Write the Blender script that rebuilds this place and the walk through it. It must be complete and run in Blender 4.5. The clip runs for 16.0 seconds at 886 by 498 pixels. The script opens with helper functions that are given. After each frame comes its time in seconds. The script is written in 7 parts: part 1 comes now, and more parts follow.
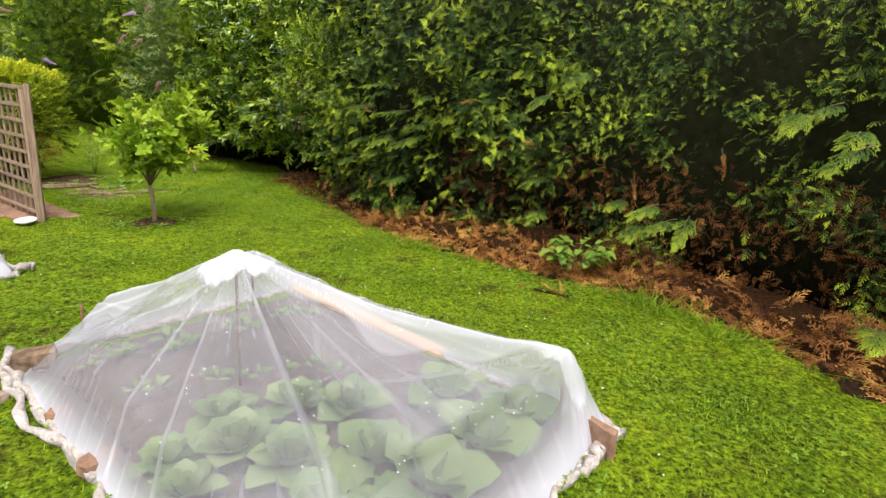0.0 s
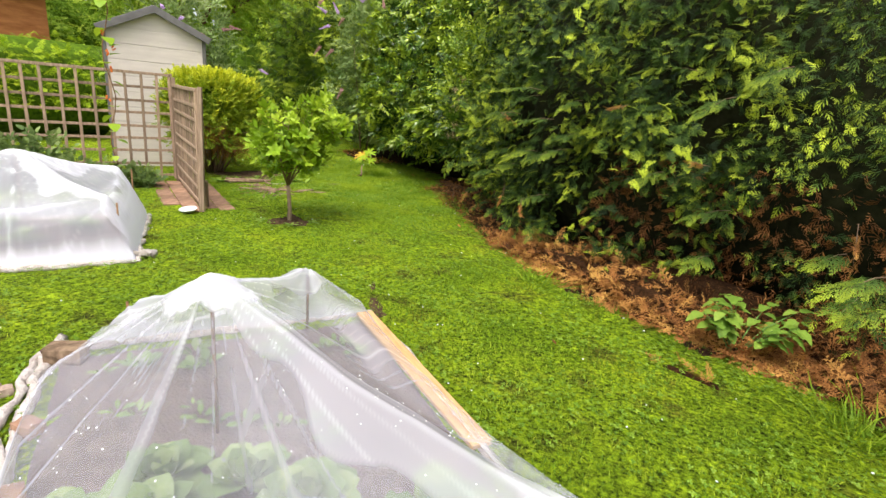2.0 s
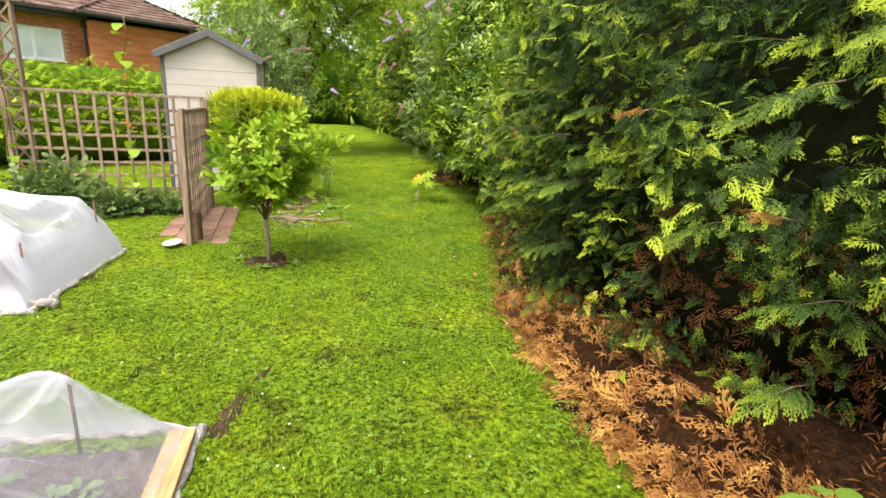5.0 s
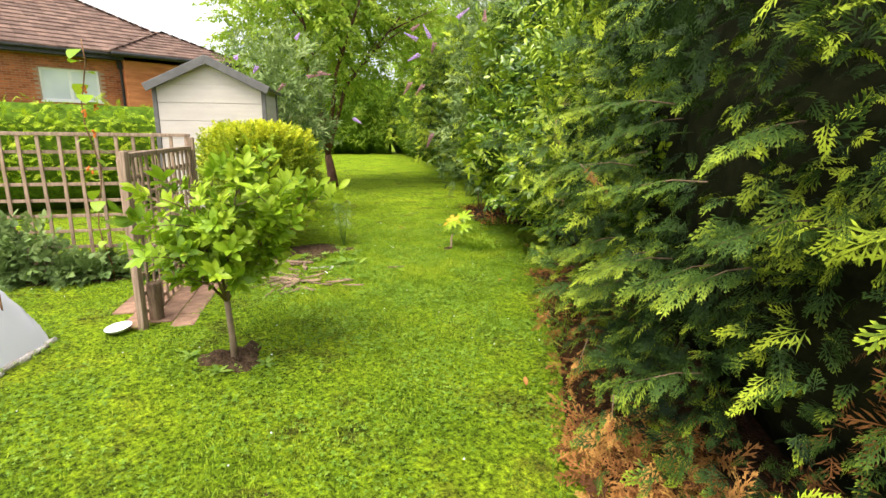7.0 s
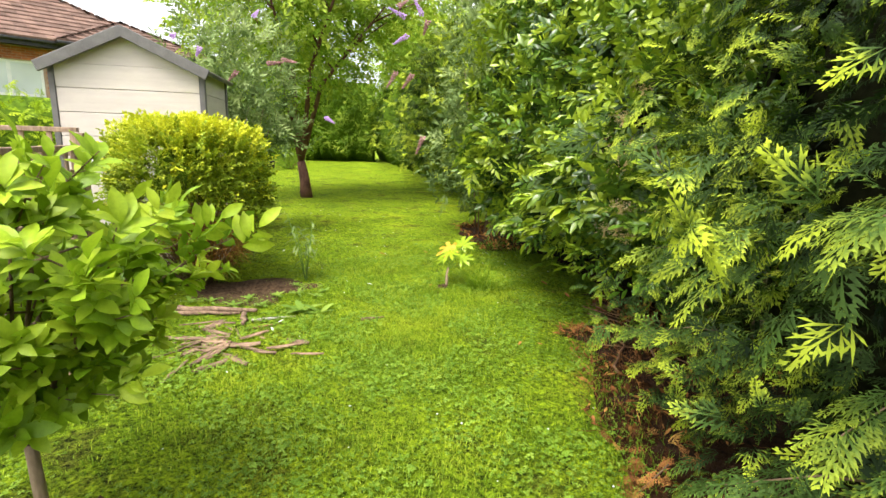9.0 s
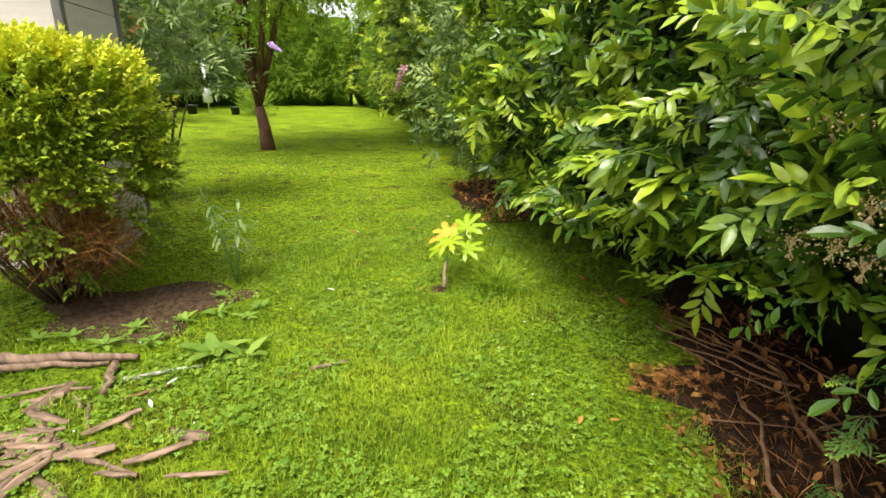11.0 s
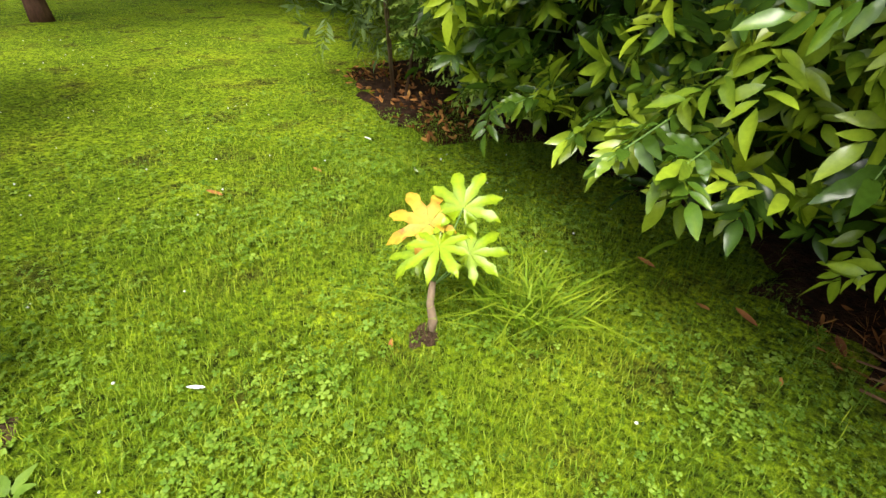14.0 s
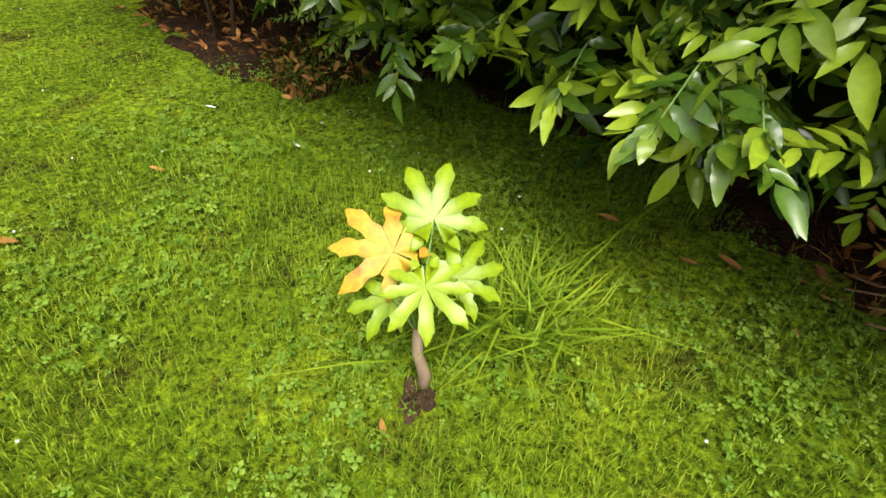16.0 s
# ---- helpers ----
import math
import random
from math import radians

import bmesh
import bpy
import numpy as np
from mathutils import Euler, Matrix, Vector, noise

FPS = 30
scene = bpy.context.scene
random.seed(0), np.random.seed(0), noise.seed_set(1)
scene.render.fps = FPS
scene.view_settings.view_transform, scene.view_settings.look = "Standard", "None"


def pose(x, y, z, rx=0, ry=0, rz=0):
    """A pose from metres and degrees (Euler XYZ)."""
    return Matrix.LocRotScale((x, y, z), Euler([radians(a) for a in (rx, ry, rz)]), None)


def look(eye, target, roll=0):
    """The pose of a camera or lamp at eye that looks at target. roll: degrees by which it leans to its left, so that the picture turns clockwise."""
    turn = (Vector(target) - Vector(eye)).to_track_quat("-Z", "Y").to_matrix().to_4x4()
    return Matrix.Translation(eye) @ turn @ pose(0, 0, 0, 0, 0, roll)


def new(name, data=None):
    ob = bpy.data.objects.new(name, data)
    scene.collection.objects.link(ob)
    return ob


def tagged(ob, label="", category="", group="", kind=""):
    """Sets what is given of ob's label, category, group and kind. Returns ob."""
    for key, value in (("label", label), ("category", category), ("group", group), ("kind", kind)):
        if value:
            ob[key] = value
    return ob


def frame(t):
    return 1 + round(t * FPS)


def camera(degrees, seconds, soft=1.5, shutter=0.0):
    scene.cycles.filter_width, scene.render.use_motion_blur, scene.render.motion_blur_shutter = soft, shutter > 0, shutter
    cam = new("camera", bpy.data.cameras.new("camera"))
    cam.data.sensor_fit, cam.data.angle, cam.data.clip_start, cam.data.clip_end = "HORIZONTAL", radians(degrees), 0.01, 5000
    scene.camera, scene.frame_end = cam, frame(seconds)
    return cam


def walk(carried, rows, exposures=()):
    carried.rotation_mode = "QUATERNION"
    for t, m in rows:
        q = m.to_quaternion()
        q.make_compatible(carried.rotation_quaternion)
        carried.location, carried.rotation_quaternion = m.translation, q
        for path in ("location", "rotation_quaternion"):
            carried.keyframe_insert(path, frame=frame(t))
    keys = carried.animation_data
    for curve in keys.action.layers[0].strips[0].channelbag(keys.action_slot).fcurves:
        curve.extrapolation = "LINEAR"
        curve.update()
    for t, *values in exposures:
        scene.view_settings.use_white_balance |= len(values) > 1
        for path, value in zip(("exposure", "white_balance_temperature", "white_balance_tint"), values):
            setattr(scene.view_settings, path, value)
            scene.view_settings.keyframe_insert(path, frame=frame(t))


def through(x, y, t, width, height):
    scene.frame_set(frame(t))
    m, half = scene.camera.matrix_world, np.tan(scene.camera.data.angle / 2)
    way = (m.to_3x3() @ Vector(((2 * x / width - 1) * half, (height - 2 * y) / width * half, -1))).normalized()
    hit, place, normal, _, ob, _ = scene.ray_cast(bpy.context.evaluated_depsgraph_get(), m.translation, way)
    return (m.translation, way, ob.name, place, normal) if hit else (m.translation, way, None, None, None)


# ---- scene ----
cam = camera(83.1, 16.0)
METRES, EYE, TILT, LEAN, TURN = 11.8, 1.5, 0.0, 0.0, 0.0
ROWS = [
    (0.0, 0.0, 0.0, 0.0, 1.23, -15.88, -4.33),
    (0.5, 0.0098, 0.0276, -0.0002, 9.51, -15.61, -4.4),
    (1.0, 0.0196, 0.0449, -0.0001, 16.85, -15.51, -5.09),
    (1.5, 0.0431, 0.0638, 0.0024, 23.07, -16.48, -5.5),
    (2.0, 0.0497, 0.0849, -0.0002, 23.99, -16.47, -5.11),
    (2.5, 0.0528, 0.1125, 0.0012, 25.28, -16.42, -4.43),
    (3.0, 0.0751, 0.1428, -0.0012, 27.42, -16.91, -4.5),
    (4.25, 0.098, 0.2135, 0.0022, 35.0, -16.4, -3.6),
    (5.5, 0.0766, 0.2859, 0.0063, 42.11, -14.89, -2.58),
    (6.0, 0.0546, 0.3089, 0.0079, 42.06, -12.12, -2.14),
    (6.5, 0.0342, 0.3474, 0.0069, 44.15, -12.41, -2.12),
    (7.0, 0.0056, 0.3742, 0.007, 44.88, -13.17, -0.81),
    (7.5, -0.0247, 0.3968, 0.0077, 44.58, -11.87, 0.37),
    (8.0, -0.0471, 0.4234, 0.0035, 47.13, -10.16, -0.85),
    (8.5, -0.0758, 0.448, 0.0022, 44.65, -11.18, -1.25),
    (11.0, -0.217, 0.5824, -0.0067, 41.24, -18.24, -1.31),
    (11.5, -0.2435, 0.6066, -0.0067, 36.05, -23.84, -0.4),
    (12.0, -0.2732, 0.6207, -0.009, 30.39, -26.96, -0.79),
    (12.5, -0.2923, 0.6477, -0.0142, 30.65, -28.83, -1.78),
    (13.0, -0.3149, 0.6676, -0.0174, 29.8, -30.44, -2.41),
    (13.5, -0.3425, 0.6786, -0.0181, 26.47, -31.84, -2.78),
    (14.0, -0.359, 0.6987, -0.0199, 26.01, -32.49, -2.04),
    (14.5, -0.3736, 0.7174, -0.0205, 21.87, -34.92, -0.76),
    (15.0, -0.3993, 0.7253, -0.0219, 11.62, -38.51, -1.25),
    (15.5, -0.4093, 0.7318, -0.0236, 6.1, -39.91, -2.21),
    (16.0, -0.4085, 0.7402, -0.0244, 4.75, -40.76, -2.57),
]
walk(cam, [(t, pose(0, 0, EYE, TILT, LEAN, TURN) @ pose(METRES * x, METRES * y, METRES * z, 90 + pitch, roll, yaw)) for t, x, y, z, yaw, pitch, roll in ROWS],
     exposures=[(0.0, 0.8), (3.0, 1.18), (5.5, 1.32), (7.0, 1.4), (8.0, 1.02), (8.5, 1.55), (11.0, 1.4), (13.5, 1.42), (16.0, 1.15)])
GZ = -0.1          # level of the lawn
rng = np.random.default_rng(7)

# ---- sky and sun: bright overcast ----
world = bpy.data.worlds.new("overcast_sky")
scene.world = world
world.use_nodes = True
wn, wl = world.node_tree.nodes, world.node_tree.links
sky = wn.new("ShaderNodeTexSky")
sky.sky_type = "NISHITA"
sky.sun_disc = False
sky.sun_elevation, sky.sun_rotation = radians(63), radians(169)
sky.dust_density = 4.0
hs = wn.new("ShaderNodeHueSaturation")
hs.inputs["Saturation"].default_value = 0.1
wl.new(sky.outputs[0], hs.inputs["Color"])
wl.new(hs.outputs[0], wn["Background"].inputs["Color"])
wn["Background"].inputs["Strength"].default_value = 0.15
sun_data = bpy.data.lights.new("sun", "SUN")
sun_data.energy, sun_data.angle, sun_data.color = 1.7, radians(30), (1.0, 0.93, 0.8)
sun = new("sun", sun_data)
sun.matrix_world = look((2, -10, 20), (0, 0, 0))


# ---- materials ----
class Mat:
    """A node material with a few short ways to wire it."""

    def __init__(self, name, rough=0.7, spec=0.3):
        self.m = bpy.data.materials.new(name)
        self.m.use_nodes = True
        self.n, self.l = self.m.node_tree.nodes, self.m.node_tree.links
        self.b = self.n["Principled BSDF"]
        self.b.inputs["Roughness"].default_value = rough
        self.b.inputs["Specular IOR Level"].default_value = spec

    def put(self, a, b):
        self.l.new(a, b)

    def coords(self, scale=(1, 1, 1)):
        t = self.n.new("ShaderNodeTexCoord")
        mp = self.n.new("ShaderNodeMapping")
        mp.inputs["Scale"].default_value = scale
        self.put(t.outputs["Object"], mp.inputs[0])
        return mp.outputs[0]

    def noise(self, scale, detail=4, vec=None, rough=0.6):
        k = self.n.new("ShaderNodeTexNoise")
        k.inputs["Scale"].default_value, k.inputs["Detail"].default_value, k.inputs["Roughness"].default_value = scale, detail, rough
        self.put(vec or self.coords(), k.inputs["Vector"])
        return k.outputs["Fac"]

    def attr(self, name):
        k = self.n.new("ShaderNodeAttribute")
        k.attribute_name = name
        return k.outputs["Fac"]

    def rand(self):
        return self.n.new("ShaderNodeObjectInfo").outputs["Random"]

    def island(self):
        return self.n.new("ShaderNodeNewGeometry").outputs["Random Per Island"]

    def ramp(self, fac, stops):
        k = self.n.new("ShaderNodeValToRGB")
        el = k.color_ramp.elements
        while len(el) < len(stops):
            el.new(0.5)
        for e, (p, c) in zip(el, stops):
            e.position, e.color = p, (*c, 1)
        self.put(fac, k.inputs[0])
        return k.outputs[0]

    def mix(self, fac, a, b, mode="MIX"):
        k = self.n.new("ShaderNodeMix")
        k.data_type, k.blend_type = "RGBA", mode
        for s, v in ((0, fac), (6, a), (7, b)):
            if hasattr(v, "links"):
                self.put(v, k.inputs[s])
            else:
                k.inputs[s].default_value = v if s == 0 else (*v, 1)
        return k.outputs[2]

    def color(self, c):
        if hasattr(c, "links"):
            self.put(c, self.b.inputs["Base Color"])
        else:
            self.b.inputs["Base Color"].default_value = (*c, 1)
        return self

    def bump(self, height, strength=0.4, dist=0.01):
        k = self.n.new("ShaderNodeBump")
        k.inputs["Strength"].default_value, k.inputs["Distance"].default_value = strength, dist
        self.put(height, k.inputs["Height"])
        self.put(k.outputs[0], self.b.inputs["Normal"])
        return self

    def leafy(self, colour, through=0.3):
        """Lets light through, as a thin leaf does."""
        tr = self.n.new("ShaderNodeBsdfTranslucent")
        self.put(colour, tr.inputs["Color"])
        mx = self.n.new("ShaderNodeMixShader")
        mx.inputs[0].default_value = through
        self.put(self.b.outputs[0], mx.inputs[1])
        self.put(tr.outputs[0], mx.inputs[2])
        self.put(mx.outputs[0], self.n["Material Output"].inputs["Surface"])
        return self


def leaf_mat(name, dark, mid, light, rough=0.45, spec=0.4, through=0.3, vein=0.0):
    """Foliage: tint runs dark to light by leaf and painted light, tip brightens new growth."""
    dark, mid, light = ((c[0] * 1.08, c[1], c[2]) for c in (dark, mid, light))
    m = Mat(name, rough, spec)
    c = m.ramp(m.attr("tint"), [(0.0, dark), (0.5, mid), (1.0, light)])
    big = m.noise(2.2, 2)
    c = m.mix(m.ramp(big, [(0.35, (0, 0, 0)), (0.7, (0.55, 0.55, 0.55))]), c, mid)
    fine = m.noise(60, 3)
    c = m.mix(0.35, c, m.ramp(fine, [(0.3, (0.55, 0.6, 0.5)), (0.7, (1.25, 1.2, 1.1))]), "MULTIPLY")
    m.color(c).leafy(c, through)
    return m.m


def plain_mat(name, lo, hi, scale=8, rough=0.8, spec=0.25, bump=0.3, fine=80, stretch=(1, 1, 1), dist=0.004, per=None):
    m = Mat(name, rough, spec)
    v = m.coords(stretch)
    c = m.ramp(m.noise(scale, 5, v), [(0.3, lo), (0.7, hi)])
    if per:
        c = m.mix(0.7, c, m.ramp(m.rand() if per == "object" else m.island(), [(0.0, (0.6, 0.58, 0.55)), (0.5, (1, 1, 1)), (1.0, (1.3, 1.25, 1.2))]), "MULTIPLY")
    f = m.noise(fine, 4, v)
    c = m.mix(0.3, c, m.ramp(f, [(0.3, (0.6, 0.6, 0.6)), (0.7, (1.25, 1.25, 1.25))]), "MULTIPLY")
    m.color(c).bump(f, bump, dist)
    return m.m


M_GRASS = leaf_mat("grass_blade", (0.055, 0.13, 0.006), (0.16, 0.29, 0.012), (0.37, 0.49, 0.03), 0.55, 0.2, 0.3)
M_CLOVER = leaf_mat("clover_leaf", (0.07, 0.16, 0.012), (0.14, 0.27, 0.02), (0.25, 0.4, 0.05), 0.55, 0.2, 0.25)
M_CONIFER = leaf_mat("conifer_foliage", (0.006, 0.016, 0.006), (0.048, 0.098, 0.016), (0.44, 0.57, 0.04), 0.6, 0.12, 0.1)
M_DEAD = leaf_mat("dead_conifer_foliage", (0.06, 0.026, 0.012), (0.31, 0.145, 0.046), (0.59, 0.37, 0.1), 0.85, 0.1, 0.15)
M_LAUREL = leaf_mat("laurel_leaf", (0.014, 0.04, 0.008), (0.07, 0.15, 0.014), (0.36, 0.5, 0.03), 0.26, 0.45, 0.2)
M_SHRUB = leaf_mat("shrub_leaf", (0.045, 0.1, 0.018), (0.15, 0.26, 0.04), (0.36, 0.5, 0.09), 0.5, 0.25, 0.25)
M_BUDDLEIA = leaf_mat("buddleia_leaf", (0.05, 0.1, 0.025), (0.15, 0.24, 0.07), (0.32, 0.42, 0.16), 0.55, 0.25, 0.25)
M_MAGNOLIA = leaf_mat("young_tree_leaf", (0.08, 0.17, 0.008), (0.22, 0.38, 0.015), (0.42, 0.56, 0.04), 0.45, 0.3, 0.35)
M_PRIVET = leaf_mat("golden_privet_leaf", (0.07, 0.11, 0.01), (0.24, 0.36, 0.02), (0.64, 0.68, 0.03), 0.5, 0.25, 0.3)
M_TREE = leaf_mat("tree_leaf", (0.06, 0.14, 0.012), (0.2, 0.35, 0.025), (0.42, 0.54, 0.06), 0.5, 0.25, 0.5)
M_LIME = leaf_mat("clipped_hedge_foliage", (0.12, 0.22, 0.008), (0.3, 0.46, 0.015), (0.5, 0.62, 0.035), 0.55, 0.2, 0.3)
M_VEG = leaf_mat("vegetable_leaf", (0.06, 0.115, 0.04), (0.14, 0.225, 0.085), (0.28, 0.37, 0.17), 0.5, 0.3, 0.25)
# near-black filler: the dark between inner twigs is painted as colour
M_CORE = plain_mat("painted_shade_core", (0.007, 0.009, 0.004), (0.022, 0.022, 0.01), 9, 0.95, 0.05, 0.8, 40)
M_BARK = plain_mat("bark", (0.08, 0.05, 0.032), (0.26, 0.18, 0.12), 14, 0.9, 0.15, 0.8, 60, (1, 1, 0.3), 0.01)
M_REDBARK = plain_mat("red_brown_bark", (0.06, 0.028, 0.02), (0.2, 0.1, 0.07), 14, 0.85, 0.2, 0.8, 60, (1, 1, 0.3), 0.01)
M_TWIG = plain_mat("dry_twig", (0.1, 0.05, 0.025), (0.26, 0.15, 0.08), 20, 0.9, 0.15, 0.5, 90)
M_SOIL = plain_mat("soil", (0.04, 0.024, 0.014), (0.15, 0.095, 0.055), 26, 0.95, 0.1, 1.0, 80, dist=0.03)
M_FLOWER = plain_mat("purple_blossom", (0.36, 0.2, 0.5), (0.6, 0.4, 0.68), 30, 0.8)
M_FADED = plain_mat("faded_blossom", (0.2, 0.08, 0.07), (0.5, 0.28, 0.3), 30, 0.85)
M_CREAM = plain_mat("cream_blossom", (0.32, 0.22, 0.08), (0.6, 0.46, 0.22), 40, 0.8)
M_WOOD = plain_mat("weathered_softwood", (0.17, 0.115, 0.08), (0.42, 0.3, 0.22), 6, 0.85, 0.2, 0.6, 60, (6, 6, 0.6), per="object")
M_PALEBARK = plain_mat("smooth_pale_bark", (0.17, 0.115, 0.07), (0.38, 0.28, 0.19), 14, 0.85, 0.2, 0.6, 60, (1, 1, 0.4), 0.006)
M_PLANK = plain_mat("tan_plank", (0.4, 0.22, 0.09), (0.62, 0.4, 0.19), 4, 0.75, 0.25, 0.5, 40, (1, 14, 14))
M_BRICK = plain_mat("red_paving_brick", (0.17, 0.095, 0.065), (0.34, 0.21, 0.145), 12, 0.9, 0.2, 0.6, 90, per="object")
M_STONE = plain_mat("stone", (0.22, 0.15, 0.12), (0.45, 0.34, 0.28), 14, 0.85, 0.25, 0.6, 60)
M_SHED = plain_mat("cream_vinyl_panel", (0.5, 0.44, 0.41), (0.58, 0.52, 0.48), 2.5, 0.5, 0.3, 0.12, 120, (1, 1, 6))
# dull green filler, the inner foliage's shade put into its colour
M_GREENCORE = plain_mat("painted_shade_green_core", (0.03, 0.06, 0.006), (0.12, 0.2, 0.015), 11, 0.95, 0.05, 0.8, 40)
M_GREY = plain_mat("grey_plastic_trim", (0.09, 0.085, 0.085), (0.16, 0.15, 0.15), 5, 0.55, 0.35, 0.15, 90)
M_HOUSE = plain_mat("red_house_brick", (0.3, 0.1, 0.045), (0.5, 0.2, 0.09), 1.4, 0.9, 0.2, 0.3, 30, (1, 1, 5), per="object")
M_MORTAR = plain_mat("mortar", (0.3, 0.2, 0.14), (0.42, 0.3, 0.22), 6, 0.95, 0.1, 0.3, 40)
M_TILE = plain_mat("brown_roof_tile", (0.1, 0.06, 0.048), (0.21, 0.135, 0.11), 2.2, 0.85, 0.2, 0.5, 24, per="island")
M_WHITE = plain_mat("white_pvc", (0.74, 0.75, 0.77), (0.85, 0.86, 0.87), 5, 0.4, 0.4, 0.05, 60)
M_BLACK = plain_mat("black_plastic", (0.015, 0.015, 0.017), (0.04, 0.04, 0.045), 7, 0.5, 0.4, 0.1, 60)
M_DISH = plain_mat("pale_glazed_dish", (0.5, 0.53, 0.55), (0.75, 0.77, 0.78), 9, 0.3, 0.5, 0.1, 60)


def net_mat():
    """Fine white insect mesh: holes too small to see let part of the light straight through."""
    m = Mat("white_insect_mesh", 0.75, 0.2)
    m.color((0.84, 0.83, 0.95))
    v = m.coords((1, 1, 1))
    fold = m.attr("tint")
    tr = m.n.new("ShaderNodeBsdfTransparent")
    tl = m.n.new("ShaderNodeBsdfTranslucent")
    tl.inputs["Color"].default_value = (0.84, 0.84, 0.95, 1)
    cloth = m.n.new("ShaderNodeMixShader")
    cloth.inputs[0].default_value = 0.4
    m.put(m.b.outputs[0], cloth.inputs[1])
    m.put(tl.outputs[0], cloth.inputs[2])
    mx = m.n.new("ShaderNodeMixShader")
    m.put(m.ramp(fold, [(0.0, (0.14, 0.14, 0.14)), (0.5, (0.38, 0.38, 0.38)), (1.0, (0.95, 0.95, 0.95))]), mx.inputs[0])
    m.put(tr.outputs[0], mx.inputs[1])
    m.put(cloth.outputs[0], mx.inputs[2])
    m.put(mx.outputs[0], m.n["Material Output"].inputs["Surface"])
    m.bump(m.noise(14, 4, v), 0.25, 0.01)
    return m.m


M_NET = net_mat()
M_HEM = plain_mat("bunched_white_mesh", (0.4, 0.33, 0.3), (0.68, 0.63, 0.61), 14, 0.85, 0.15, 1.0, 45, dist=0.03)
glass = Mat("window_glass", 0.3, 0.35)
glass.color(glass.ramp(glass.noise(0.8, 2), [(0.3, (0.5, 0.55, 0.58)), (0.7, (0.68, 0.72, 0.74))]))
M_GLASS = glass.m


def lawn_mat():
    m = Mat("lawn_soil_and_thatch", 0.95, 0.1)
    c = m.ramp(m.noise(1.3, 4), [(0.3, (0.13, 0.23, 0.009)), (0.55, (0.24, 0.37, 0.014)), (0.75, (0.36, 0.46, 0.022))])
    worn = m.ramp(m.noise(2.6, 5, None, 0.7), [(0.52, (0, 0, 0)), (0.66, (0.8, 0.8, 0.8))])
    c = m.mix(worn, c, (0.06, 0.055, 0.016))
    c = m.mix(0.6, c, m.ramp(m.noise(13, 4, None, 0.7), [(0.36, (0.35, 0.4, 0.3)), (0.5, (0.9, 0.9, 0.9)), (0.66, (1.55, 1.4, 1.2))]), "MULTIPLY")
    f = m.noise(38, 6, None, 0.75)
    c = m.mix(0.95, c, m.ramp(f, [(0.38, (0.08, 0.1, 0.07)), (0.62, (1.6, 1.5, 1.25))]), "MULTIPLY")
    m.color(c).bump(f, 1.0, 0.05)
    return m.m


M_LAWN = lawn_mat()


# ---- building tools ----
def part(name, bm, material, parent=None, label="", smooth=False):
    me = bpy.data.meshes.new(name)
    bm.to_mesh(me)
    bm.free()
    me.materials.append(material)
    if smooth:
        me.polygons.foreach_set("use_smooth", [True] * len(me.polygons))
    ob = new(name, me)
    ob.parent = parent
    return tagged(ob, label)


def big(name, verts, faces, material, parent=None, label="", tint=None, smooth=False):
    """One mesh from arrays of vertices and triangles or quads."""
    verts, faces = np.asarray(verts, np.float32), np.asarray(faces, np.int32)
    me = bpy.data.meshes.new(name)
    k = faces.shape[1]
    me.vertices.add(len(verts))
    me.vertices.foreach_set("co", verts.ravel())
    me.loops.add(faces.size)
    me.loops.foreach_set("vertex_index", faces.ravel())
    me.polygons.add(len(faces))
    me.polygons.foreach_set("loop_start", np.arange(0, faces.size, k, dtype=np.int32))
    me.polygons.foreach_set("use_smooth", np.full(len(faces), smooth))
    if tint is not None:
        a = me.attributes.new("tint", "FLOAT", "POINT")
        a.data.foreach_set("value", np.clip(np.asarray(tint, np.float32), 0, 1))
    me.update(calc_edges=True)
    me.materials.append(material)
    ob = new(name, me)
    ob.parent = parent
    return tagged(ob, label)


def thing(name, label, category, m=None, group="", kind=""):
    ob = new(name)
    ob.empty_display_size = 0.1
    if m is not None:
        ob.matrix_basis = m
    return tagged(ob, label, category, group, kind)


def box(bm, x0, y0, z0, x1, y1, z1, bevel=0.0, m=None):
    r = bmesh.ops.create_cube(bm, size=1.0, matrix=Matrix.Translation(((x0 + x1) / 2, (y0 + y1) / 2, (z0 + z1) / 2)) @ Matrix.Diagonal((x1 - x0, y1 - y0, z1 - z0, 1)))
    vs = r["verts"]
    if bevel:
        es = list({e for v in vs for e in v.link_edges})
        out = bmesh.ops.bevel(bm, geom=es, offset=bevel, segments=1, affect="EDGES")
        vs = [v for v in out["verts"]]
    if m is not None:
        bmesh.ops.transform(bm, matrix=m, verts=list({v for v in vs}))
    return bm


def boxes(*rows, bevel=0.0):
    bm = bmesh.new()
    for r in rows:
        box(bm, *r, bevel=bevel)
    return bm


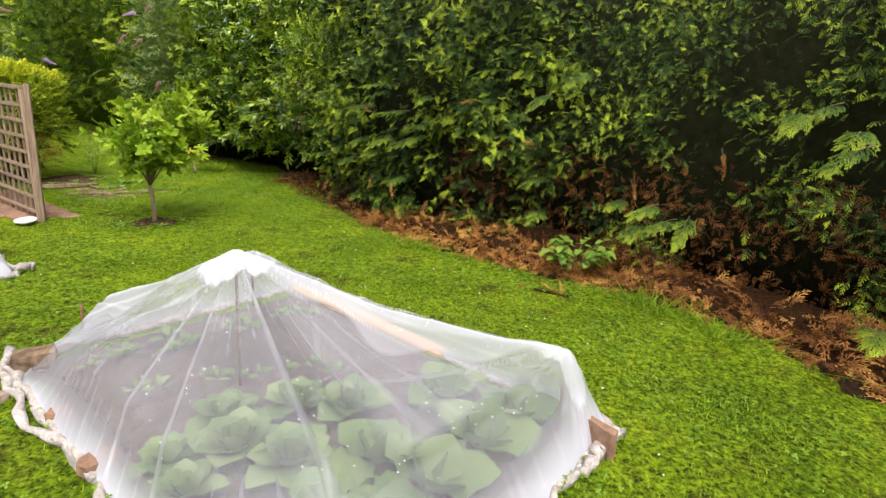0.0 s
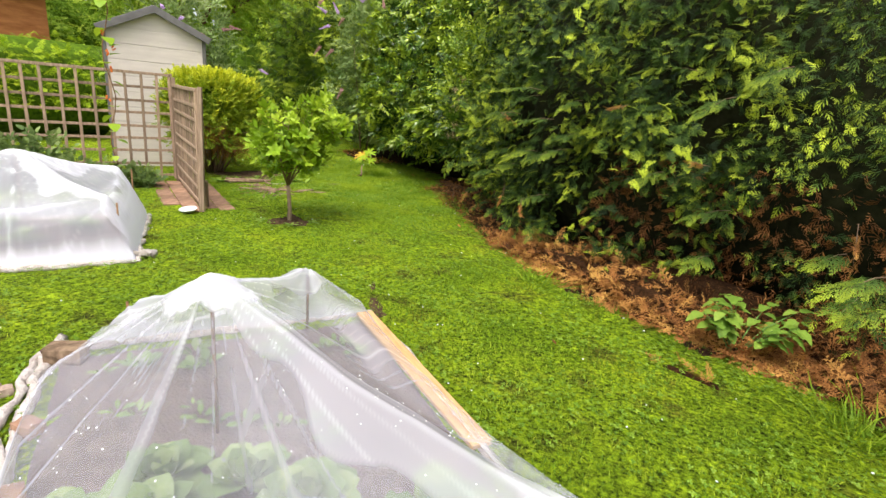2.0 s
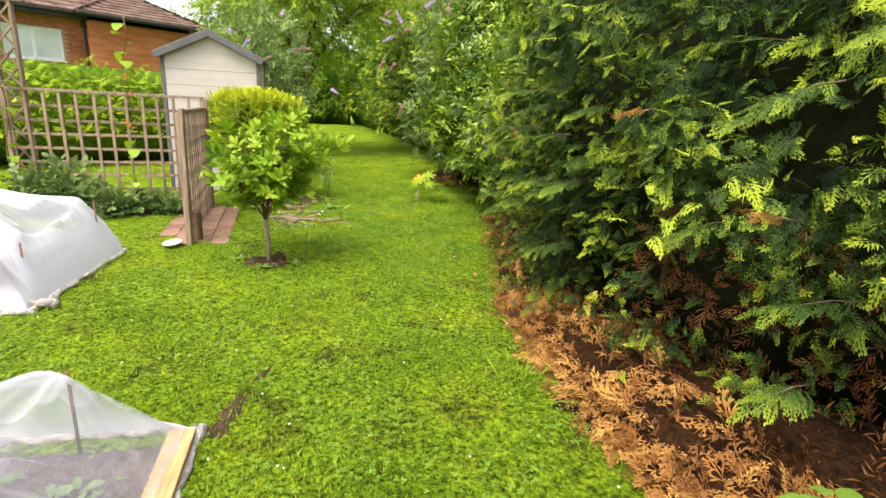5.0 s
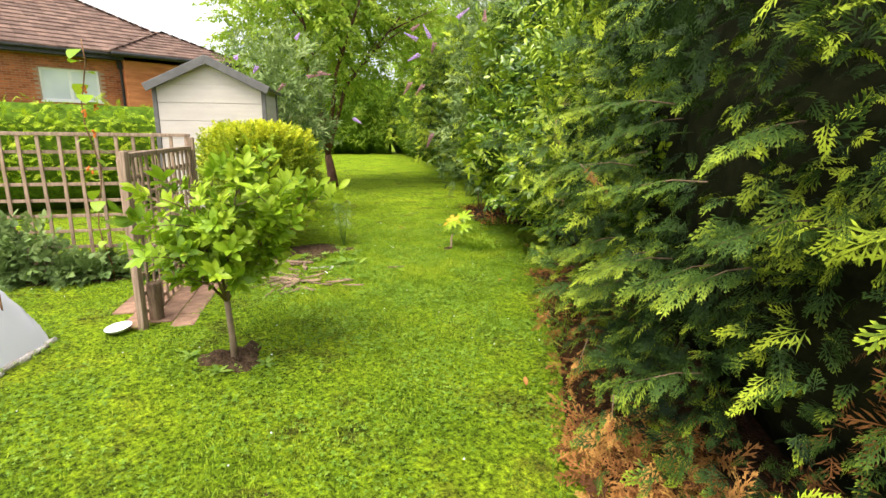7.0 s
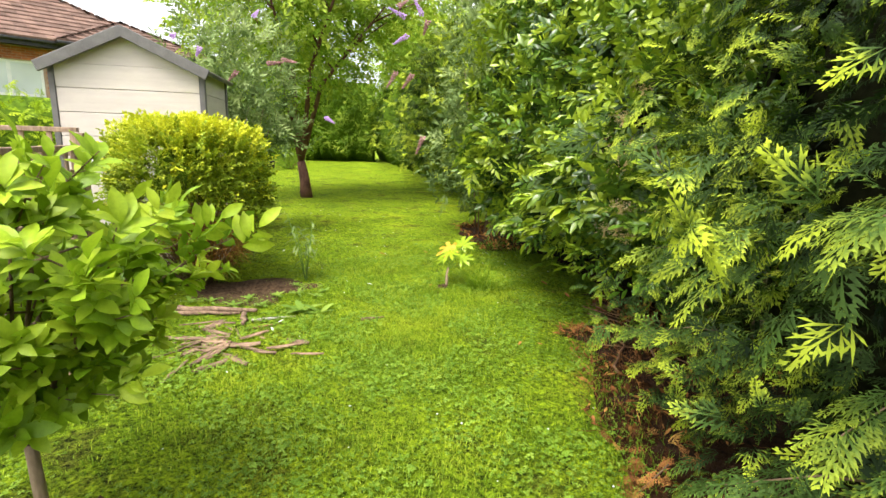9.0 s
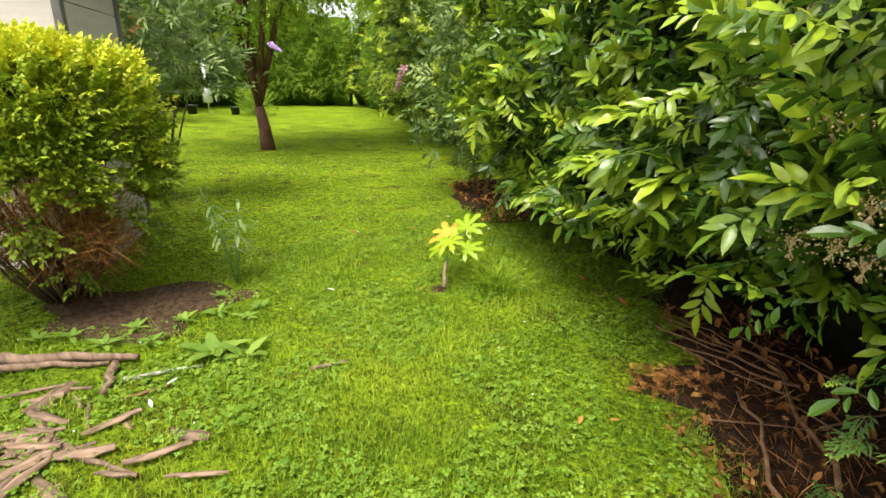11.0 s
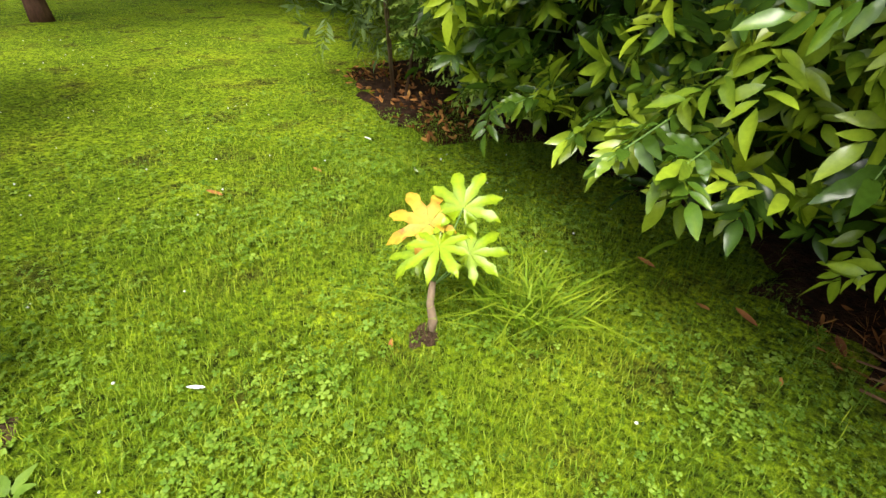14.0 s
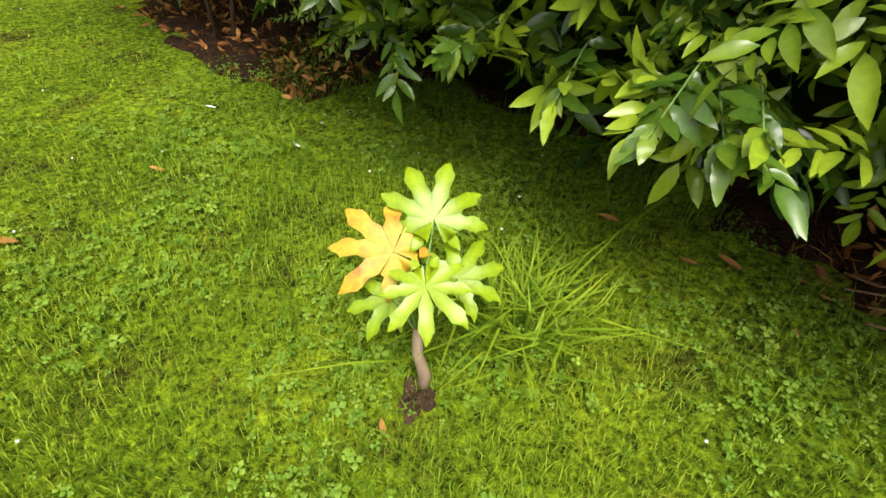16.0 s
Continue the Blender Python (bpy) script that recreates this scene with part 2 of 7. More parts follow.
def tube(points, radii, sides=7, wob=0.0, r=None):
    """A tapered limb along points, as vertex and quad arrays."""
    r = r or random
    pts = [Vector(p) for p in points]
    V, F = [], []
    for i, p in enumerate(pts):
        d = (pts[min(i + 1, len(pts) - 1)] - pts[max(i - 1, 0)]).normalized()
        a = d.cross(Vector((0.31, 0.9, 0.21))).normalized()
        b = d.cross(a)
        for k in range(sides):
            w = 2 * math.pi * k / sides
            V.append(p + (a * math.cos(w) + b * math.sin(w)) * radii[i] * (1 + wob * (r.random() - 0.5)))
    for i in range(len(pts) - 1):
        for k in range(sides):
            k2 = (k + 1) % sides
            F.append((i * sides + k, i * sides + k2, (i + 1) * sides + k2, (i + 1) * sides + k))
    n = len(V)
    V += [pts[0], pts[-1]]
    for k in range(sides):
        k2 = (k + 1) % sides
        F.append((n, k2, k, k))
        F.append((n + 1, (len(pts) - 1) * sides + k, (len(pts) - 1) * sides + k2, (len(pts) - 1) * sides + k2))
    return V, F


def limbs(name, rows, material, parent, label="", sides=7, wob=0.25):
    """Several tapered limbs in one mesh: rows of (points, radii)."""
    bm = bmesh.new()
    for pts, rad in rows:
        V, F = tube(pts, rad, sides, wob)
        vs = [bm.verts.new(v) for v in V]
        for f in F:
            u = []
            for i in f:
                if vs[i] not in u:
                    u.append(vs[i])
            if len(u) > 2:
                try:
                    bm.faces.new(u)
                except ValueError:
                    pass
    return part(name, bm, material, parent, label, True)


def leaf(length, width, fold=0.25, droop=0.25, shape=(0.55, 1.0, 0.75)):
    """A leaf that grows along +y and faces +z, with a folded midrib."""
    V, ys = [(0, 0, 0)], (0.2, 0.5, 0.8)
    for y, w in zip(ys, shape):
        z = -droop * length * y * y
        h = fold * width * w * 0.5
        V += [(-width / 2 * w, y * length, z + h), (0, y * length, z), (width / 2 * w, y * length, z + h)]
    V.append((0, length, -droop * length))
    F = [(0, 2, 1), (0, 3, 2)]
    for i in (1, 4):
        F += [(i, i + 1, i + 4), (i, i + 4, i + 3), (i + 1, i + 2, i + 5), (i + 1, i + 5, i + 4)]
    F += [(7, 8, 10), (8, 9, 10)]
    return np.array(V, float), np.array(F), np.array([0.0] + [0.3] * 3 + [0.5] * 3 + [0.8] * 3 + [1.0])


def fine_leaf(length, width, fold=0.25, droop=0.25, n=8, wave=0.06, peak=0.45):
    """A leaf with a smooth, slightly waved outline, for those seen from close by."""
    V, F, T = [(0, 0, 0)], [], [0.1]
    for i in range(1, n):
        f = i / n
        w = (math.sin(math.pi * f ** (math.log(0.5) / math.log(peak))) ** 0.8) * (1 + wave * math.sin(i * 2.6))
        z = -droop * length * f * f
        h = fold * width * w * 0.5
        ripple = 0.05 * width * math.sin(i * 2.1)
        V += [(-width / 2 * w, f * length, z + h + ripple), (0, f * length, z), (width / 2 * w, f * length, z + h - ripple)]
        T += [0.35 + 0.4 * f, 0.6 + 0.4 * f, 0.35 + 0.4 * f]
    V.append((0, length, -droop * length))
    T.append(1.0)
    F += [(0, 2, 1), (0, 3, 2)]
    for i in range(n - 2):
        k = 1 + 3 * i
        F += [(k, k + 1, k + 4), (k, k + 4, k + 3), (k + 1, k + 2, k + 5), (k + 1, k + 5, k + 4)]
    k = 1 + 3 * (n - 2)
    F += [(k, k + 1, k + 3), (k + 1, k + 2, k + 3)]
    return np.array(V, float), np.array(F), np.array(T)


def small_leaf(length, width, fold=0.3):
    V = np.array([(0, 0, 0), (-width / 2, length * 0.5, fold * width), (width / 2, length * 0.5, fold * width), (0, length, -0.1 * length)], float)
    return V, np.array([(0, 2, 1), (1, 2, 3)]), np.array([0, 0.5, 0.5, 1.0])


def join(items):
    """Puts templates, each with its 4 x 4 pose, together into one."""
    V, F, T, n = [], [], [], 0
    for (v, f, t), m in items:
        m = np.array(m)
        V.append(v @ m[:3, :3].T + m[:3, 3])
        F.append(f + n)
        T.append(t)
        n += len(v)
    return np.concatenate(V), np.concatenate(F), np.concatenate(T)


def rosette(lf, n, spread=60, r=None, up=0.0):
    """A shoot end: n leaves round one point, leaning out from +y."""
    r = r or random
    it = []
    for i in range(n):
        a = 360 * i / n * 1.0 + r.uniform(-25, 25)
        tilt = spread * r.uniform(0.35, 1.1)
        it.append((lf, pose(0, -up * (1 - i / n), 0) @ pose(0, 0, 0, 0, a, 0) @ pose(0, 0, 0, -tilt, 0, 0) @ Matrix.Scale(r.uniform(0.7, 1.1), 4)))
    return join(it)


def shoot(lf, n, length, r=None):
    """A leafy twig along +y with leaves on both sides."""
    r = r or random
    it = []
    for i in range(n):
        s = 1 if i % 2 else -1
        y = length * i / n
        it.append((lf, pose(0, y, 0, r.uniform(-25, 25), r.uniform(-30, 30) , s * r.uniform(35, 65)) @ Matrix.Scale(r.uniform(0.7, 1.1) * (1 - 0.3 * i / n), 4)))
    it.append((lf, pose(0, length, 0, 0, r.uniform(-40, 40), 0)))
    return join(it)


def frond(r, length=0.24, pairs=7, subs=2, width=0.0056):
    """A flat, feathery spray of scale foliage along +y: a rachis, side twigs and their fingers, with gaps between."""
    V, F, T = [], [], []

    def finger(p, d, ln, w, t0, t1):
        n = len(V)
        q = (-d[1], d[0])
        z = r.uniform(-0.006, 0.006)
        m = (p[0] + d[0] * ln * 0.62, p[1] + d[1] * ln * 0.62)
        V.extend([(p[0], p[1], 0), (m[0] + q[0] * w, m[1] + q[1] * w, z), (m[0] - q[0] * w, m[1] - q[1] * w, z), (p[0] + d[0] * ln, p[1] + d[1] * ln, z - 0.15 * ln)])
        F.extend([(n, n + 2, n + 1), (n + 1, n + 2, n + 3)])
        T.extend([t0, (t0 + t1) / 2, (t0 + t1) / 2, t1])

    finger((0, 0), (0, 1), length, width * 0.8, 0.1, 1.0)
    for i in range(2 * pairs):
        s = 1 if i % 2 else -1
        f = (i + 0.5) / (2 * pairs)
        y = length * (0.04 + 0.86 * f)
        a = radians(r.uniform(36, 52) - 14 * f)
        ln = length * (0.5 - 0.34 * f) * r.uniform(0.75, 1.15)
        d = (s * math.sin(a), math.cos(a))
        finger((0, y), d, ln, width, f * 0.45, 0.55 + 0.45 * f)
        for k in range(2 * subs):
            s2 = 1 if k % 2 else -1
            e = 0.22 + 0.6 * k / (2 * subs)
            w = a * s + s2 * radians(r.uniform(30, 46))
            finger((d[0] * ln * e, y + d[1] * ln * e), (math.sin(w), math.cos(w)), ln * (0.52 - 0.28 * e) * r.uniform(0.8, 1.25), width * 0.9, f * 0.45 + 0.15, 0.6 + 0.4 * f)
    V = np.array(V, float)
    bend = r.uniform(0.15, 0.5)
    V[:, 2] -= bend * (V[:, 1] ** 2) / length + 0.25 * V[:, 0] ** 2 / length      # the spray arches over
    return V, np.array(F), np.array(T)


def basis(d, n):
    """Rotations whose y axis is d and whose z axis is near n."""
    d = d / np.linalg.norm(d, axis=1, keepdims=True)
    x = np.cross(d, n)
    x /= np.maximum(np.linalg.norm(x, axis=1, keepdims=True), 1e-6)
    z = np.cross(x, d)
    return np.stack([x, d, z], axis=2)


def scatter(templates, pos, direction, normal, scale, tint, tipgain=0.35):
    """Sets the templates, in turn, at the places: vertices, triangles, tint."""
    R = basis(np.asarray(direction, float), np.asarray(normal, float)) * np.asarray(scale)[:, None, None]
    VV, FF, TT, n = [], [], [], 0
    kind = np.arange(len(pos)) % len(templates)
    for k, (v, f, t) in enumerate(templates):
        sel = kind == k
        if not sel.any():
            continue
        w = np.einsum("nij,vj->nvi", R[sel], v) + np.asarray(pos)[sel][:, None, :]
        c = len(w)
        VV.append(w.reshape(-1, 3))
        FF.append((f[None] + (np.arange(c) * len(v))[:, None, None]).reshape(-1, 3) + n)
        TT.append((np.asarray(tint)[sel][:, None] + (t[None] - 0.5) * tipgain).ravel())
        n += c * len(v)
    return np.concatenate(VV), np.concatenate(FF), np.concatenate(TT)


def unit(v):
    return v / np.maximum(np.linalg.norm(v, axis=-1, keepdims=True), 1e-9)


def lumps(p, scale, seed=0.0):
    """Smooth noise in -1..1 at many places."""
    p = np.asarray(p) * scale + seed
    x, y, z = p[..., 0], p[..., 1], p[..., 2]
    return (np.sin(x * 1.7 + 1.3 * np.sin(y * 1.1 + seed)) + np.sin(y * 2.1 + 1.7 * np.sin(z * 1.3)) + np.sin(z * 1.9 + 1.1 * np.sin(x * 1.5 + 2.0))) / 3


class Line:
    """A polyline on the plan, walked by length."""

    def __init__(self, pts):
        self.p = np.array(pts, float)
        d = np.linalg.norm(np.diff(self.p, axis=0), axis=1)
        self.s = np.concatenate([[0], np.cumsum(d)])
        self.len = self.s[-1]

    def at(self, s):
        return np.stack([np.interp(s, self.s, self.p[:, 0]), np.interp(s, self.s, self.p[:, 1])], -1)

    def side(self, s):
        """The level direction to the walker's right."""
        d = unit(self.at(np.minimum(s + 0.3, self.len)) - self.at(np.maximum(s - 0.3, 0)))
        return np.stack([d[..., 1], -d[..., 0]], -1)


def hedge_face(line, s, h, height, bulge, seed, depth=0.0, under=(0.12, 0.3), foot=0.85):
    """Places on the hedge's lawn side, which is on the walker's left, and their outward directions."""
    out = -line.side(s)
    base = line.at(s)
    top = np.interp(h, [0, height * under[0], height * under[1], height * 0.75, height], [-foot, -0.24 * foot, 0.0, -0.12, -0.55])
    q = np.stack([base[:, 0], base[:, 1], h], -1)
    off = top + bulge * lumps(q, 1.6, seed) + bulge * 0.55 * lumps(q, 4.3, seed + 3) - depth
    p = np.concatenate([base + out * off[:, None], (h + GZ)[:, None]], 1)
    return p, np.concatenate([out, np.zeros((len(s), 1))], 1)


def hedge(name, label, pts, height, templates, material, count, seed, bulge=0.22, size=(0.8, 1.3), droop=0.35, upness=0.3, deep=0.4, tint=(0.4, 0.22), start=0.12, thick=1.4, category="hedge", flat=True, near=None, cluster=1, stick=0.0, under=(0.12, 0.3), tipgain=0.35, coarse=None, core=None, patch=0.12, foot=0.85, gaps=(), skirt=None, inner=None):
    """A hedge: a shade-coloured body inside, many sprays or shoots on face and top."""
    g = np.random.default_rng(seed)
    ln = Line(pts)
    th = thing(name, label, category, pose(*pts[len(pts) // 2], GZ))
    inv = np.array([*pts[len(pts) // 2], GZ])
    total, count = count, count // cluster
    s = g.uniform(0, ln.len, count)
    if near is not None:          # more sprays where the walk passes close by
        s = np.interp(g.uniform(0, 1, count), np.linspace(0, 1, len(near)), np.array(near) * ln.len)
    h = height * (start + (1 - start) * g.uniform(0, 1, count))
    keep = np.ones(count, bool)
    for gs, gh, rs, rh in gaps:   # dark hollows where little grows
        keep &= (((s - gs) / rs) ** 2 + ((h - gh) / rh) ** 2 > g.uniform(0.5, 1.2, count)) | (g.random(count) < 0.05)
    if skirt:                     # nothing grows low down on the first stretch
        keep &= (s > skirt[0]) | (h > skirt[1] + 0.14 * np.sin(s * 3.1) + 0.1 * np.sin(s * 7.7)) | (g.random(count) < 0.03)
    s, h, count = s[keep], h[keep], int(keep.sum())
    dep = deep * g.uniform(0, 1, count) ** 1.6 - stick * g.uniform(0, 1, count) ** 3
    p, out = hedge_face(ln, s, h, height, bulge, seed, dep, under, foot)
    over = h > height * 0.9
    p[over, :2] -= out[over, :2] * g.uniform(0, thick, over.sum())[:, None]
    side = np.stack([-out[:, 1], out[:, 0], np.zeros(count)], 1)
    d = out * g.uniform(0.4, 1, count)[:, None] + side * g.normal(0, 0.65, count)[:, None]
    d[:, 2] += g.normal(upness - droop, 0.42, count)
    nrm = out * 0.45 + np.array([0, 0, 1.0]) + g.normal(0, 0.5, (count, 3)) if flat else g.normal(0, 0.6, (count, 3)) + np.array([0, 0, 1.0]) + out * 0.6
    # patches and depth set the tint: lit ridges, shaded hollows put into colour
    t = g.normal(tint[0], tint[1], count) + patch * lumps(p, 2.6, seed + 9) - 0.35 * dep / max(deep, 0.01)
    if cluster > 1:               # several sprays fan out from each twig end
        count *= cluster
        p, d, nrm, t = (np.repeat(v, cluster, axis=0) for v in (p, d, nrm, t))
        p = p + unit(d) * g.uniform(-0.18, 0.12, count)[:, None] + g.normal(0, 0.07, (count, 3))
        d = unit(d) + g.normal(0, 0.45, (count, 3))
        nrm = nrm + g.normal(0, 0.3, (count, 3))
        t = t + g.normal(0, 0.17, count)
    sc = g.uniform(size[0], size[1], count)
    far = np.zeros(count, bool)
    if coarse is not None:        # plainer sprays on the stretch that is only seen from afar
        far = np.repeat(s, count // len(s))  < coarse[0] * ln.len
        V, F, T = scatter(coarse[1], p[far] - inv, d[far], nrm[far], sc[far], t[far] + 0.06, tipgain)
        big("foliage", V, F, material, th, tint=T, smooth=True)
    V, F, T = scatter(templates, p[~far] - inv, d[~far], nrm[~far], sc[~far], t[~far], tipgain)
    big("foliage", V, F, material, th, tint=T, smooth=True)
    if inner is not None:         # dead brown sprays in the shade behind the green ones
        k = inner[1]
        si, hi = g.uniform(0, ln.len * 0.74, k), g.uniform(0.1, 1.25, k)
        pi, oi = hedge_face(ln, si, hi, height, bulge, seed, g.uniform(0.25, deep + 0.04, k), under, foot)
        di = oi * 0.5 + g.normal(0, 0.8, (k, 3)) + np.array([0, 0, -0.4])
        V, F, T = scatter(inner[0], pi - inv, di, g.normal(0, 1, (k, 3)), g.uniform(0.5, 1.0, k), g.normal(0.14, 0.14, k), 0.3)
        tagged(big("deadwood", V, F, M_DEAD, th, "dead brown twigs in the hedge's shade", tint=T), kind="stuff")
    # inside: a closed, lumpy light-blocking body with the shade put into its colour
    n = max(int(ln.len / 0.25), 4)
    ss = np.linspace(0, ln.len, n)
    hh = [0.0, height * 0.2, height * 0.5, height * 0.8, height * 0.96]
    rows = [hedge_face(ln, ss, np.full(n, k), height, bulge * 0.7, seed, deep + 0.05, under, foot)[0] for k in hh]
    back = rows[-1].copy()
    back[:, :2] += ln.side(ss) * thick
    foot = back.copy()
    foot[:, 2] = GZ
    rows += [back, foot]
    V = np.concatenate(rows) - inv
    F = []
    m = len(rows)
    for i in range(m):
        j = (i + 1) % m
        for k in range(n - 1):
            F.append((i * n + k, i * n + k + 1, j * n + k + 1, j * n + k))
    big("interior", V, F, core or M_CORE, th, "dark body inside the hedge, shade put into its colour", smooth=True)
    return th


def crown_points(g, count, centre, radii, lobes=7, hollow=0.5):
    """Places through an uneven crown made of lobes, and outward directions."""
    c = np.array(centre, float)
    r = np.array(radii, float)
    ce = unit(g.normal(0, 1, (lobes, 3))) * 0.5
    k = g.integers(0, lobes, count)
    v = unit(g.normal(0, 1, (count, 3)))
    rad = (hollow + (1 - hollow) * g.uniform(0, 1, count) ** 0.6) * g.uniform(0.45, 0.62, lobes)[k]
    p = ce[k] + v * rad[:, None]
    return c + p * r, unit(p + 0.6 * v)


# ---- ground ----
EDGE = Line([(4.6, 0.3), (2.85, 2.8), (2.65, 3.8), (2.35, 4.3), (1.75, 4.62), (1.25, 4.9), (0.5, 5.38), (0.1, 5.65), (-0.45, 6.12), (-1.15, 6.85), (-1.6, 7.65), (-2.2, 8.5), (-2.9, 9.2), (-3.2, 9.6), (-3.37, 10.1), (-3.55, 10.6), (-3.8, 11.0), (-4.4, 11.5), (-5.55, 12.05), (-7.5, 13.45), (-11.0, 15.1), (-20.0, 22.0)])


def build_ground():
    """One sheet to the horizon, finer and slightly uneven near the walk."""
    a = np.concatenate([[-900, -300, -120, -60, -40], np.arange(-30, 12.01, 0.3), [20, 40, 120, 300, 900]])
    b = np.concatenate([[-900, -300, -100, -40, -15], np.arange(-6, 30.01, 0.3), [40, 60, 120, 300, 900]])
    X, Y = np.meshgrid(a, b, indexing="ij")
    P = np.stack([X, Y, np.zeros_like(X)], -1)
    Z = GZ + 0.012 * lumps(P, 2.3, 1.0) + 0.008 * lumps(P, 6.0, 4.0)
    V = np.stack([X, Y, Z], -1).reshape(-1, 3)
    n, m = len(a), len(b)
    i = (np.arange(n - 1)[:, None] * m + np.arange(m - 1)[None]).ravel()
    F = np.stack([i, i + m, i + m + 1, i + 1], 1)
    ob = big("ground", V, F, M_LAWN, smooth=True)
    tagged(ob, "mown green lawn with clover, reaching to the hedges", "lawn", kind="structure")


build_ground()


def soil_patch(name, label, outline, lift=0.012, material=None, rough=0.012):
    """Bare earth: a low uneven mound inside an outline given by centre, radii and turn."""
    cx, cy, rx, ry, turn = outline
    g = np.random.default_rng(int(abs(cx * 100 + cy * 7)) + 3)
    V, F = [(cx, cy, GZ + lift + 0.015)], []
    k, rings = 28, 5
    wob = [1 + 0.22 * math.sin(3 * w + cx) + 0.13 * math.sin(5 * w + cy) + 0.06 * math.sin(9 * w) for w in np.linspace(0, 2 * math.pi, k, endpoint=False)]
    for r in range(1, rings + 1):
        f = r / rings
        for i in range(k):
            w = 2 * math.pi * i / k
            x, y = rx * f * wob[i] * math.cos(w), ry * f * wob[i] * math.sin(w)
            c, s = math.cos(turn), math.sin(turn)
            z = GZ + (lift + 0.014 if r < rings else -0.03) + g.normal(0, rough) * (r < rings)
            V.append((cx + c * x - s * y, cy + s * x + c * y, z))
    for i in range(k):
        F.append((0, 1 + i, 1 + (i + 1) % k, 1 + (i + 1) % k))
    F3 = [(f[0], f[1], f[2]) for f in F]
    for r in range(rings - 1):
        for i in range(k):
            a, b = 1 + r * k + i, 1 + r * k + (i + 1) % k
            F3 += [(a, a + k, b + k), (a, b + k, b)]
    ob = big(name, V, F3, material or M_SOIL, smooth=True)
    return tagged(ob, label, "soil", kind="structure")


# ---- hedges and shrubs along the walk ----
FRONDS = [frond(random, random.uniform(0.19, 0.27), 6, 1, 0.0062) for _ in range(7)]
MIDDLING = [frond(random, random.uniform(0.15, 0.2), 4, 0, 0.0062) for _ in range(6)]
COARSE = [frond(random, random.uniform(0.19, 0.27), 4, 1, 0.008) for _ in range(5)]
LAUREL_LEAF = fine_leaf(0.135, 0.045, 0.3, 0.2, 5, 0.0)
LAUREL = [rosette(LAUREL_LEAF, random.randint(6, 9), 62) for _ in range(4)] + [shoot(LAUREL_LEAF, 9, 0.2) for _ in range(4)]
SMALL = small_leaf(0.05, 0.022)
SHRUB = [shoot(SMALL, 14, 0.16) for _ in range(5)]
LANCE = leaf(0.14, 0.026, 0.2, 0.35, (0.8, 1.0, 0.6))
SLIM = small_leaf(0.13, 0.03)
LANCES = [shoot(SLIM, 10, 0.22) for _ in range(3)] + [rosette(SLIM, 7, 60) for _ in range(3)]

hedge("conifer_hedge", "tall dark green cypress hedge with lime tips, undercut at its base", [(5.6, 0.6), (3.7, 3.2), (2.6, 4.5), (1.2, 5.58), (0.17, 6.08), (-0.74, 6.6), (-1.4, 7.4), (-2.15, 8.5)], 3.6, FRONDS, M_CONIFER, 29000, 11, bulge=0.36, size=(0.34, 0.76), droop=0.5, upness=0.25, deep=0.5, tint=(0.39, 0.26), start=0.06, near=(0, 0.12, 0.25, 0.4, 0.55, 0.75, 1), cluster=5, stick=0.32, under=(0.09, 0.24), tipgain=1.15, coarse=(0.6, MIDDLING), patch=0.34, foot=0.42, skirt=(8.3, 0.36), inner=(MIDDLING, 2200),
      gaps=((4.7, 0.6, 1.0, 0.4), (6.1, 0.95, 0.75, 0.42), (5.2, 1.25, 0.5, 0.4), (6.9, 0.75, 0.5, 0.25), (3.6, 1.4, 0.6, 0.4), (4.3, 1.6, 0.5, 0.4), (4.9, 2.2, 0.4, 0.4), (7.7, 0.75, 0.6, 0.4), (8.15, 1.1, 0.34, 0.34), (8.6, 0.55, 0.4, 0.25), (8.4, 1.75, 0.22, 0.3), (9.15, 1.65, 0.2, 0.24), (9.6, 1.12, 0.24, 0.26), (7.1, 1.7, 0.3, 0.2), (5.4, 1.6, 0.35, 0.3), (10.3, 0.5, 0.3, 0.2)))
hedge("laurel_hedge", "glossy green cherry laurel with long leaves overhanging the lawn", [(-2.35, 8.75), (-2.8, 9.15), (-3.4, 9.6), (-4.1, 10.0), (-5.0, 10.55), (-5.9, 11.2)], 3.8, LAUREL, M_LAUREL, 3000, 21, bulge=0.25, size=(0.75, 1.2), droop=0.3, upness=0.3, deep=0.4, tint=(0.54, 0.3), start=0.15, flat=False, cluster=2, stick=0.2, under=(0.17, 0.33), gaps=((0.2, 0.4, 1.5, 0.42),))
hedge("mixed_shrub_hedge", "pale green small-leaved shrubs grown into a hedge", [(-5.5, 11.2), (-6.2, 12.0), (-7.2, 13.0)], 4.1, SHRUB, M_SHRUB, 4200, 31, bulge=0.3, size=(0.9, 1.6), deep=0.4, tint=(0.66, 0.25), flat=False, cluster=3, stick=0.25)
hedge("far_conifer_hedge", "mid green cypress hedge beside the far lawn", [(-6.9, 12.8), (-8.8, 14.2), (-11.3, 16.0), (-15, 18.5), (-20.5, 22.6), (-33, 30.5)], 5.2, COARSE, M_CONIFER, 3000, 41, bulge=0.35, size=(1.0, 1.9), deep=0.4, tint=(0.66, 0.22), near=(0, 0.12, 0.25, 0.45, 1), cluster=3, stick=0.3, tipgain=0.6, core=M_GREENCORE)
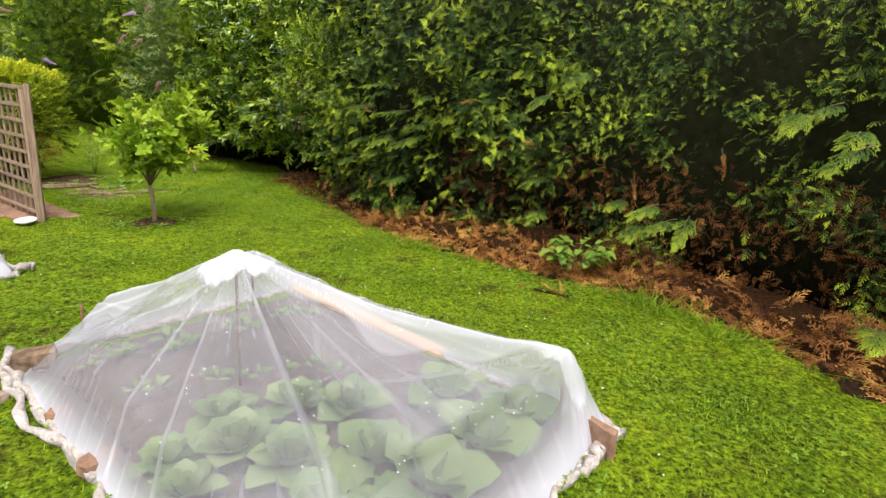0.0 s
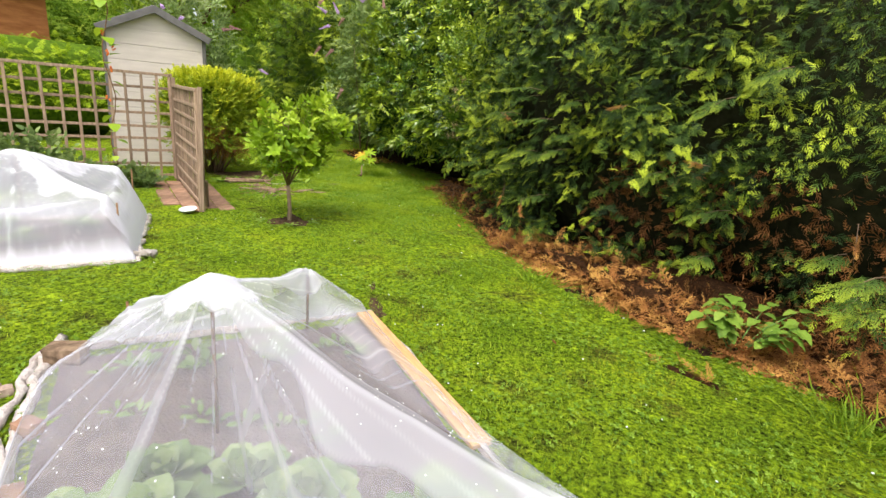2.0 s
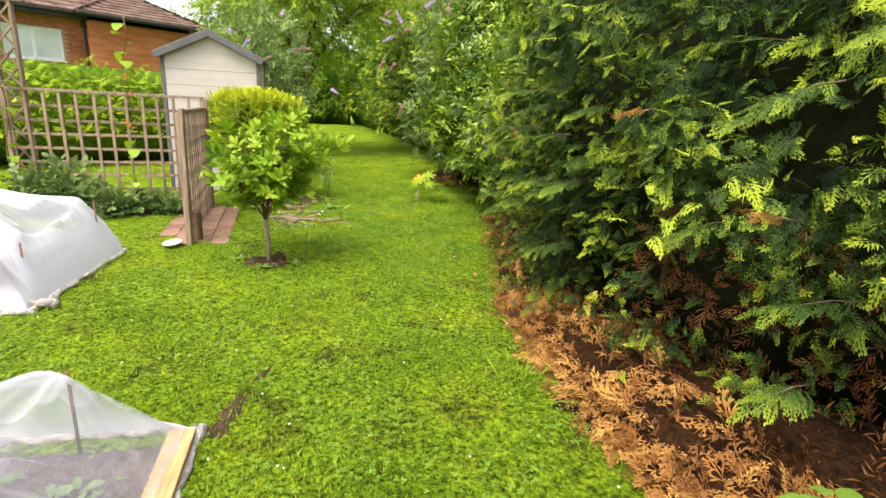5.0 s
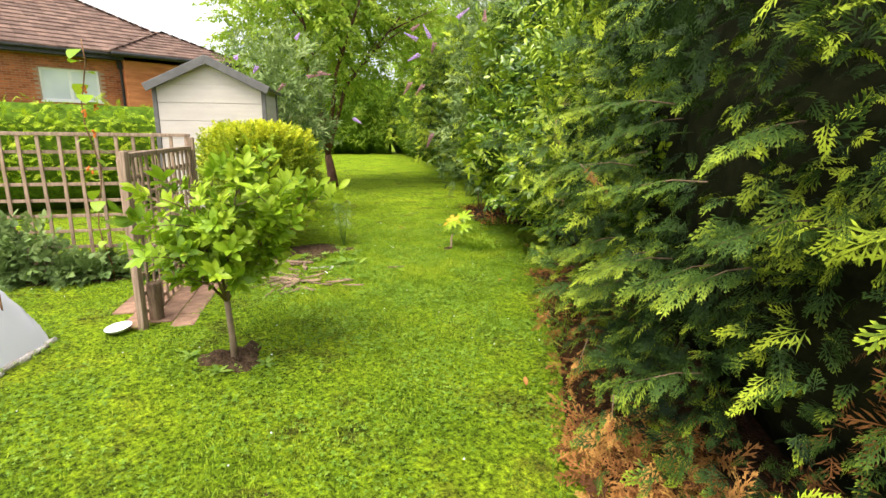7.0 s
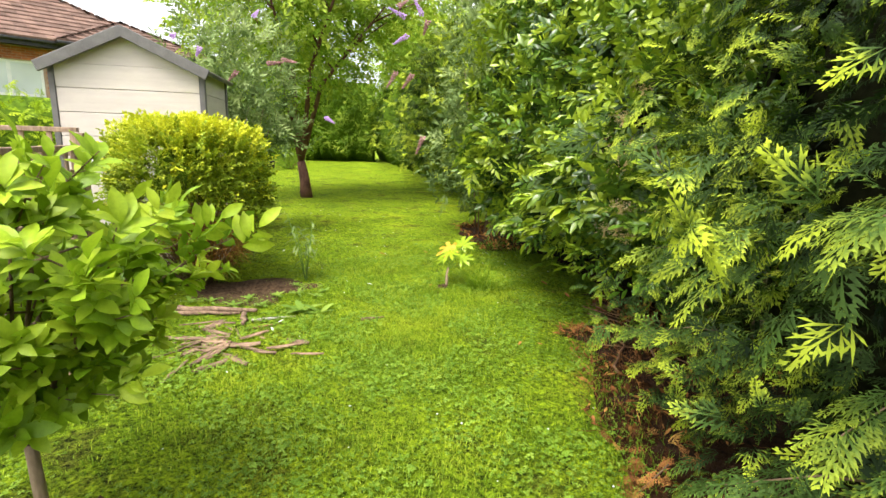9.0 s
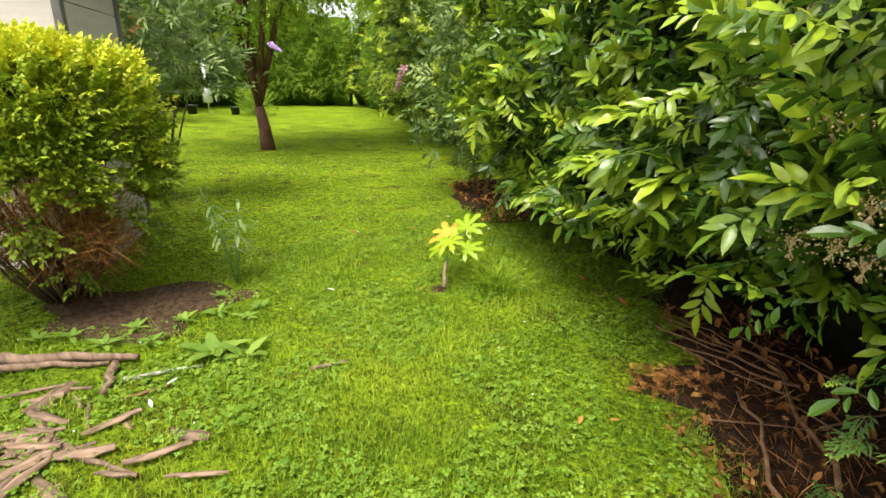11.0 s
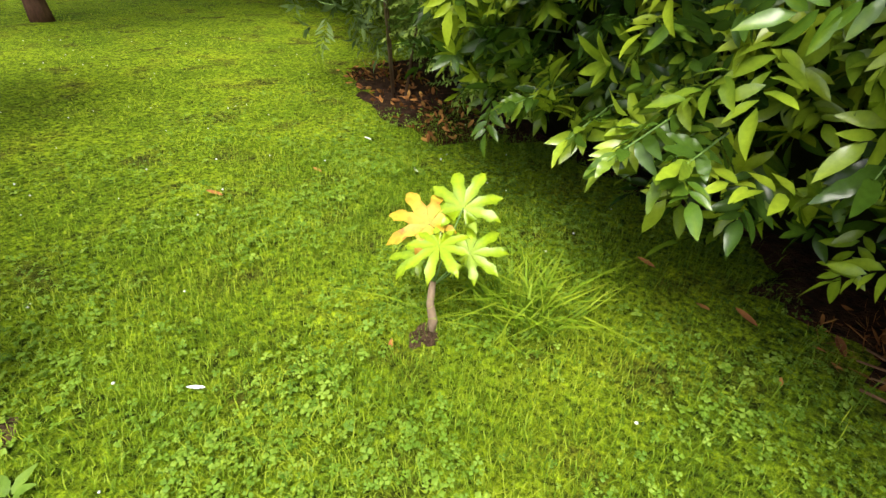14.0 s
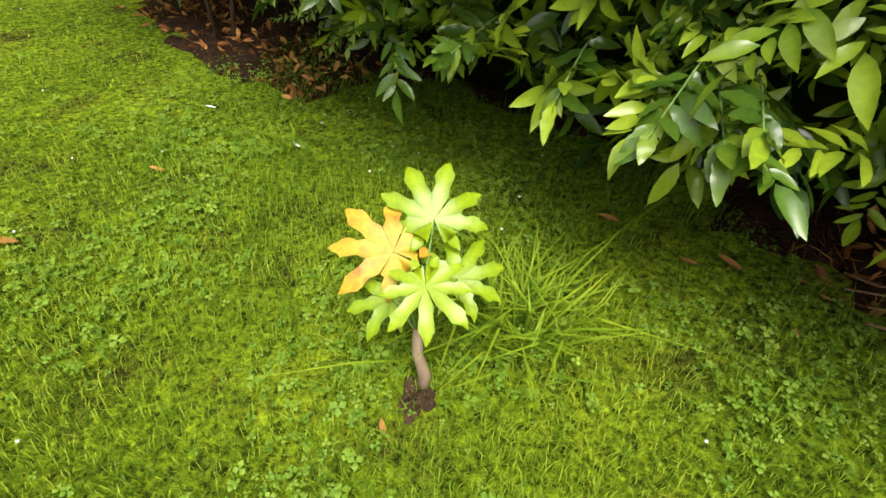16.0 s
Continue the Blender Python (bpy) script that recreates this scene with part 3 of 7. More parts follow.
hedge("clipped_hedge", "bright lime green clipped conifer hedge before a brick house", [(-11.5, 9.4), (-12.0, 3.0), (-12.2, -3.0)], 2.2, COARSE, M_LIME, 2000, 51, bulge=0.05, size=(0.7, 1.2), upness=0.5, droop=0.1, deep=0.12, tint=(0.75, 0.2), start=0.3, thick=1.0, core=M_GREENCORE)
hedge("far_shrub_hedge", "dark shrubs closing the far end of the lawn", [(-29.0, 28.5), (-32.0, 23.0), (-30.0, 18.0), (-26.5, 16.2)], 5.6, SHRUB, M_TREE, 2600, 61, bulge=0.8, size=(2.0, 3.4), deep=0.5, tint=(0.6, 0.2), flat=False, cluster=2, core=M_GREENCORE)


def tree(name, label, base, stems, crown, count, templates, material, size, seed, trunk=0.06, lobes=9, tint=(0.5, 0.22), up=0.3, bark=None, upright=1.0):
    """A tree: limbs from one foot, and a crown of shoots with gaps. stems: (top x, y, z, radius)."""
    g = np.random.default_rng(seed)
    th = thing(name, label, "tree", pose(*base))
    fork = stems[0]
    rows = [([(0, 0, -0.05), (fork[0] * 0.4, fork[1] * 0.4, fork[2] * 0.5), fork[:3]], [trunk * 1.35, trunk, trunk * 0.85])]
    limbs("trunk", rows, bark or M_BARK, th, sides=10)
    rows = []
    c, r = Vector(crown[0]), Vector(crown[1])
    for i in range(stems[1]):
        w = 2.4 * i + 0.5
        e = c + Vector((math.cos(w) * r.x * 0.65, math.sin(w) * r.y * 0.65, r.z * (-0.1 + 0.7 * ((i * 37) % 10) / 10)))
        f = Vector(fork[:3])
        mid = f.lerp(e, 0.45) + Vector((0, 0, 0.1 * r.z))
        mid.x, mid.y = f.x + (mid.x - f.x) * upright, f.y + (mid.y - f.y) * upright
        rows.append(([f, mid, e], [trunk * 0.6, trunk * 0.38, trunk * 0.12]))
        for k in range(3):
            e2 = mid.lerp(e, 0.3 * k + 0.2)
            o = Vector((g.normal(), g.normal(), 0.5 + g.random())).normalized() * r.x * 0.45
            rows.append(([e2, e2 + o * 0.5 + Vector((0, 0, 0.02)), e2 + o], [trunk * 0.22, trunk * 0.14, trunk * 0.05]))
    for row in rows:
        limbs("branch", [row], bark or M_BARK, th, sides=6)
    p, o = crown_points(g, count, crown[0], crown[1], lobes)
    d = o + g.normal(0, 0.45, (count, 3)) + np.array([0, 0, up])
    # upward-facing shoots get a lighter tint: light from above put into the colour
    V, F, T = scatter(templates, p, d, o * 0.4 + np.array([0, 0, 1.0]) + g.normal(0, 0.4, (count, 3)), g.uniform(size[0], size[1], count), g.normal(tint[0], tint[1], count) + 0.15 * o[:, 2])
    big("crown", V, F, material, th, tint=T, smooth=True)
    return th


def vase_tree(name, label, base, fork, reach, top, seed, trunk=0.024):
    """A young tree: one short trunk, limbs that rise like a vase, and leafy shoots along them."""
    g = np.random.default_rng(seed)
    th = thing(name, label, "tree", pose(*base))
    f = np.array(fork, float)
    limbs("trunk", [([(0.01, 0.0, -0.05), (0.015, -0.01, fork[2] * 0.4), tuple(f)], [trunk * 1.25, trunk, trunk * 0.9])], M_PALEBARK, th, "smooth pale grey-brown trunk", sides=10)
    lf = fine_leaf(0.12, 0.05, 0.28, 0.25, 5, 0.03, 0.55)
    tufts = [rosette(lf, random.randint(6, 8), 62, up=0.05) for _ in range(5)] + [shoot(lf, 7, 0.11) for _ in range(2)]
    P, D = [], []
    n = 11
    for i in range(n):
        w = 2.4 * i + g.uniform(-0.2, 0.2)
        k = ((i * 5) % n + 0.5) / n
        out = reach * (0.1 + 0.72 * k ** 0.7) * g.uniform(0.85, 1.05)
        rise = (top - fork[2]) * (1.0 - 0.5 * k ** 1.8) * g.uniform(0.88, 1.0)
        e = f + np.array([math.cos(w) * out + 0.12, math.sin(w) * out + 0.12, rise - 0.06])
        mid = f + np.array([math.cos(w) * out * 0.4 + 0.03, math.sin(w) * out * 0.4 + 0.03, rise * 0.4])
        limbs("branch", [([tuple(f), tuple(mid), tuple(e)], [trunk * 0.5, trunk * 0.34, trunk * 0.12])], M_BARK, th, sides=6)
        twigs = [(mid, e)]
        for m in range(10):
            a = mid + (e - mid) * (-0.35 + 0.13 * m) if m > 2 else f + (mid - f) * (0.5 + 0.22 * m)
            o = np.array([g.normal() + 0.9 * math.cos(w), g.normal() + 0.9 * math.sin(w), 0.15 + 0.9 * g.random()])
            b = a + o / np.linalg.norm(o) * reach * g.uniform(0.3, 0.6)
            b[2] = min(b[2], top - 0.03)
            limbs("branch", [([tuple(a), tuple(a * 0.5 + b * 0.5 + np.array([0, 0, 0.02])), tuple(b)], [trunk * 0.2, trunk * 0.14, trunk * 0.07])], M_BARK, th, sides=5)
            twigs.append((a, b))
        for a, b in twigs:
            for q in (0.35, 0.57, 0.78, 1.0):
                P.append(a + (b - a) * q + g.normal(0, 0.015, 3))
                D.append((b - a) / np.linalg.norm(b - a) + np.array([0, 0, 0.35]) + g.normal(0, 0.2, 3))
    P, D = np.array(P), np.array(D)
    keep = P[:, 2] > 0.42 + 0.12 * np.hypot(P[:, 0], P[:, 1])
    P, D = P[keep], D[keep]
    m = len(P)
    # tint rises with height, so the crown's lit top is painted in
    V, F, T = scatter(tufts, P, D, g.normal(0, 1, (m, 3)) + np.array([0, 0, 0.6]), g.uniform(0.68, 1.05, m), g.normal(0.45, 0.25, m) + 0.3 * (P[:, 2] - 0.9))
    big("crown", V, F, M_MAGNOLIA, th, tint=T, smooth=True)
    return th


YOUNG_AT = (-3.48, 5.79)
vase_tree("young_tree", "small bushy young tree with fresh light green leaves", (*YOUNG_AT, GZ), (0.0, -0.02, 0.46), 0.66, 1.58, 71)
BROADS = [shoot(small_leaf(0.1, 0.055), 9, 0.25) for _ in range(4)]
tree("garden_tree", "slender garden tree with a forked brown trunk and airy green crown", (-13.2, 13.0, GZ), ((-0.13, -0.08, 0.95), 6), ((0, 0, 5.0), (3.4, 3.4, 2.6)), 3400, BROADS, M_TREE, (1.1, 2.0), 81, trunk=0.13, lobes=20, up=-0.1, tint=(0.75, 0.22), bark=M_REDBARK, upright=0.6)


for x, y, h, sd in ((-20.0, 25.5, 5.6, 83), (-26.5, 30.0, 6.0, 84), (-33.5, 25.0, 6.2, 85)):
    tree("boundary_tree", "leafy green tree standing behind the far hedge", (x, y, GZ), ((0.05, 0.0, 1.8), 6), ((0, 0, h), (3.6, 3.6, 3.2)), 1500, BROADS, M_TREE, (2.0, 3.4), sd, trunk=0.16, lobes=16, up=-0.1, tint=(0.62, 0.2), bark=M_REDBARK, upright=0.7)


def bush(name, label, base, crown, count, templates, material, size, seed, twigs=9, category="shrub", tint=(0.5, 0.22), up=0.4, lobes=8, hollow=0.45, clipped=False, bare=0.0):
    """A shrub: twigs from the foot, leafy shoots outside."""
    g = np.random.default_rng(seed)
    th = thing(name, label, category, pose(*base))
    c, r = np.array(crown[0]), np.array(crown[1])
    rows = []
    for i in range(twigs):
        w = 2.4 * i
        e = c + np.array([math.cos(w) * r[0], math.sin(w) * r[1], 0.2 * r[2]]) * 0.6
        f = np.array([0.08 * math.cos(w), 0.08 * math.sin(w), -0.03])
        rows.append(([f, f * 0.5 + e * 0.5 + g.normal(0, 0.04, 3), e], [0.014, 0.01, 0.004]))
    for row in rows:
        limbs("stem", [row], M_BARK, th, sides=5)
    p, o = crown_points(g, count, c, r, lobes, hollow)
    if clipped:                   # cut to a rounded block, over a body with shade in its colour
        v = unit(g.normal(0, 1, (count, 3)))
        v[:, 2] = np.where(v[:, 2] < -0.75, -v[:, 2], v[:, 2])
        q = v / (np.abs(v) ** 4.5).sum(1, keepdims=True) ** (1 / 4.5)
        p = c + q * r * (1 + 0.06 * lumps(q, 4.0, seed) + 0.05 * lumps(q, 10.0, seed + 4) - 0.2 * g.uniform(0, 1, count) ** 2)[:, None]
        keep = (p[:, 2] > 0.92 + 0.2 * lumps(q, 3.5, seed + 1)) | (lumps(q, 6.0, seed + 8) > 0.52) | (g.random(count) < 0.03)     # bare below
        p, o, count = p[keep], v[keep], int(keep.sum())
        bm = bmesh.new()
        bmesh.ops.create_icosphere(bm, subdivisions=3, radius=0.8)
        for w in bm.verts:
            k = 0.7 + 0.08 * math.sin(9 * w.co.x + 5 * w.co.z) + 0.06 * math.sin(11 * w.co.y)
            w.co = Vector((c[0] + w.co.x * r[0] * k, c[1] + w.co.y * r[1] * k, c[2] + max(w.co.z + 0.3, 0.0) * r[2] * k))
        part("interior", bm, M_GREENCORE, th, "dim green body inside the bush, shade put into its colour", True)
    keep = p[:, 2] > bare         # nothing grows below this height
    p, o, count = p[keep], o[keep], int(keep.sum())
    p[:, 2] = np.maximum(p[:, 2], 0.02)
    d = o + g.normal(0, 0.4, (count, 3)) + np.array([0, 0, up])
    # tint lightens upward, top light put into colour; clipped tops also grow yellow
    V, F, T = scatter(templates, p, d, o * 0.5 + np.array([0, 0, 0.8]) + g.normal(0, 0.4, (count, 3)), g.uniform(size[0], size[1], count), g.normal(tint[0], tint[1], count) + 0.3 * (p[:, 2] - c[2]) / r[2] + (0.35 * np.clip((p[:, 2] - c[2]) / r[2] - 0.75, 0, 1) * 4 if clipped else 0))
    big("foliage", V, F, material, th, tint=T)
    return th


TINY = small_leaf(0.05, 0.026)
PRIVET = [shoot(TINY, 10, 0.12) for _ in range(5)]
bush("golden_privet", "clipped golden privet bush, yellow on top and bare brown below", (-6.75, 7.62, GZ), ((0, 0, 0.92), (0.58, 0.62, 0.72)), 5600, PRIVET, M_PRIVET, (0.75, 1.3), 91, twigs=30, tint=(0.4, 0.22), up=0.15, clipped=True)


def blossom(length, width, material, parent, m, seed):
    """A drooping panicle: many little knobs on a cone."""
    g = np.random.default_rng(seed)
    bm = bmesh.new()
    n = 36
    for i in range(n):
        y = length * i / n
        r = width / 2 * (1 - 0.8 * i / n)
        w = 2.4 * i
        bmesh.ops.create_icosphere(bm, subdivisions=1, radius=width * 0.2 * (1 - 0.5 * i / n), matrix=pose(r * math.cos(w) * 0.7, y, r * math.sin(w) * 0.7))
    ob = part("flower_spike", bm, material, parent)
    ob.matrix_basis = m
    return ob


def buddleia(base, height, spread, count, seed, spikes, label, stems=12, bare=0.0):
    th = bush("buddleia", label, base, ((0, 0, height * 0.62), (spread, spread, height * 0.62)), count, LANCES, M_BUDDLEIA, (0.9, 1.5), seed, twigs=stems, up=0.2, tint=(0.5, 0.22), hollow=0.25, bare=bare)
    for i, (x, y, z, rx, rz, fresh) in enumerate(spikes):
        blossom(0.24, 0.075, M_FLOWER if fresh else M_FADED, th, pose(x - base[0], y - base[1], z - base[2], rx, 0, rz), seed + i)
    return th


buddleia((-9.6, 9.3, GZ), 2.9, 1.3, 1000, 101, [(-8.45, 8.15, 2.7, 20, 60, 1), (-8.48, 9.27, 3.15, 35, 40, 1), (-8.25, 8.4, 2.58, -20, 80, 1), (-8.3, 9.6, 2.6, -10, -60, 0), (-7.95, 10.1, 1.8, -20, -90, 1), (-8.3, 8.9, 2.35, -30, 100, 0), (-8.2, 9.3, 2.5, 10, -20, 0)], "grey-green buddleia with purple flower spikes beside the shed", bare=1.35)
buddleia((-6.7, 12.4, GZ), 3.9, 1.05, 900, 111, [(-6.5, 10.25, 3.2, 30, 10, 0), (-5.94, 10.14, 3.0, 60, 120, 1), (-5.5, 10.28, 3.25, 40, -30, 1), (-6.3, 10.05, 2.35, -50, 100, 0), (-5.0, 10.32, 3.15, 50, 40, 0), (-6.0, 10.05, 2.3, -40, 90, 0), (-5.63, 9.9, 1.55, -60, 90, 0), (-6.05, 10.0, 2.75, -20, 100, 1), (-5.8, 10.1, 2.9, -30, 60, 0), (-6.2, 10.1, 3.0, 20, 160, 1)], "tall buddleia with purple and faded brown flower spikes", 4)

# ---- trellises ----
AX = math.atan2(0.53, -0.85)      # the garden's two main directions on the plan


def trellis(name, label, a, b, height, cell, lath=0.037, post=True):
    """Square wooden lattice between two posts: a upright laths, level laths, a capping rail."""
    a, b = Vector(a), Vector(b)
    w = (b - a).length
    ang = math.degrees(math.atan2(b.y - a.y, b.x - a.x))
    th = thing(name, label, "trellis", pose(a.x, a.y, GZ, 0, 0, ang))
    n = round(w / cell)
    up = bpy.data.meshes.new("lath")
    bm = boxes((-lath / 2, -0.012, 0.03, lath / 2, 0.006, height), bevel=0.003)
    bm.to_mesh(up)
    bm.free()
    up.materials.append(M_WOOD)
    for i in range(n + 1):
        o = new("upright_lath", up)
        o.parent = th
        o.location = (w * i / n, 0, random.uniform(-0.01, 0.01))
        o.rotation_euler = (0, radians(random.uniform(-0.6, 0.6)), 0)
    bm = boxes((0, 0.008, -lath / 2, w, 0.024, lath / 2), bevel=0.003)
    lv = bpy.data.meshes.new("level_lath")
    bm.to_mesh(lv)
    bm.free()
    lv.materials.append(M_WOOD)
    k = round((height - 0.1) / cell)
    for i in range(k):
        o = new("level_lath", lv)
        o.parent = th
        o.location = (0, 0, 0.1 + (height - 0.12) * i / k)
        o.rotation_euler = (0, radians(random.uniform(-0.3, 0.3)), 0)
    part("capping_rail", boxes((-0.03, -0.022, height - 0.02, w + 0.03, 0.032, height + 0.02), bevel=0.004), M_WOOD, th)
    if post:
        for x in (-0.04, w + 0.04):
            part("post", boxes((x - 0.028, -0.03, -0.05, x + 0.028, 0.04, height - 0.022), bevel=0.005), M_WOOD, th)
    return th


trellis("garden_trellis", "weathered brown square lattice trellis behind a planted bed", (-7.65, 4.62, 0), (-6.44, 6.6, 0), 1.6, 0.2)
trellis("trellis_screen", "weathered lattice trellis screen standing on brick paving", (-4.62, 5.5, 0), (-6.3, 6.56, 0), 1.46, 0.16)

# ---- shed ----


def shed():
    fr, fl = Vector((-7.3, 8.02, 0)), Vector((-8.17, 6.8, 0))
    ang = math.degrees(math.atan2(fr.y - fl.y, fr.x - fl.x))
    w = (fr - fl).length
    d, h, apex = 1.15, 2.3, 2.66
    th = thing("garden_shed", "cream plastic garden shed with dark grey trim and low gable roof", "shed", pose(fl.x, fl.y, GZ, 0, 0, ang))
    bm = boxes((0.02, 0.02, 0, w - 0.02, d - 0.02, h))
    part("wall", bm, M_SHED, th)
    n = 9
    ph = h / n
    bm = boxes((0.03, -0.006, 0.002, w - 0.03, 0.018, ph - 0.003), bevel=0.005)
    me = bpy.data.meshes.new("panel")
    bm.to_mesh(me)
    bm.free()
    me.materials.append(M_SHED)
    for i in range(n):
        o = new("panel", me)
        o.parent = th
        o.location = (0, 0, ph * i)
        o = new("panel", me)
        o.parent = th
        o.matrix_basis = pose(w, 0, ph * i, 0, 0, 90) @ Matrix.Diagonal((d / w, 1, 1, 1))
    bm = bmesh.new()
    vs = [bm.verts.new(v) for v in ((0.03, 0, h), (w - 0.03, 0, h), (w / 2, 0, apex - 0.03), (0.03, 0.05, h), (w - 0.03, 0.05, h), (w / 2, 0.05, apex - 0.03))]
    for f in ((0, 1, 2), (5, 4, 3), (0, 3, 4, 1), (1, 4, 5, 2), (2, 5, 3, 0)):
        bm.faces.new([vs[i] for i in f])
    part("gable", bm, M_SHED, th)
    for x in (0.0, w):
        part("corner_trim", boxes((x - 0.03, -0.02, 0, x + 0.03, 0.05, h), bevel=0.006), M_GREY, th)
    part("corner_trim", boxes((w - 0.03, d - 0.03, 0, w + 0.03, d + 0.03, h), bevel=0.006), M_GREY, th)
    s = math.atan2(apex - h, w / 2)
    ln = math.hypot(w / 2, apex - h) + 0.1
    for side in (0, 1):
        m = pose(w / 2, 0, apex, 0, math.degrees(s) if side else 180 - math.degrees(s), 0)
        bm = boxes((-0.01, -0.1, -0.02, ln, d + 0.1, 0.03) if side else (-0.01, -0.1, -0.03, ln, d + 0.1, 0.02), bevel=0.008)
        bmesh.ops.transform(bm, matrix=m, verts=bm.verts)
        part("roof_slope", bm, M_GREY, th)
        bm = boxes((-0.01, -0.125, -0.075, ln + 0.01, -0.095, 0.04) if side else (-0.01, -0.125, -0.04, ln + 0.01, -0.095, 0.075), bevel=0.006)
        bmesh.ops.transform(bm, matrix=m, verts=bm.verts)
        part("barge_board", bm, M_GREY, th)
    bm = boxes((w * 0.56, -0.05, 0.95, w * 0.56 + 0.22, -0.004, 1.05), bevel=0.015)
    part("handle", bm, M_BLACK, th, "black plastic handle")
    return th


shed()

# ---- brick house beyond the clipped hedge ----


def house():
    x, y0, y1, ze = -22.0, -9.0, 13.0, 4.05
    th = thing("brick_house", "red brick bungalow with white windows and a brown tiled hip roof", "house", pose(x, 0, GZ))
    wins = [(4.0, 5.9), (7.35, 9.05)]
    edges = [y0] + [v for w in wins for v in w] + [y1]
    zb, zt = 2.55, 3.62
    bm = bmesh.new()
    for i in range(0, len(edges), 2):
        box(bm, -0.3, edges[i], 0, 0, edges[i + 1], ze)
    for a, b in wins:
        box(bm, -0.3, a, 0, 0, b, zb)
        box(bm, -0.3, a, zt, 0, b, ze)
    box(bm, -8, y0, 0, -7.7, y1, ze)
    box(bm, -7.7, y0, 0, -0.3, y0 + 0.3, ze)
    box(bm, -7.7, y1 - 0.3, 0, -0.3, y1, ze)
    part("wall", bm, M_MORTAR, th)
    for a, b in wins:
        win = part("window", boxes((-0.12, a, zb, -0.06, a + 0.07, zt), (-0.12, b - 0.07, zb, -0.06, b, zt), (-0.12, a + 0.07, zb, -0.06, b - 0.07, zb + 0.07), (-0.12, a + 0.07, zt - 0.07, -0.06, b - 0.07, zt), (-0.12, (a + b) / 2 - 0.05, zb + 0.07, -0.05, (a + b) / 2 + 0.05, zt - 0.07)), M_WHITE, th, "white plastic window frame")
        part("pane", boxes((-0.1, a + 0.07, zb + 0.07, -0.09, (a + b) / 2 - 0.05, zt - 0.07)), M_GLASS, win)
        part("pane", boxes((-0.1, (a + b) / 2 + 0.05, zb + 0.07, -0.09, b - 0.07, zt - 0.07)), M_GLASS, win)
        part("sill", boxes((-0.05, a - 0.05, zb - 0.05, 0.06, b + 0.05, zb - 0.003)), M_WHITE, win)
    # bricks of the wall's visible band
    V, F, n = [], [], 0
    for r in range(int((ze - 2.0) / 0.075)):
        z = 2.0 + r * 0.075
        y = y0 + (0.1125 if r % 2 else 0)
        while y < y1 - 0.24:
            if not any(a - 0.2 < y < b and zb - 0.07 < z < zt for a, b in wins):
                V += [(0.002, y, z), (0.002, y + 0.213, z), (0.002, y + 0.213, z + 0.064), (0.002, y, z + 0.064), (0.01, y + 0.004, z + 0.004), (0.01, y + 0.209, z + 0.004), (0.01, y + 0.209, z + 0.06), (0.01, y + 0.004, z + 0.06)]
                F += [(n + 4, n + 5, n + 6, n + 7), (n, n + 1, n + 5, n + 4), (n + 1, n + 2, n + 6, n + 5), (n + 2, n + 3, n + 7, n + 6), (n + 3, n, n + 4, n + 7)]
                n += 8
            y += 0.225
    o = big("bricks", V, F, M_HOUSE_ISL, th)
    o["kind"] = "stuff"
    part("fascia", boxes((0.42, y0 - 0.4, ze - 0.02, 0.45, y1 + 0.4, ze + 0.2)), M_BLACK, th, "black fascia board")
    part("soffit", boxes((-0.0, y0 - 0.4, ze, 0.42, y1 + 0.4, ze + 0.02)), M_BLACK, th)
    part("gutter", boxes((0.45, y0 - 0.4, ze + 0.1, 0.56, y1 + 0.4, ze + 0.2), bevel=0.03), M_BLACK, th, "black gutter")
    bm = bmesh.new()
    bmesh.ops.create_cone(bm, cap_ends=True, segments=10, radius1=0.045, radius2=0.045, depth=ze, matrix=pose(0.07, 9.75, ze / 2))
    box(bm, 0.02, 9.65, ze - 0.3, 0.2, 9.85, ze - 0.05, bevel=0.02)
    part("drainpipe", bm, M_BLACK, th, "black drainpipe")
    # roof: rows of tiles on the front slope and a hip at the end
    pitch = 0.56
    rows = 15
    V, F, n = [], [], 0
    run = 4.45
    for r in range(rows):
        x0, x1 = 0.55 - run * r / rows, 0.55 - run * (r + 1.12) / rows
        z0, z1 = ze + 0.2 + run * r / rows * pitch, ze + 0.2 + run * (r + 1.12) / rows * pitch
        ya, yb = y0 - 0.4 + run * r / rows, y1 + 0.45 - run * r / rows
        y = ya
        while y < yb:
            e = min(y + 0.32, yb)
            V += [(x0, y + 0.006, z0 + 0.05), (x0, e - 0.006, z0 + 0.05), (x1, e - 0.006, z1 + 0.01), (x1, y + 0.006, z1 + 0.01), (x0, y + 0.006, z0), (x0, e - 0.006, z0)]
            F += [(n, n + 1, n + 2, n + 3), (n + 4, n + 5, n + 1, n)]
            n += 6
            y = e
    # the far hip
    for r in range(rows):
        k0, k1 = run * r / rows, run * (r + 1.12) / rows
        yy0, yy1 = y1 + 0.45 - k0, y1 + 0.45 - k1
        xx = 0.55 - k0
        while xx > -8.4 + k0:
            e = max(xx - 0.32, -8.4 + k0)
            V += [(xx - 0.006, yy0, ze + 0.25 + k0 * pitch), (e + 0.006, yy0, ze + 0.25 + k0 * pitch), (e + 0.006, yy1, ze + 0.21 + k1 * pitch), (xx - 0.006, yy1, ze + 0.21 + k1 * pitch), (xx - 0.006, yy0, ze + 0.2 + k0 * pitch), (e + 0.006, yy0, ze + 0.2 + k0 * pitch)]
            F += [(n, n + 3, n + 2, n + 1), (n + 4, n, n + 1, n + 5)]
            n += 6
            xx = e
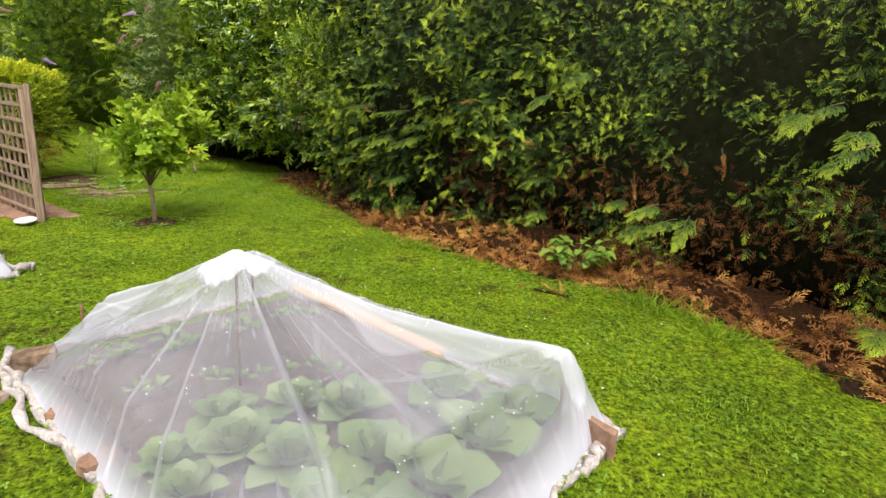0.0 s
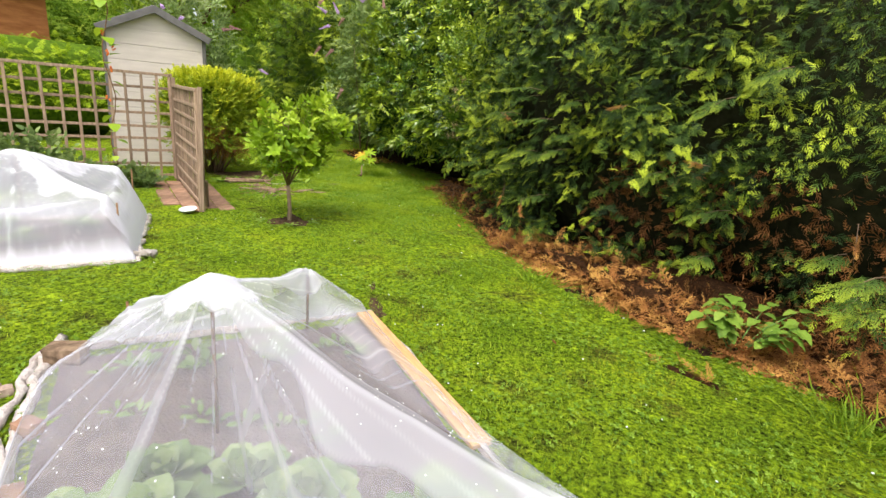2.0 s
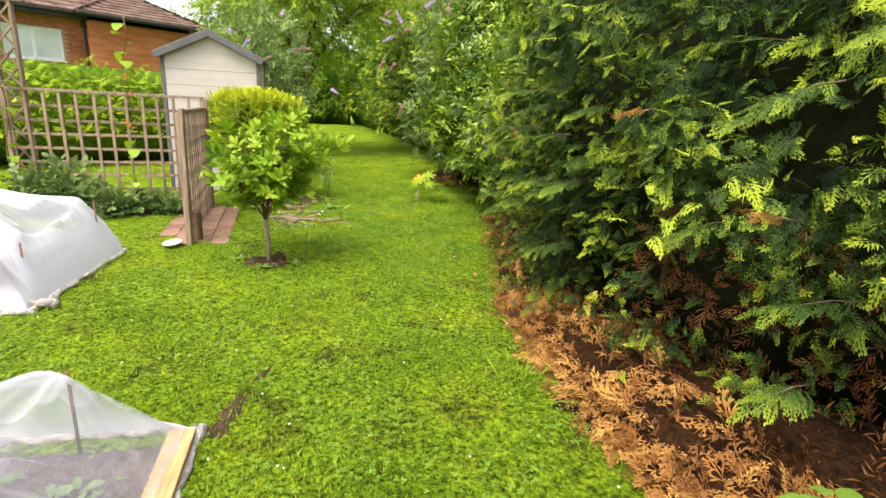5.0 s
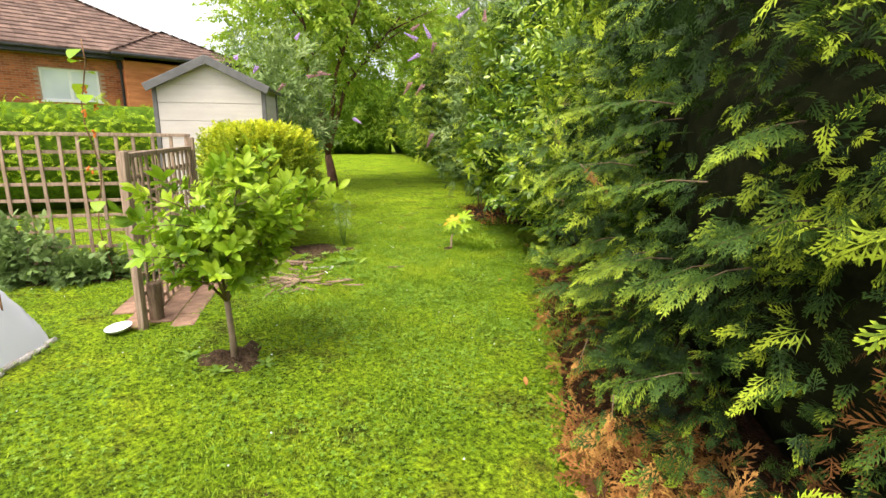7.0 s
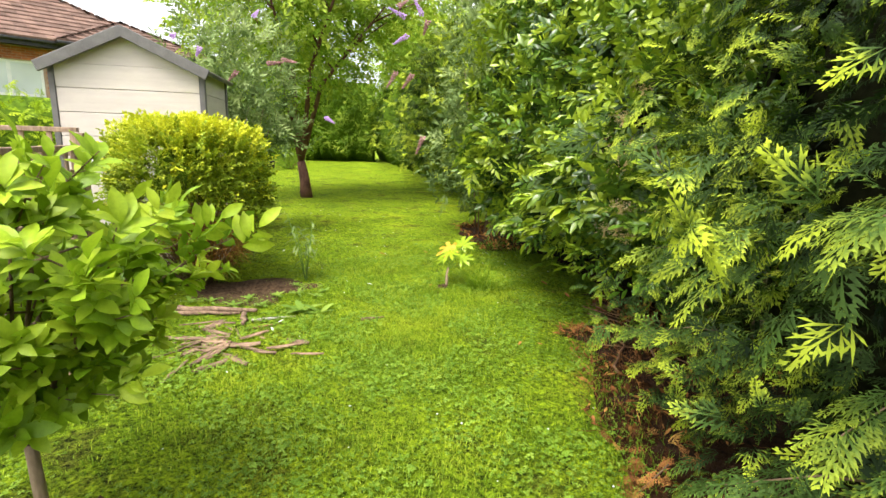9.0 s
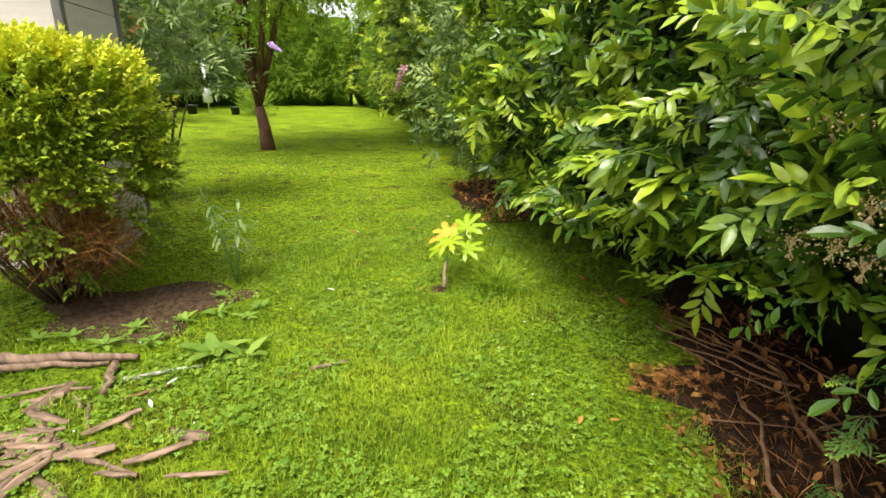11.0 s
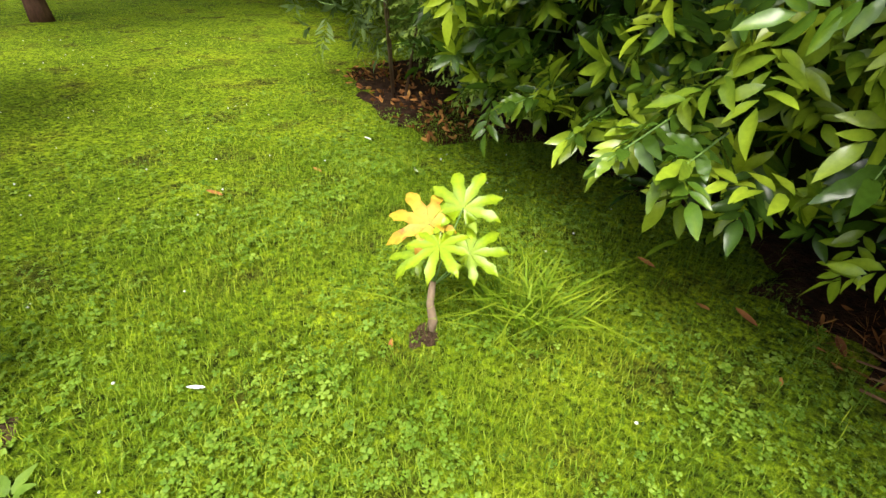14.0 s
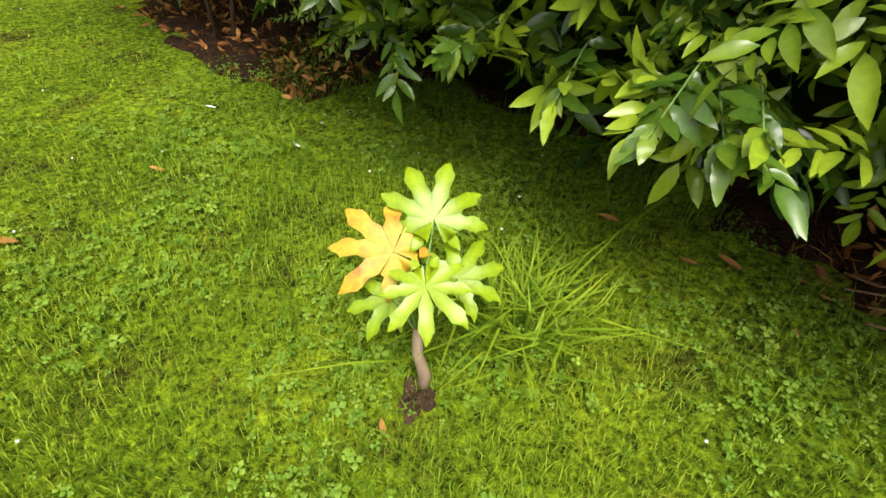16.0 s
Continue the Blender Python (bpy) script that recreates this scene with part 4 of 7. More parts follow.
    roof = big("roof", V, F, M_TILE, th, "brown interlocking roof tiles")
    # a lower hipped wing before the main slope
    V, F, n = [], [], 0
    yc, half, xe, rows = 11.7, 2.4, 0.95, 9
    for r in range(rows):
        k0, k1 = half * r / rows, half * (r + 1.1) / rows
        za, zb2 = ze + 0.25 + k0 * 0.5, ze + 0.21 + k1 * 0.5
        for a, b in (((xe - k0, yc - half + k0), (xe - k0, yc + half - k0)), ((-3.2, yc - half + k0), (xe - k0, yc - half + k0)), ((xe - k0, yc + half - k0), (-3.2, yc + half - k0))):
            d = Vector((b[0] - a[0], b[1] - a[1]))
            inw = Vector((-d.y, d.x)).normalized() * (k1 - k0)
            m = max(int(d.length / 0.32), 1)
            for i in range(m):
                p, q = Vector(a) + d * ((i + 0.02) / m), Vector(a) + d * ((i + 0.98) / m)
                V += [(*p, za), (*q, za), (*(q + inw), zb2), (*(p + inw), zb2), (*p, za - 0.05), (*q, za - 0.05)]
                F += [(n, n + 1, n + 2, n + 3), (n + 4, n + 5, n + 1, n)]
                n += 6
    big("wing_roof", V, F, M_TILE, th, "brown tiles of the lower hipped wing")
    part("wing_wall", boxes((0.012, yc - half + 0.5, 0, xe - 0.5, yc + half - 0.5, ze + 0.15)), M_HOUSE, th)
    part("wing_gutter", boxes((xe - 0.02, yc - half, ze + 0.08, xe + 0.09, yc + half, ze + 0.19), bevel=0.03), M_BLACK, th, "black gutter")
    V = [(0.54, y0 - 0.4, ze + 0.19), (0.54, y1 + 0.44, ze + 0.19), (-3.9, y1 - 4.0, ze + 0.19 + 4.44 * pitch), (-3.9, y0 + 4.0, ze + 0.19 + 4.44 * pitch), (-8.4, y0 - 0.4, ze + 0.19), (-8.4, y1 + 0.44, ze + 0.19)]
    big("roof_deck", V, [(0, 1, 2), (0, 2, 3), (1, 5, 2), (5, 4, 3), (5, 3, 2), (4, 0, 3)], M_TILE, th)
    return th


M_HOUSE_ISL = plain_mat("red_house_brick_rows", (0.28, 0.085, 0.035), (0.48, 0.17, 0.075), 1.4, 0.9, 0.2, 0.3, 30, (1, 1, 1), per="island")
house()


# ---- netted vegetable beds ----
def tent(px_, py_, poles, ridges, slope=0.75):
    """Height of a net hung over poles: the highest of the sagging lines between them."""
    h = np.full(np.shape(px_), 0.0)
    P = np.stack([px_, py_], -1)
    for i, j, sag in ridges:
        a, b = np.array(poles[i]), np.array(poles[j])
        ab = b[:2] - a[:2]
        t = np.clip(((P - a[:2]) @ ab) / (ab @ ab), 0, 1)
        dist = np.linalg.norm(P - a[:2] - t[..., None] * ab, axis=-1)
        dist = np.sqrt(dist ** 2 + 0.0009) - 0.03
        top = a[2] + (b[2] - a[2]) * t - sag * 4 * t * (1 - t)
        h = np.maximum(h, top - slope * dist ** 0.85)
    return h


def net_bed(name, label, corners, poles, ridges, seed, slope=0.7, doubled=0.0):
    """Insect mesh draped over short poles on a bed, with folds that run down from the tops."""
    c = [Vector((*p, 0)) for p in corners]
    th = thing(name, label, "garden netting", pose(c[0].x, c[0].y, GZ))
    n = 220 if seed == 5 else 130
    U, W = np.meshgrid(np.linspace(0, 1, n), np.linspace(0, 1, n), indexing="ij")
    C = np.array([[p.x, p.y] for p in c])
    P = (C[0] * ((1 - U) * (1 - W))[..., None] + C[1] * (U * (1 - W))[..., None] + C[2] * (U * W)[..., None] + C[3] * ((1 - U) * W)[..., None])
    h = tent(P[..., 0], P[..., 1], poles, ridges, slope)
    hb = np.copy(h)
    for _ in range(10):
        hb[1:-1, 1:-1] = (hb[1:-1, 1:-1] * 2 + hb[:-2, 1:-1] + hb[2:, 1:-1] + hb[1:-1, :-2] + hb[1:-1, 2:]) / 6
    h = hb
    edge = np.minimum(np.minimum(U, 1 - U), np.minimum(W, 1 - W))
    h = h + 0.03 * np.clip(edge * 8, 0, 1)
    # folds fan out from each pole
    gather = np.zeros_like(h)
    main = max(range(len(poles)), key=lambda k: poles[k][2])
    for i, j, _ in ridges[:3]:    # surplus cloth lies doubled along the main ridges
        a, e = np.array(poles[i][:2]), np.array(poles[j][:2])
        t = np.clip(((P - a) @ (e - a)) / ((e - a) @ (e - a)), 0, 1)
        off = np.linalg.norm(P - a - t[..., None] * (e - a), axis=-1)
        wave = 0.13 + 0.05 * np.sin(t * 9 + i + j) + 0.025 * np.sin(t * 23 + j)
        gather += 0.3 * np.clip((wave - off) / 0.015, 0, 1) + 0.25 * np.exp(-(off / 0.02) ** 2)
    for k, p in enumerate(poles):
        v = P - np.array(p[:2])
        ang = np.arctan2(v[..., 1], v[..., 0])
        d = np.linalg.norm(v, axis=-1)
        ray = np.sin(ang * 17 + 2.1 * k + 2.3 * np.sin(ang * 3 + k)) * 0.6 + 0.4 * np.sin(ang * 37 + 5 * k)
        gather += np.clip(ray - 0.8, 0, 1) * np.exp(-d * 0.7) * (2.6 if k == main else 0.9) * np.clip(d * 5, 0, 1) + 0.3 * np.exp(-(d / 0.12) ** 2)
        if k == main:
            gather += 0.6 * np.clip(np.sin(ang * 61 + 3 * np.sin(ang * 5 + k) + 2 * d) - 0.86, 0, 1) * 3 * np.exp(-d * 1.1)
        h += 0.012 * np.clip(ray, -0.3, 1) * np.exp(-d) * np.clip(d * 6, 0, 1)
        h += 0.008 * np.exp(-d * 1.6) * np.sin(ang * 17 + k + 2 * np.sin(ang * 3)) * np.clip(d * 6, 0, 1)
    h *= np.clip(edge * 14, 0, 1) ** 0.6
    q = np.stack([P[..., 0], P[..., 1], h], -1)
    h = h + 0.008 * lumps(q, 5, seed)
    h = np.maximum(h, 0.012)
    V = np.stack([P[..., 0] - c[0].x, P[..., 1] - c[0].y, h], -1).reshape(-1, 3)
    i = (np.arange(n - 1)[:, None] * n + np.arange(n - 1)[None]).ravel()
    big("net", V, np.stack([i, i + n, i + n + 1, i + 1], 1), M_NET, th, "thin translucent white insect mesh", tint=(0.15 + doubled + gather + 0.25 * np.clip(lumps(q, 3.0, seed + 2), 0, 1) + 0.8 * np.clip(1 - edge * 22, 0, 1)).ravel(), smooth=True)
    g = np.random.default_rng(seed + 50)
    DV, DF = [], []
    for _ in range(160):          # water drops caught on the mesh
        k = g.integers(0, 5)
        a, w = np.clip(g.normal((0.25, 0.75, 0.4, 0.85, 0.5)[k], 0.07), 0.06, 0.94), np.clip(g.normal((0.7, 0.8, 0.85, 0.55, 0.6)[k], 0.07), 0.06, 0.94)
        p = V.reshape(n, n, 3)[int(a * (n - 1)), int(w * (n - 1))] + np.append(g.normal(0, 0.006, 2), 0.003)
        r, k = g.uniform(0.002, 0.0042), len(DV)
        DV += [p + np.array(q) * r for q in ((1, 0, 0), (-1, 0, 0), (0, 1, 0), (0, -1, 0), (0, 0, 1), (0, 0, -1))]
        DF += [(k + x, k + y, k + z) for x in (0, 1) for y in (2, 3) for z in (4, 5)]
    tagged(big("water_drops", DV, DF, M_WHITE, th, "white water drops on the mesh"), kind="stuff")
    for p in poles:
        z = float(tent(np.array([p[0]]), np.array([p[1]]), poles, ridges, slope)[0])
        limbs("support_cane", [([(p[0] - c[0].x, p[1] - c[0].y, -0.04), (p[0] - c[0].x, p[1] - c[0].y, z * 0.5), (p[0] - c[0].x, p[1] - c[0].y, z - 0.02)], [0.008, 0.008, 0.008])], M_TWIG, th, sides=6, wob=0)
    # bunched hem along the edges
    for a, b in ((0, 1), (1, 2), (2, 3), (3, 0)):
        g = np.random.default_rng(seed + a)
        pts, rad = [], []
        m = 26
        for k in range(m + 1):
            p = c[a].lerp(c[b], k / m)
            pts.append((p.x - c[0].x + g.normal(0, 0.016), p.y - c[0].y + g.normal(0, 0.016), 0.014 + g.normal(0, 0.004)))
            rad.append(0.02 + 0.014 * g.random())
        limbs("hem", [(pts, rad)], M_HEM, th, "bunched net edge", sides=8, wob=0.5)
    return th


BED = [(-1.22, 4.02), (-2.45, 2.5), (-0.22, 0.85), (0.95, 2.3)]
net_bed("netted_bed", "white insect mesh tent draped over a vegetable bed", BED,
        [(-1.07, 2.46, 0.8), (-1.42, 3.55, 0.46), (-2.22, 2.85, 0.28), (0.66, 2.25, 0.48), (-0.25, 1.15, 0.42)],
        [(0, 1, 0.06), (0, 2, 0.06), (0, 3, 0.08), (0, 4, 0.05), (1, 3, 0.1), (1, 2, 0.05), (2, 4, 0.12), (3, 4, 0.06)], 5)
BED2 = [(-3.45, 3.78), (-4.75, 4.86), (-6.6, 2.4), (-5.3, 1.3)]
net_bed("netted_bed", "second white insect mesh tent over a vegetable bed", BED2,
        [(-4.6, 4.6, 0.62), (-3.75, 3.85, 0.5), (-4.9, 3.7, 0.82), (-5.5, 1.7, 0.5), (-6.3, 2.5, 0.5)],
        [(0, 1, 0.03), (0, 2, 0.05), (1, 2, 0.05), (2, 3, 0.1), (2, 4, 0.1), (0, 4, 0.1), (1, 3, 0.1), (3, 4, 0.04)], 9, doubled=0.2)


def in_poly(P, poly):
    x, y = P[:, 0], P[:, 1]
    inside = np.zeros(len(P), bool)
    q = np.array(poly)
    for i in range(len(q)):
        (x1, y1), (x2, y2) = q[i], q[i - 1]
        hit = ((y1 > y) != (y2 > y)) & (x < (x2 - x1) * (y - y1) / (y2 - y1 + 1e-12) + x1)
        inside ^= hit
    return inside


# ---- bare soil ----
SOILS = [("soil_ring", "dark bare soil round the young tree", (*YOUNG_AT, 0.27, 0.22, 0.3)),
         ("planting_soil", "bare brown earth under the golden privet", (-6.2, 7.9, 0.75, 0.5, 1.0)),
         ("bare_earth", "dry brown earth and litter under the laurel", (-2.35, 9.75, 1.1, 0.75, -0.9)),
         ("planting_soil", "dark soil of the bed before the trellis", (-6.72, 5.3, 0.95, 0.24, 1.05)),
         ("planting_soil", "small ring of bare soil and twigs round the fatsia", (-4.91, 9.56, 0.06, 0.08, 0.0)),
         ("bare_earth", "shaded earth with leaf litter under the shrubs", (-6.7, 12.45, 0.75, 0.5, 2.3))]
M_LITTER = plain_mat("brown_litter", (0.012, 0.007, 0.004), (0.06, 0.03, 0.016), 16, 0.95, 0.1, 1.0, 50, dist=0.03)
for nm, lb, o in SOILS:
    soil_patch(nm, lb, o, material=M_LITTER if nm == "bare_earth" else M_SOIL)


def hedge_foot():
    """Dark litter under the hedges, from the lawn's edge inwards."""
    n = 240
    s = np.linspace(0.0, 18.5, n)
    p, o = EDGE.at(s), EDGE.side(s)
    g = np.random.default_rng(3)
    wob = 0.1 * np.sin(s * 5) + 0.08 * np.sin(s * 11 + 1) + 0.05 * np.sin(s * 23) + g.normal(0, 0.035, n)
    rows = []
    for k, (a, z) in enumerate(((-0.04, -0.03), (0.05, 0.022), (0.35, 0.03), (0.8, 0.03), (2.2, 0.04), (2.6, -0.05))):
        rows.append(np.concatenate([p + o * (a + wob * (a < 0.5))[:, None], (GZ + z + g.normal(0, 0.008, n))[:, None]], 1))
    F = [(i * n + k, i * n + k + 1, (i + 1) * n + k + 1, (i + 1) * n + k) for i in range(5) for k in range(n - 1)]
    tagged(big("hedge_foot_soil", np.concatenate(rows), F, M_LITTER, smooth=True), "dark brown soil and litter at the hedge foot", "soil", kind="structure")


hedge_foot()


def bed_soil(corners, label):
    c = np.array(corners)
    mid = c.mean(0)
    n = 30
    U, W = np.meshgrid(np.linspace(0, 1, n), np.linspace(0, 1, n), indexing="ij")
    c = mid + (c - mid) * 0.96
    P = c[0] * ((1 - U) * (1 - W))[..., None] + c[1] * (U * (1 - W))[..., None] + c[2] * (U * W)[..., None] + c[3] * ((1 - U) * W)[..., None]
    g = np.random.default_rng(4)
    h = GZ + 0.012 + 0.012 * g.random((n, n))
    h[0], h[-1], h[:, 0], h[:, -1] = GZ - 0.03, GZ - 0.03, GZ - 0.03, GZ - 0.03
    i = (np.arange(n - 1)[:, None] * n + np.arange(n - 1)[None]).ravel()
    tagged(big("bed_soil", np.concatenate([P, h[..., None]], -1).reshape(-1, 3), np.stack([i, i + n, i + n + 1, i + 1], 1), M_BEDSOIL, smooth=True), label, "soil", kind="structure")


M_BEDSOIL = plain_mat("dry_grey_soil", (0.09, 0.07, 0.065), (0.19, 0.15, 0.14), 18, 0.95, 0.1, 1.0, 60, dist=0.02)
bed_soil(BED, "grey-brown crumbly soil of the netted bed")
bed_soil(BED2, "grey-brown soil of the second netted bed")

# the cut edge of an old bed: a shallow dark trench in the lawn
TRENCH = Line([(-1.12, 4.02), (-1.35, 4.3), (-1.62, 4.72), (-1.78, 4.98), (-1.95, 5.3)])


def trench():
    V, F = [], []
    n = 24
    g = np.random.default_rng(8)
    for i in range(n):
        s = TRENCH.len * i / (n - 1)
        p, o = TRENCH.at(np.array([s]))[0], TRENCH.side(np.array([s]))[0]
        w = 0.085 * (1 - 0.7 * i / n) * (0.4 + 0.9 * g.random())
        for k, z in ((-1, -0.02), (-0.5, 0.006), (0.5, 0.006), (1, -0.02)):
            V.append((*(p + o * w * k), GZ + z))
    for i in range(n - 1):
        for k in range(3):
            F.append((i * 4 + k, i * 4 + k + 1, i * 4 + k + 5, i * 4 + k + 4))
    tagged(big("lawn_edge", V, F, M_SOIL, smooth=True), "narrow dark soil cut along the lawn's edge", "soil", kind="structure")


trench()

# ---- things at the netted beds ----


def stone(name, label, at, size, turn, material, seed, category="stone"):
    """A broken, worn block."""
    bm = bmesh.new()
    bmesh.ops.create_cube(bm, size=1.0)
    bmesh.ops.subdivide_edges(bm, edges=bm.edges, cuts=2, use_grid_fill=True)
    g = np.random.default_rng(seed)
    for v in bm.verts:
        d = v.co.normalized() * 0.62
        v.co = v.co.lerp(d, 0.3) + Vector(g.normal(0, 0.025, 3))
        v.co = Vector((v.co.x * size[0], v.co.y * size[1], max(v.co.z, -0.47) * size[2]))
    ob = part(name, bm, material, None)
    ob.matrix_basis = pose(*at, 0, 0, turn)
    return tagged(ob, label, category)


stone("wood_block", "weathered wooden block weighing down the net", (-2.25, 2.5, GZ + 0.06), (0.2, 0.13, 0.1), 35, M_BARK, 1, "block")
stone("brick_piece", "broken red-brown brick on the net's edge", (-1.76, 2.05, GZ + 0.04), (0.11, 0.08, 0.07), 10, M_BRICK, 2, "brick")
stone("brick_piece", "dark broken brick holding the net down", (-1.38, 1.76, GZ + 0.045), (0.14, 0.1, 0.08), 60, M_BRICK, 3, "brick")
stone("pebble", "pale pinkish pebble lying on the lawn", (-2.24, 2.14, GZ + 0.03), (0.075, 0.05, 0.05), 20, M_STONE, 4)
stone("pebble", "pale rounded pebble lying on the lawn", (-2.16, 2.16, GZ + 0.03), (0.065, 0.05, 0.05), 70, M_STONE, 5)
stone("brick_piece", "red brick standing at the net's corner", (0.84, 2.16, GZ + 0.08), (0.06, 0.2, 0.16), 38, M_BRICK, 6, "brick")


def plank():
    a, b = Vector((-1.2, 3.92, 0)), Vector((0.06, 3.0, 0))
    ang = math.degrees(math.atan2(b.y - a.y, b.x - a.x))
    ob = part("plank", boxes((0, -0.06, 0, (b - a).length, 0.06, 0.028), bevel=0.004), M_PLANK)
    ob.matrix_basis = pose(a.x, a.y, GZ + 0.045, 0, 1.0, ang)
    tagged(ob, "tan wooden plank with a dark knot holding the net", "plank")


plank()


def hem_bundle(name, label, pts, r, seed):
    g = np.random.default_rng(seed)
    P, R = [], []
    ln = Line([p[:2] for p in pts])
    for k in range(19):
        s = ln.len * k / 18
        q = ln.at(np.array([s]))[0]
        z = np.interp(s, ln.s, [p[2] for p in pts])
        P.append((q[0] + g.normal(0, r * 0.3), q[1] + g.normal(0, r * 0.3), GZ + z + g.normal(0, r * 0.15)))
        R.append(r * (0.6 + 0.7 * g.random()))
    ob = limbs(name, [(P, R)], M_HEM, None, sides=10, wob=0.55)
    return tagged(ob, label, "netting")


hem_bundle("rolled_net_edge", "rolled surplus of white mesh lying on the grass", [(-2.5, 2.62, 0.03), (-2.38, 2.42, 0.03), (-2.1, 2.2, 0.03), (-1.85, 1.95, 0.03), (-1.55, 1.86, 0.03), (-1.35, 1.68, 0.03)], 0.024, 1)
hem_bundle("rolled_net_edge", "crumpled off-white mesh bunched beside a brick", [(0.72, 1.95, 0.03), (0.86, 2.12, 0.05), (0.98, 2.26, 0.04), (0.92, 2.36, 0.03)], 0.034, 2)
hem_bundle("rolled_net_edge", "white mesh bunched at the second bed's corner", [(-3.75, 3.6, 0.04), (-3.55, 3.75, 0.07), (-3.45, 3.95, 0.05)], 0.032, 4)


def cabbage(name, label, at, r, n, seed, layers=3, leaf_w=0.8):
    """A rosette of broad rounded leaves, each one a part."""
    g = random.Random(seed)
    th = thing(name, label, "vegetable", pose(*at))
    for k in range(n):
        f = k / n
        ln = r * (1.0 - 0.5 * f)
        lf = fine_leaf(ln, ln * leaf_w, 0.25, 0.35 * (1 - f) - 0.25 * f, 7, 0.09, 0.58)
        m = pose(0, 0, 0.03, 0, 0, 137.5 * k + g.uniform(-15, 15)) @ pose(0, 0.02, 0, 20 + 58 * f + g.uniform(-8, 8), g.uniform(-12, 12), 0)
        V = lf[0] @ np.array(m)[:3, :3].T + np.array(m)[:3, 3]
        big("leaf", V, lf[1], M_VEG, th, tint=np.full(len(V), g.uniform(0.3, 0.8)) + 0.2 * (lf[2] - 0.5), smooth=True)
    return th


rv = random.Random(5)
GB = GZ + 0.015
for x, y, r, n in ((-0.85, 1.9, 0.23, 24), (-0.58, 1.85, 0.22, 22), (-1.0, 2.12, 0.19, 20), (-0.42, 2.3, 0.22, 20), (-0.7, 2.28, 0.19, 20), (-1.1, 1.8, 0.16, 14), (-0.95, 1.62, 0.17, 16)):
    cabbage("lettuce", "pale green leafy lettuce under the net", (x, y, GB), r, n, rv.randrange(999))
for x, y, r in ((0.25, 2.05, 0.34), (0.02, 1.75, 0.34), (0.45, 2.3, 0.28), (-0.15, 1.38, 0.32), (0.08, 2.45, 0.28), (-0.22, 1.9, 0.28), (-0.3, 1.15, 0.24), (-0.35, 1.55, 0.26)):
    cabbage("cabbage_plant", "broad grey-green cabbage plant under the net", (x, y, GB), r, 8, rv.randrange(999), leaf_w=0.95)
for i in range(13):
    x, y = -1.95 + 0.085 * i + rv.uniform(-0.05, 0.05), 2.55 + 0.08 * i + rv.uniform(-0.12, 0.12)
    cabbage("seedling", "small green seedling in a row", (x, y, GB), rv.uniform(0.06, 0.13), 6, rv.randrange(999), leaf_w=0.6)
for i in range(9):
    cabbage("seedling", "small green seedling in a row", (-1.55 + 0.12 * i + rv.uniform(-0.04, 0.04), 2.35 + 0.05 * i + rv.uniform(-0.1, 0.1), GB), rv.uniform(0.05, 0.09), 5, rv.randrange(999), leaf_w=0.5)
for i in range(14):
    u, w = rv.uniform(0.1, 0.9), rv.uniform(0.12, 0.9)
    c = np.array(BED2)
    q = c[0] * (1 - u) * (1 - w) + c[1] * u * (1 - w) + c[2] * u * w + c[3] * (1 - u) * w
    cabbage("leafy_vegetable", "green leafy vegetable under the second net", (*q, GB), rv.uniform(0.14, 0.24), 8, rv.randrange(999))

# ---- paving, dish, posts and climbers at the trellis ----
pave = thing("paving", "worn red-brown paving slabs under the trellis screen", "paving", pose(-4.62, 5.5, GZ, 0, 0, math.degrees(math.atan2(1.06, -1.68))), kind="structure")
bm = boxes((0.004, 0.004, -0.03, 0.296, 0.196, 0.016), bevel=0.006)
me = bpy.data.meshes.new("slab")
bm.to_mesh(me)
bm.free()
me.materials.append(M_BRICK)
for i in range(7):
    for k in range(4):
        if k in (0, 3) and i == 0 and k == 3:
            continue
        o = new("slab", me)
        o.parent = pave
        o.location = (-0.06 + 0.3 * i + 0.12 * (k % 2), -0.42 + 0.2 * k + 0.02, rv.uniform(-0.004, 0.004))
        o.rotation_euler = (rv.uniform(-0.015, 0.015), rv.uniform(-0.015, 0.015), rv.uniform(-0.03, 0.03))


def lathe(name, profile, material, label, category, m, seg=24):
    bm = bmesh.new()
    rings = [[bm.verts.new((r * math.cos(2 * math.pi * k / seg), r * math.sin(2 * math.pi * k / seg), z)) for k in range(seg)] for r, z in profile]
    for a, b in zip(rings, rings[1:]):
        for k in range(seg):
            bm.faces.new((a[k], a[(k + 1) % seg], b[(k + 1) % seg], b[k]))
    bm.faces.new(rings[0][::-1])
    bm.faces.new(rings[-1])
    ob = part(name, bm, material, None, smooth=True)
    ob.matrix_basis = m
    return tagged(ob, label, category)


lathe("dish", [(0.06, 0), (0.075, 0.004), (0.1, 0.035), (0.105, 0.035), (0.09, 0.022), (0.05, 0.012)], M_DISH, "pale grey shallow dish lying on the grass", "dish", pose(-4.62, 5.3, GZ + 0.022, 8, 0, 0))
o = part("stake", boxes((-0.025, -0.025, -0.05, 0.025, 0.025, 1.5), bevel=0.004), M_WOOD)
o.matrix_basis = pose(-4.57, 5.47, GZ, 0, 1, 30)
tagged(o, "pale square wooden stake at the screen's end", "stake")
o = part("post_stub", boxes((-0.05, -0.045, -0.02, 0.05, 0.045, 0.34), bevel=0.012), M_BARK)
o.matrix_basis = pose(-4.72, 5.62, GZ + 0.016, 0, 0, 30)
tagged(o, "dark weathered stump of a timber post", "post")


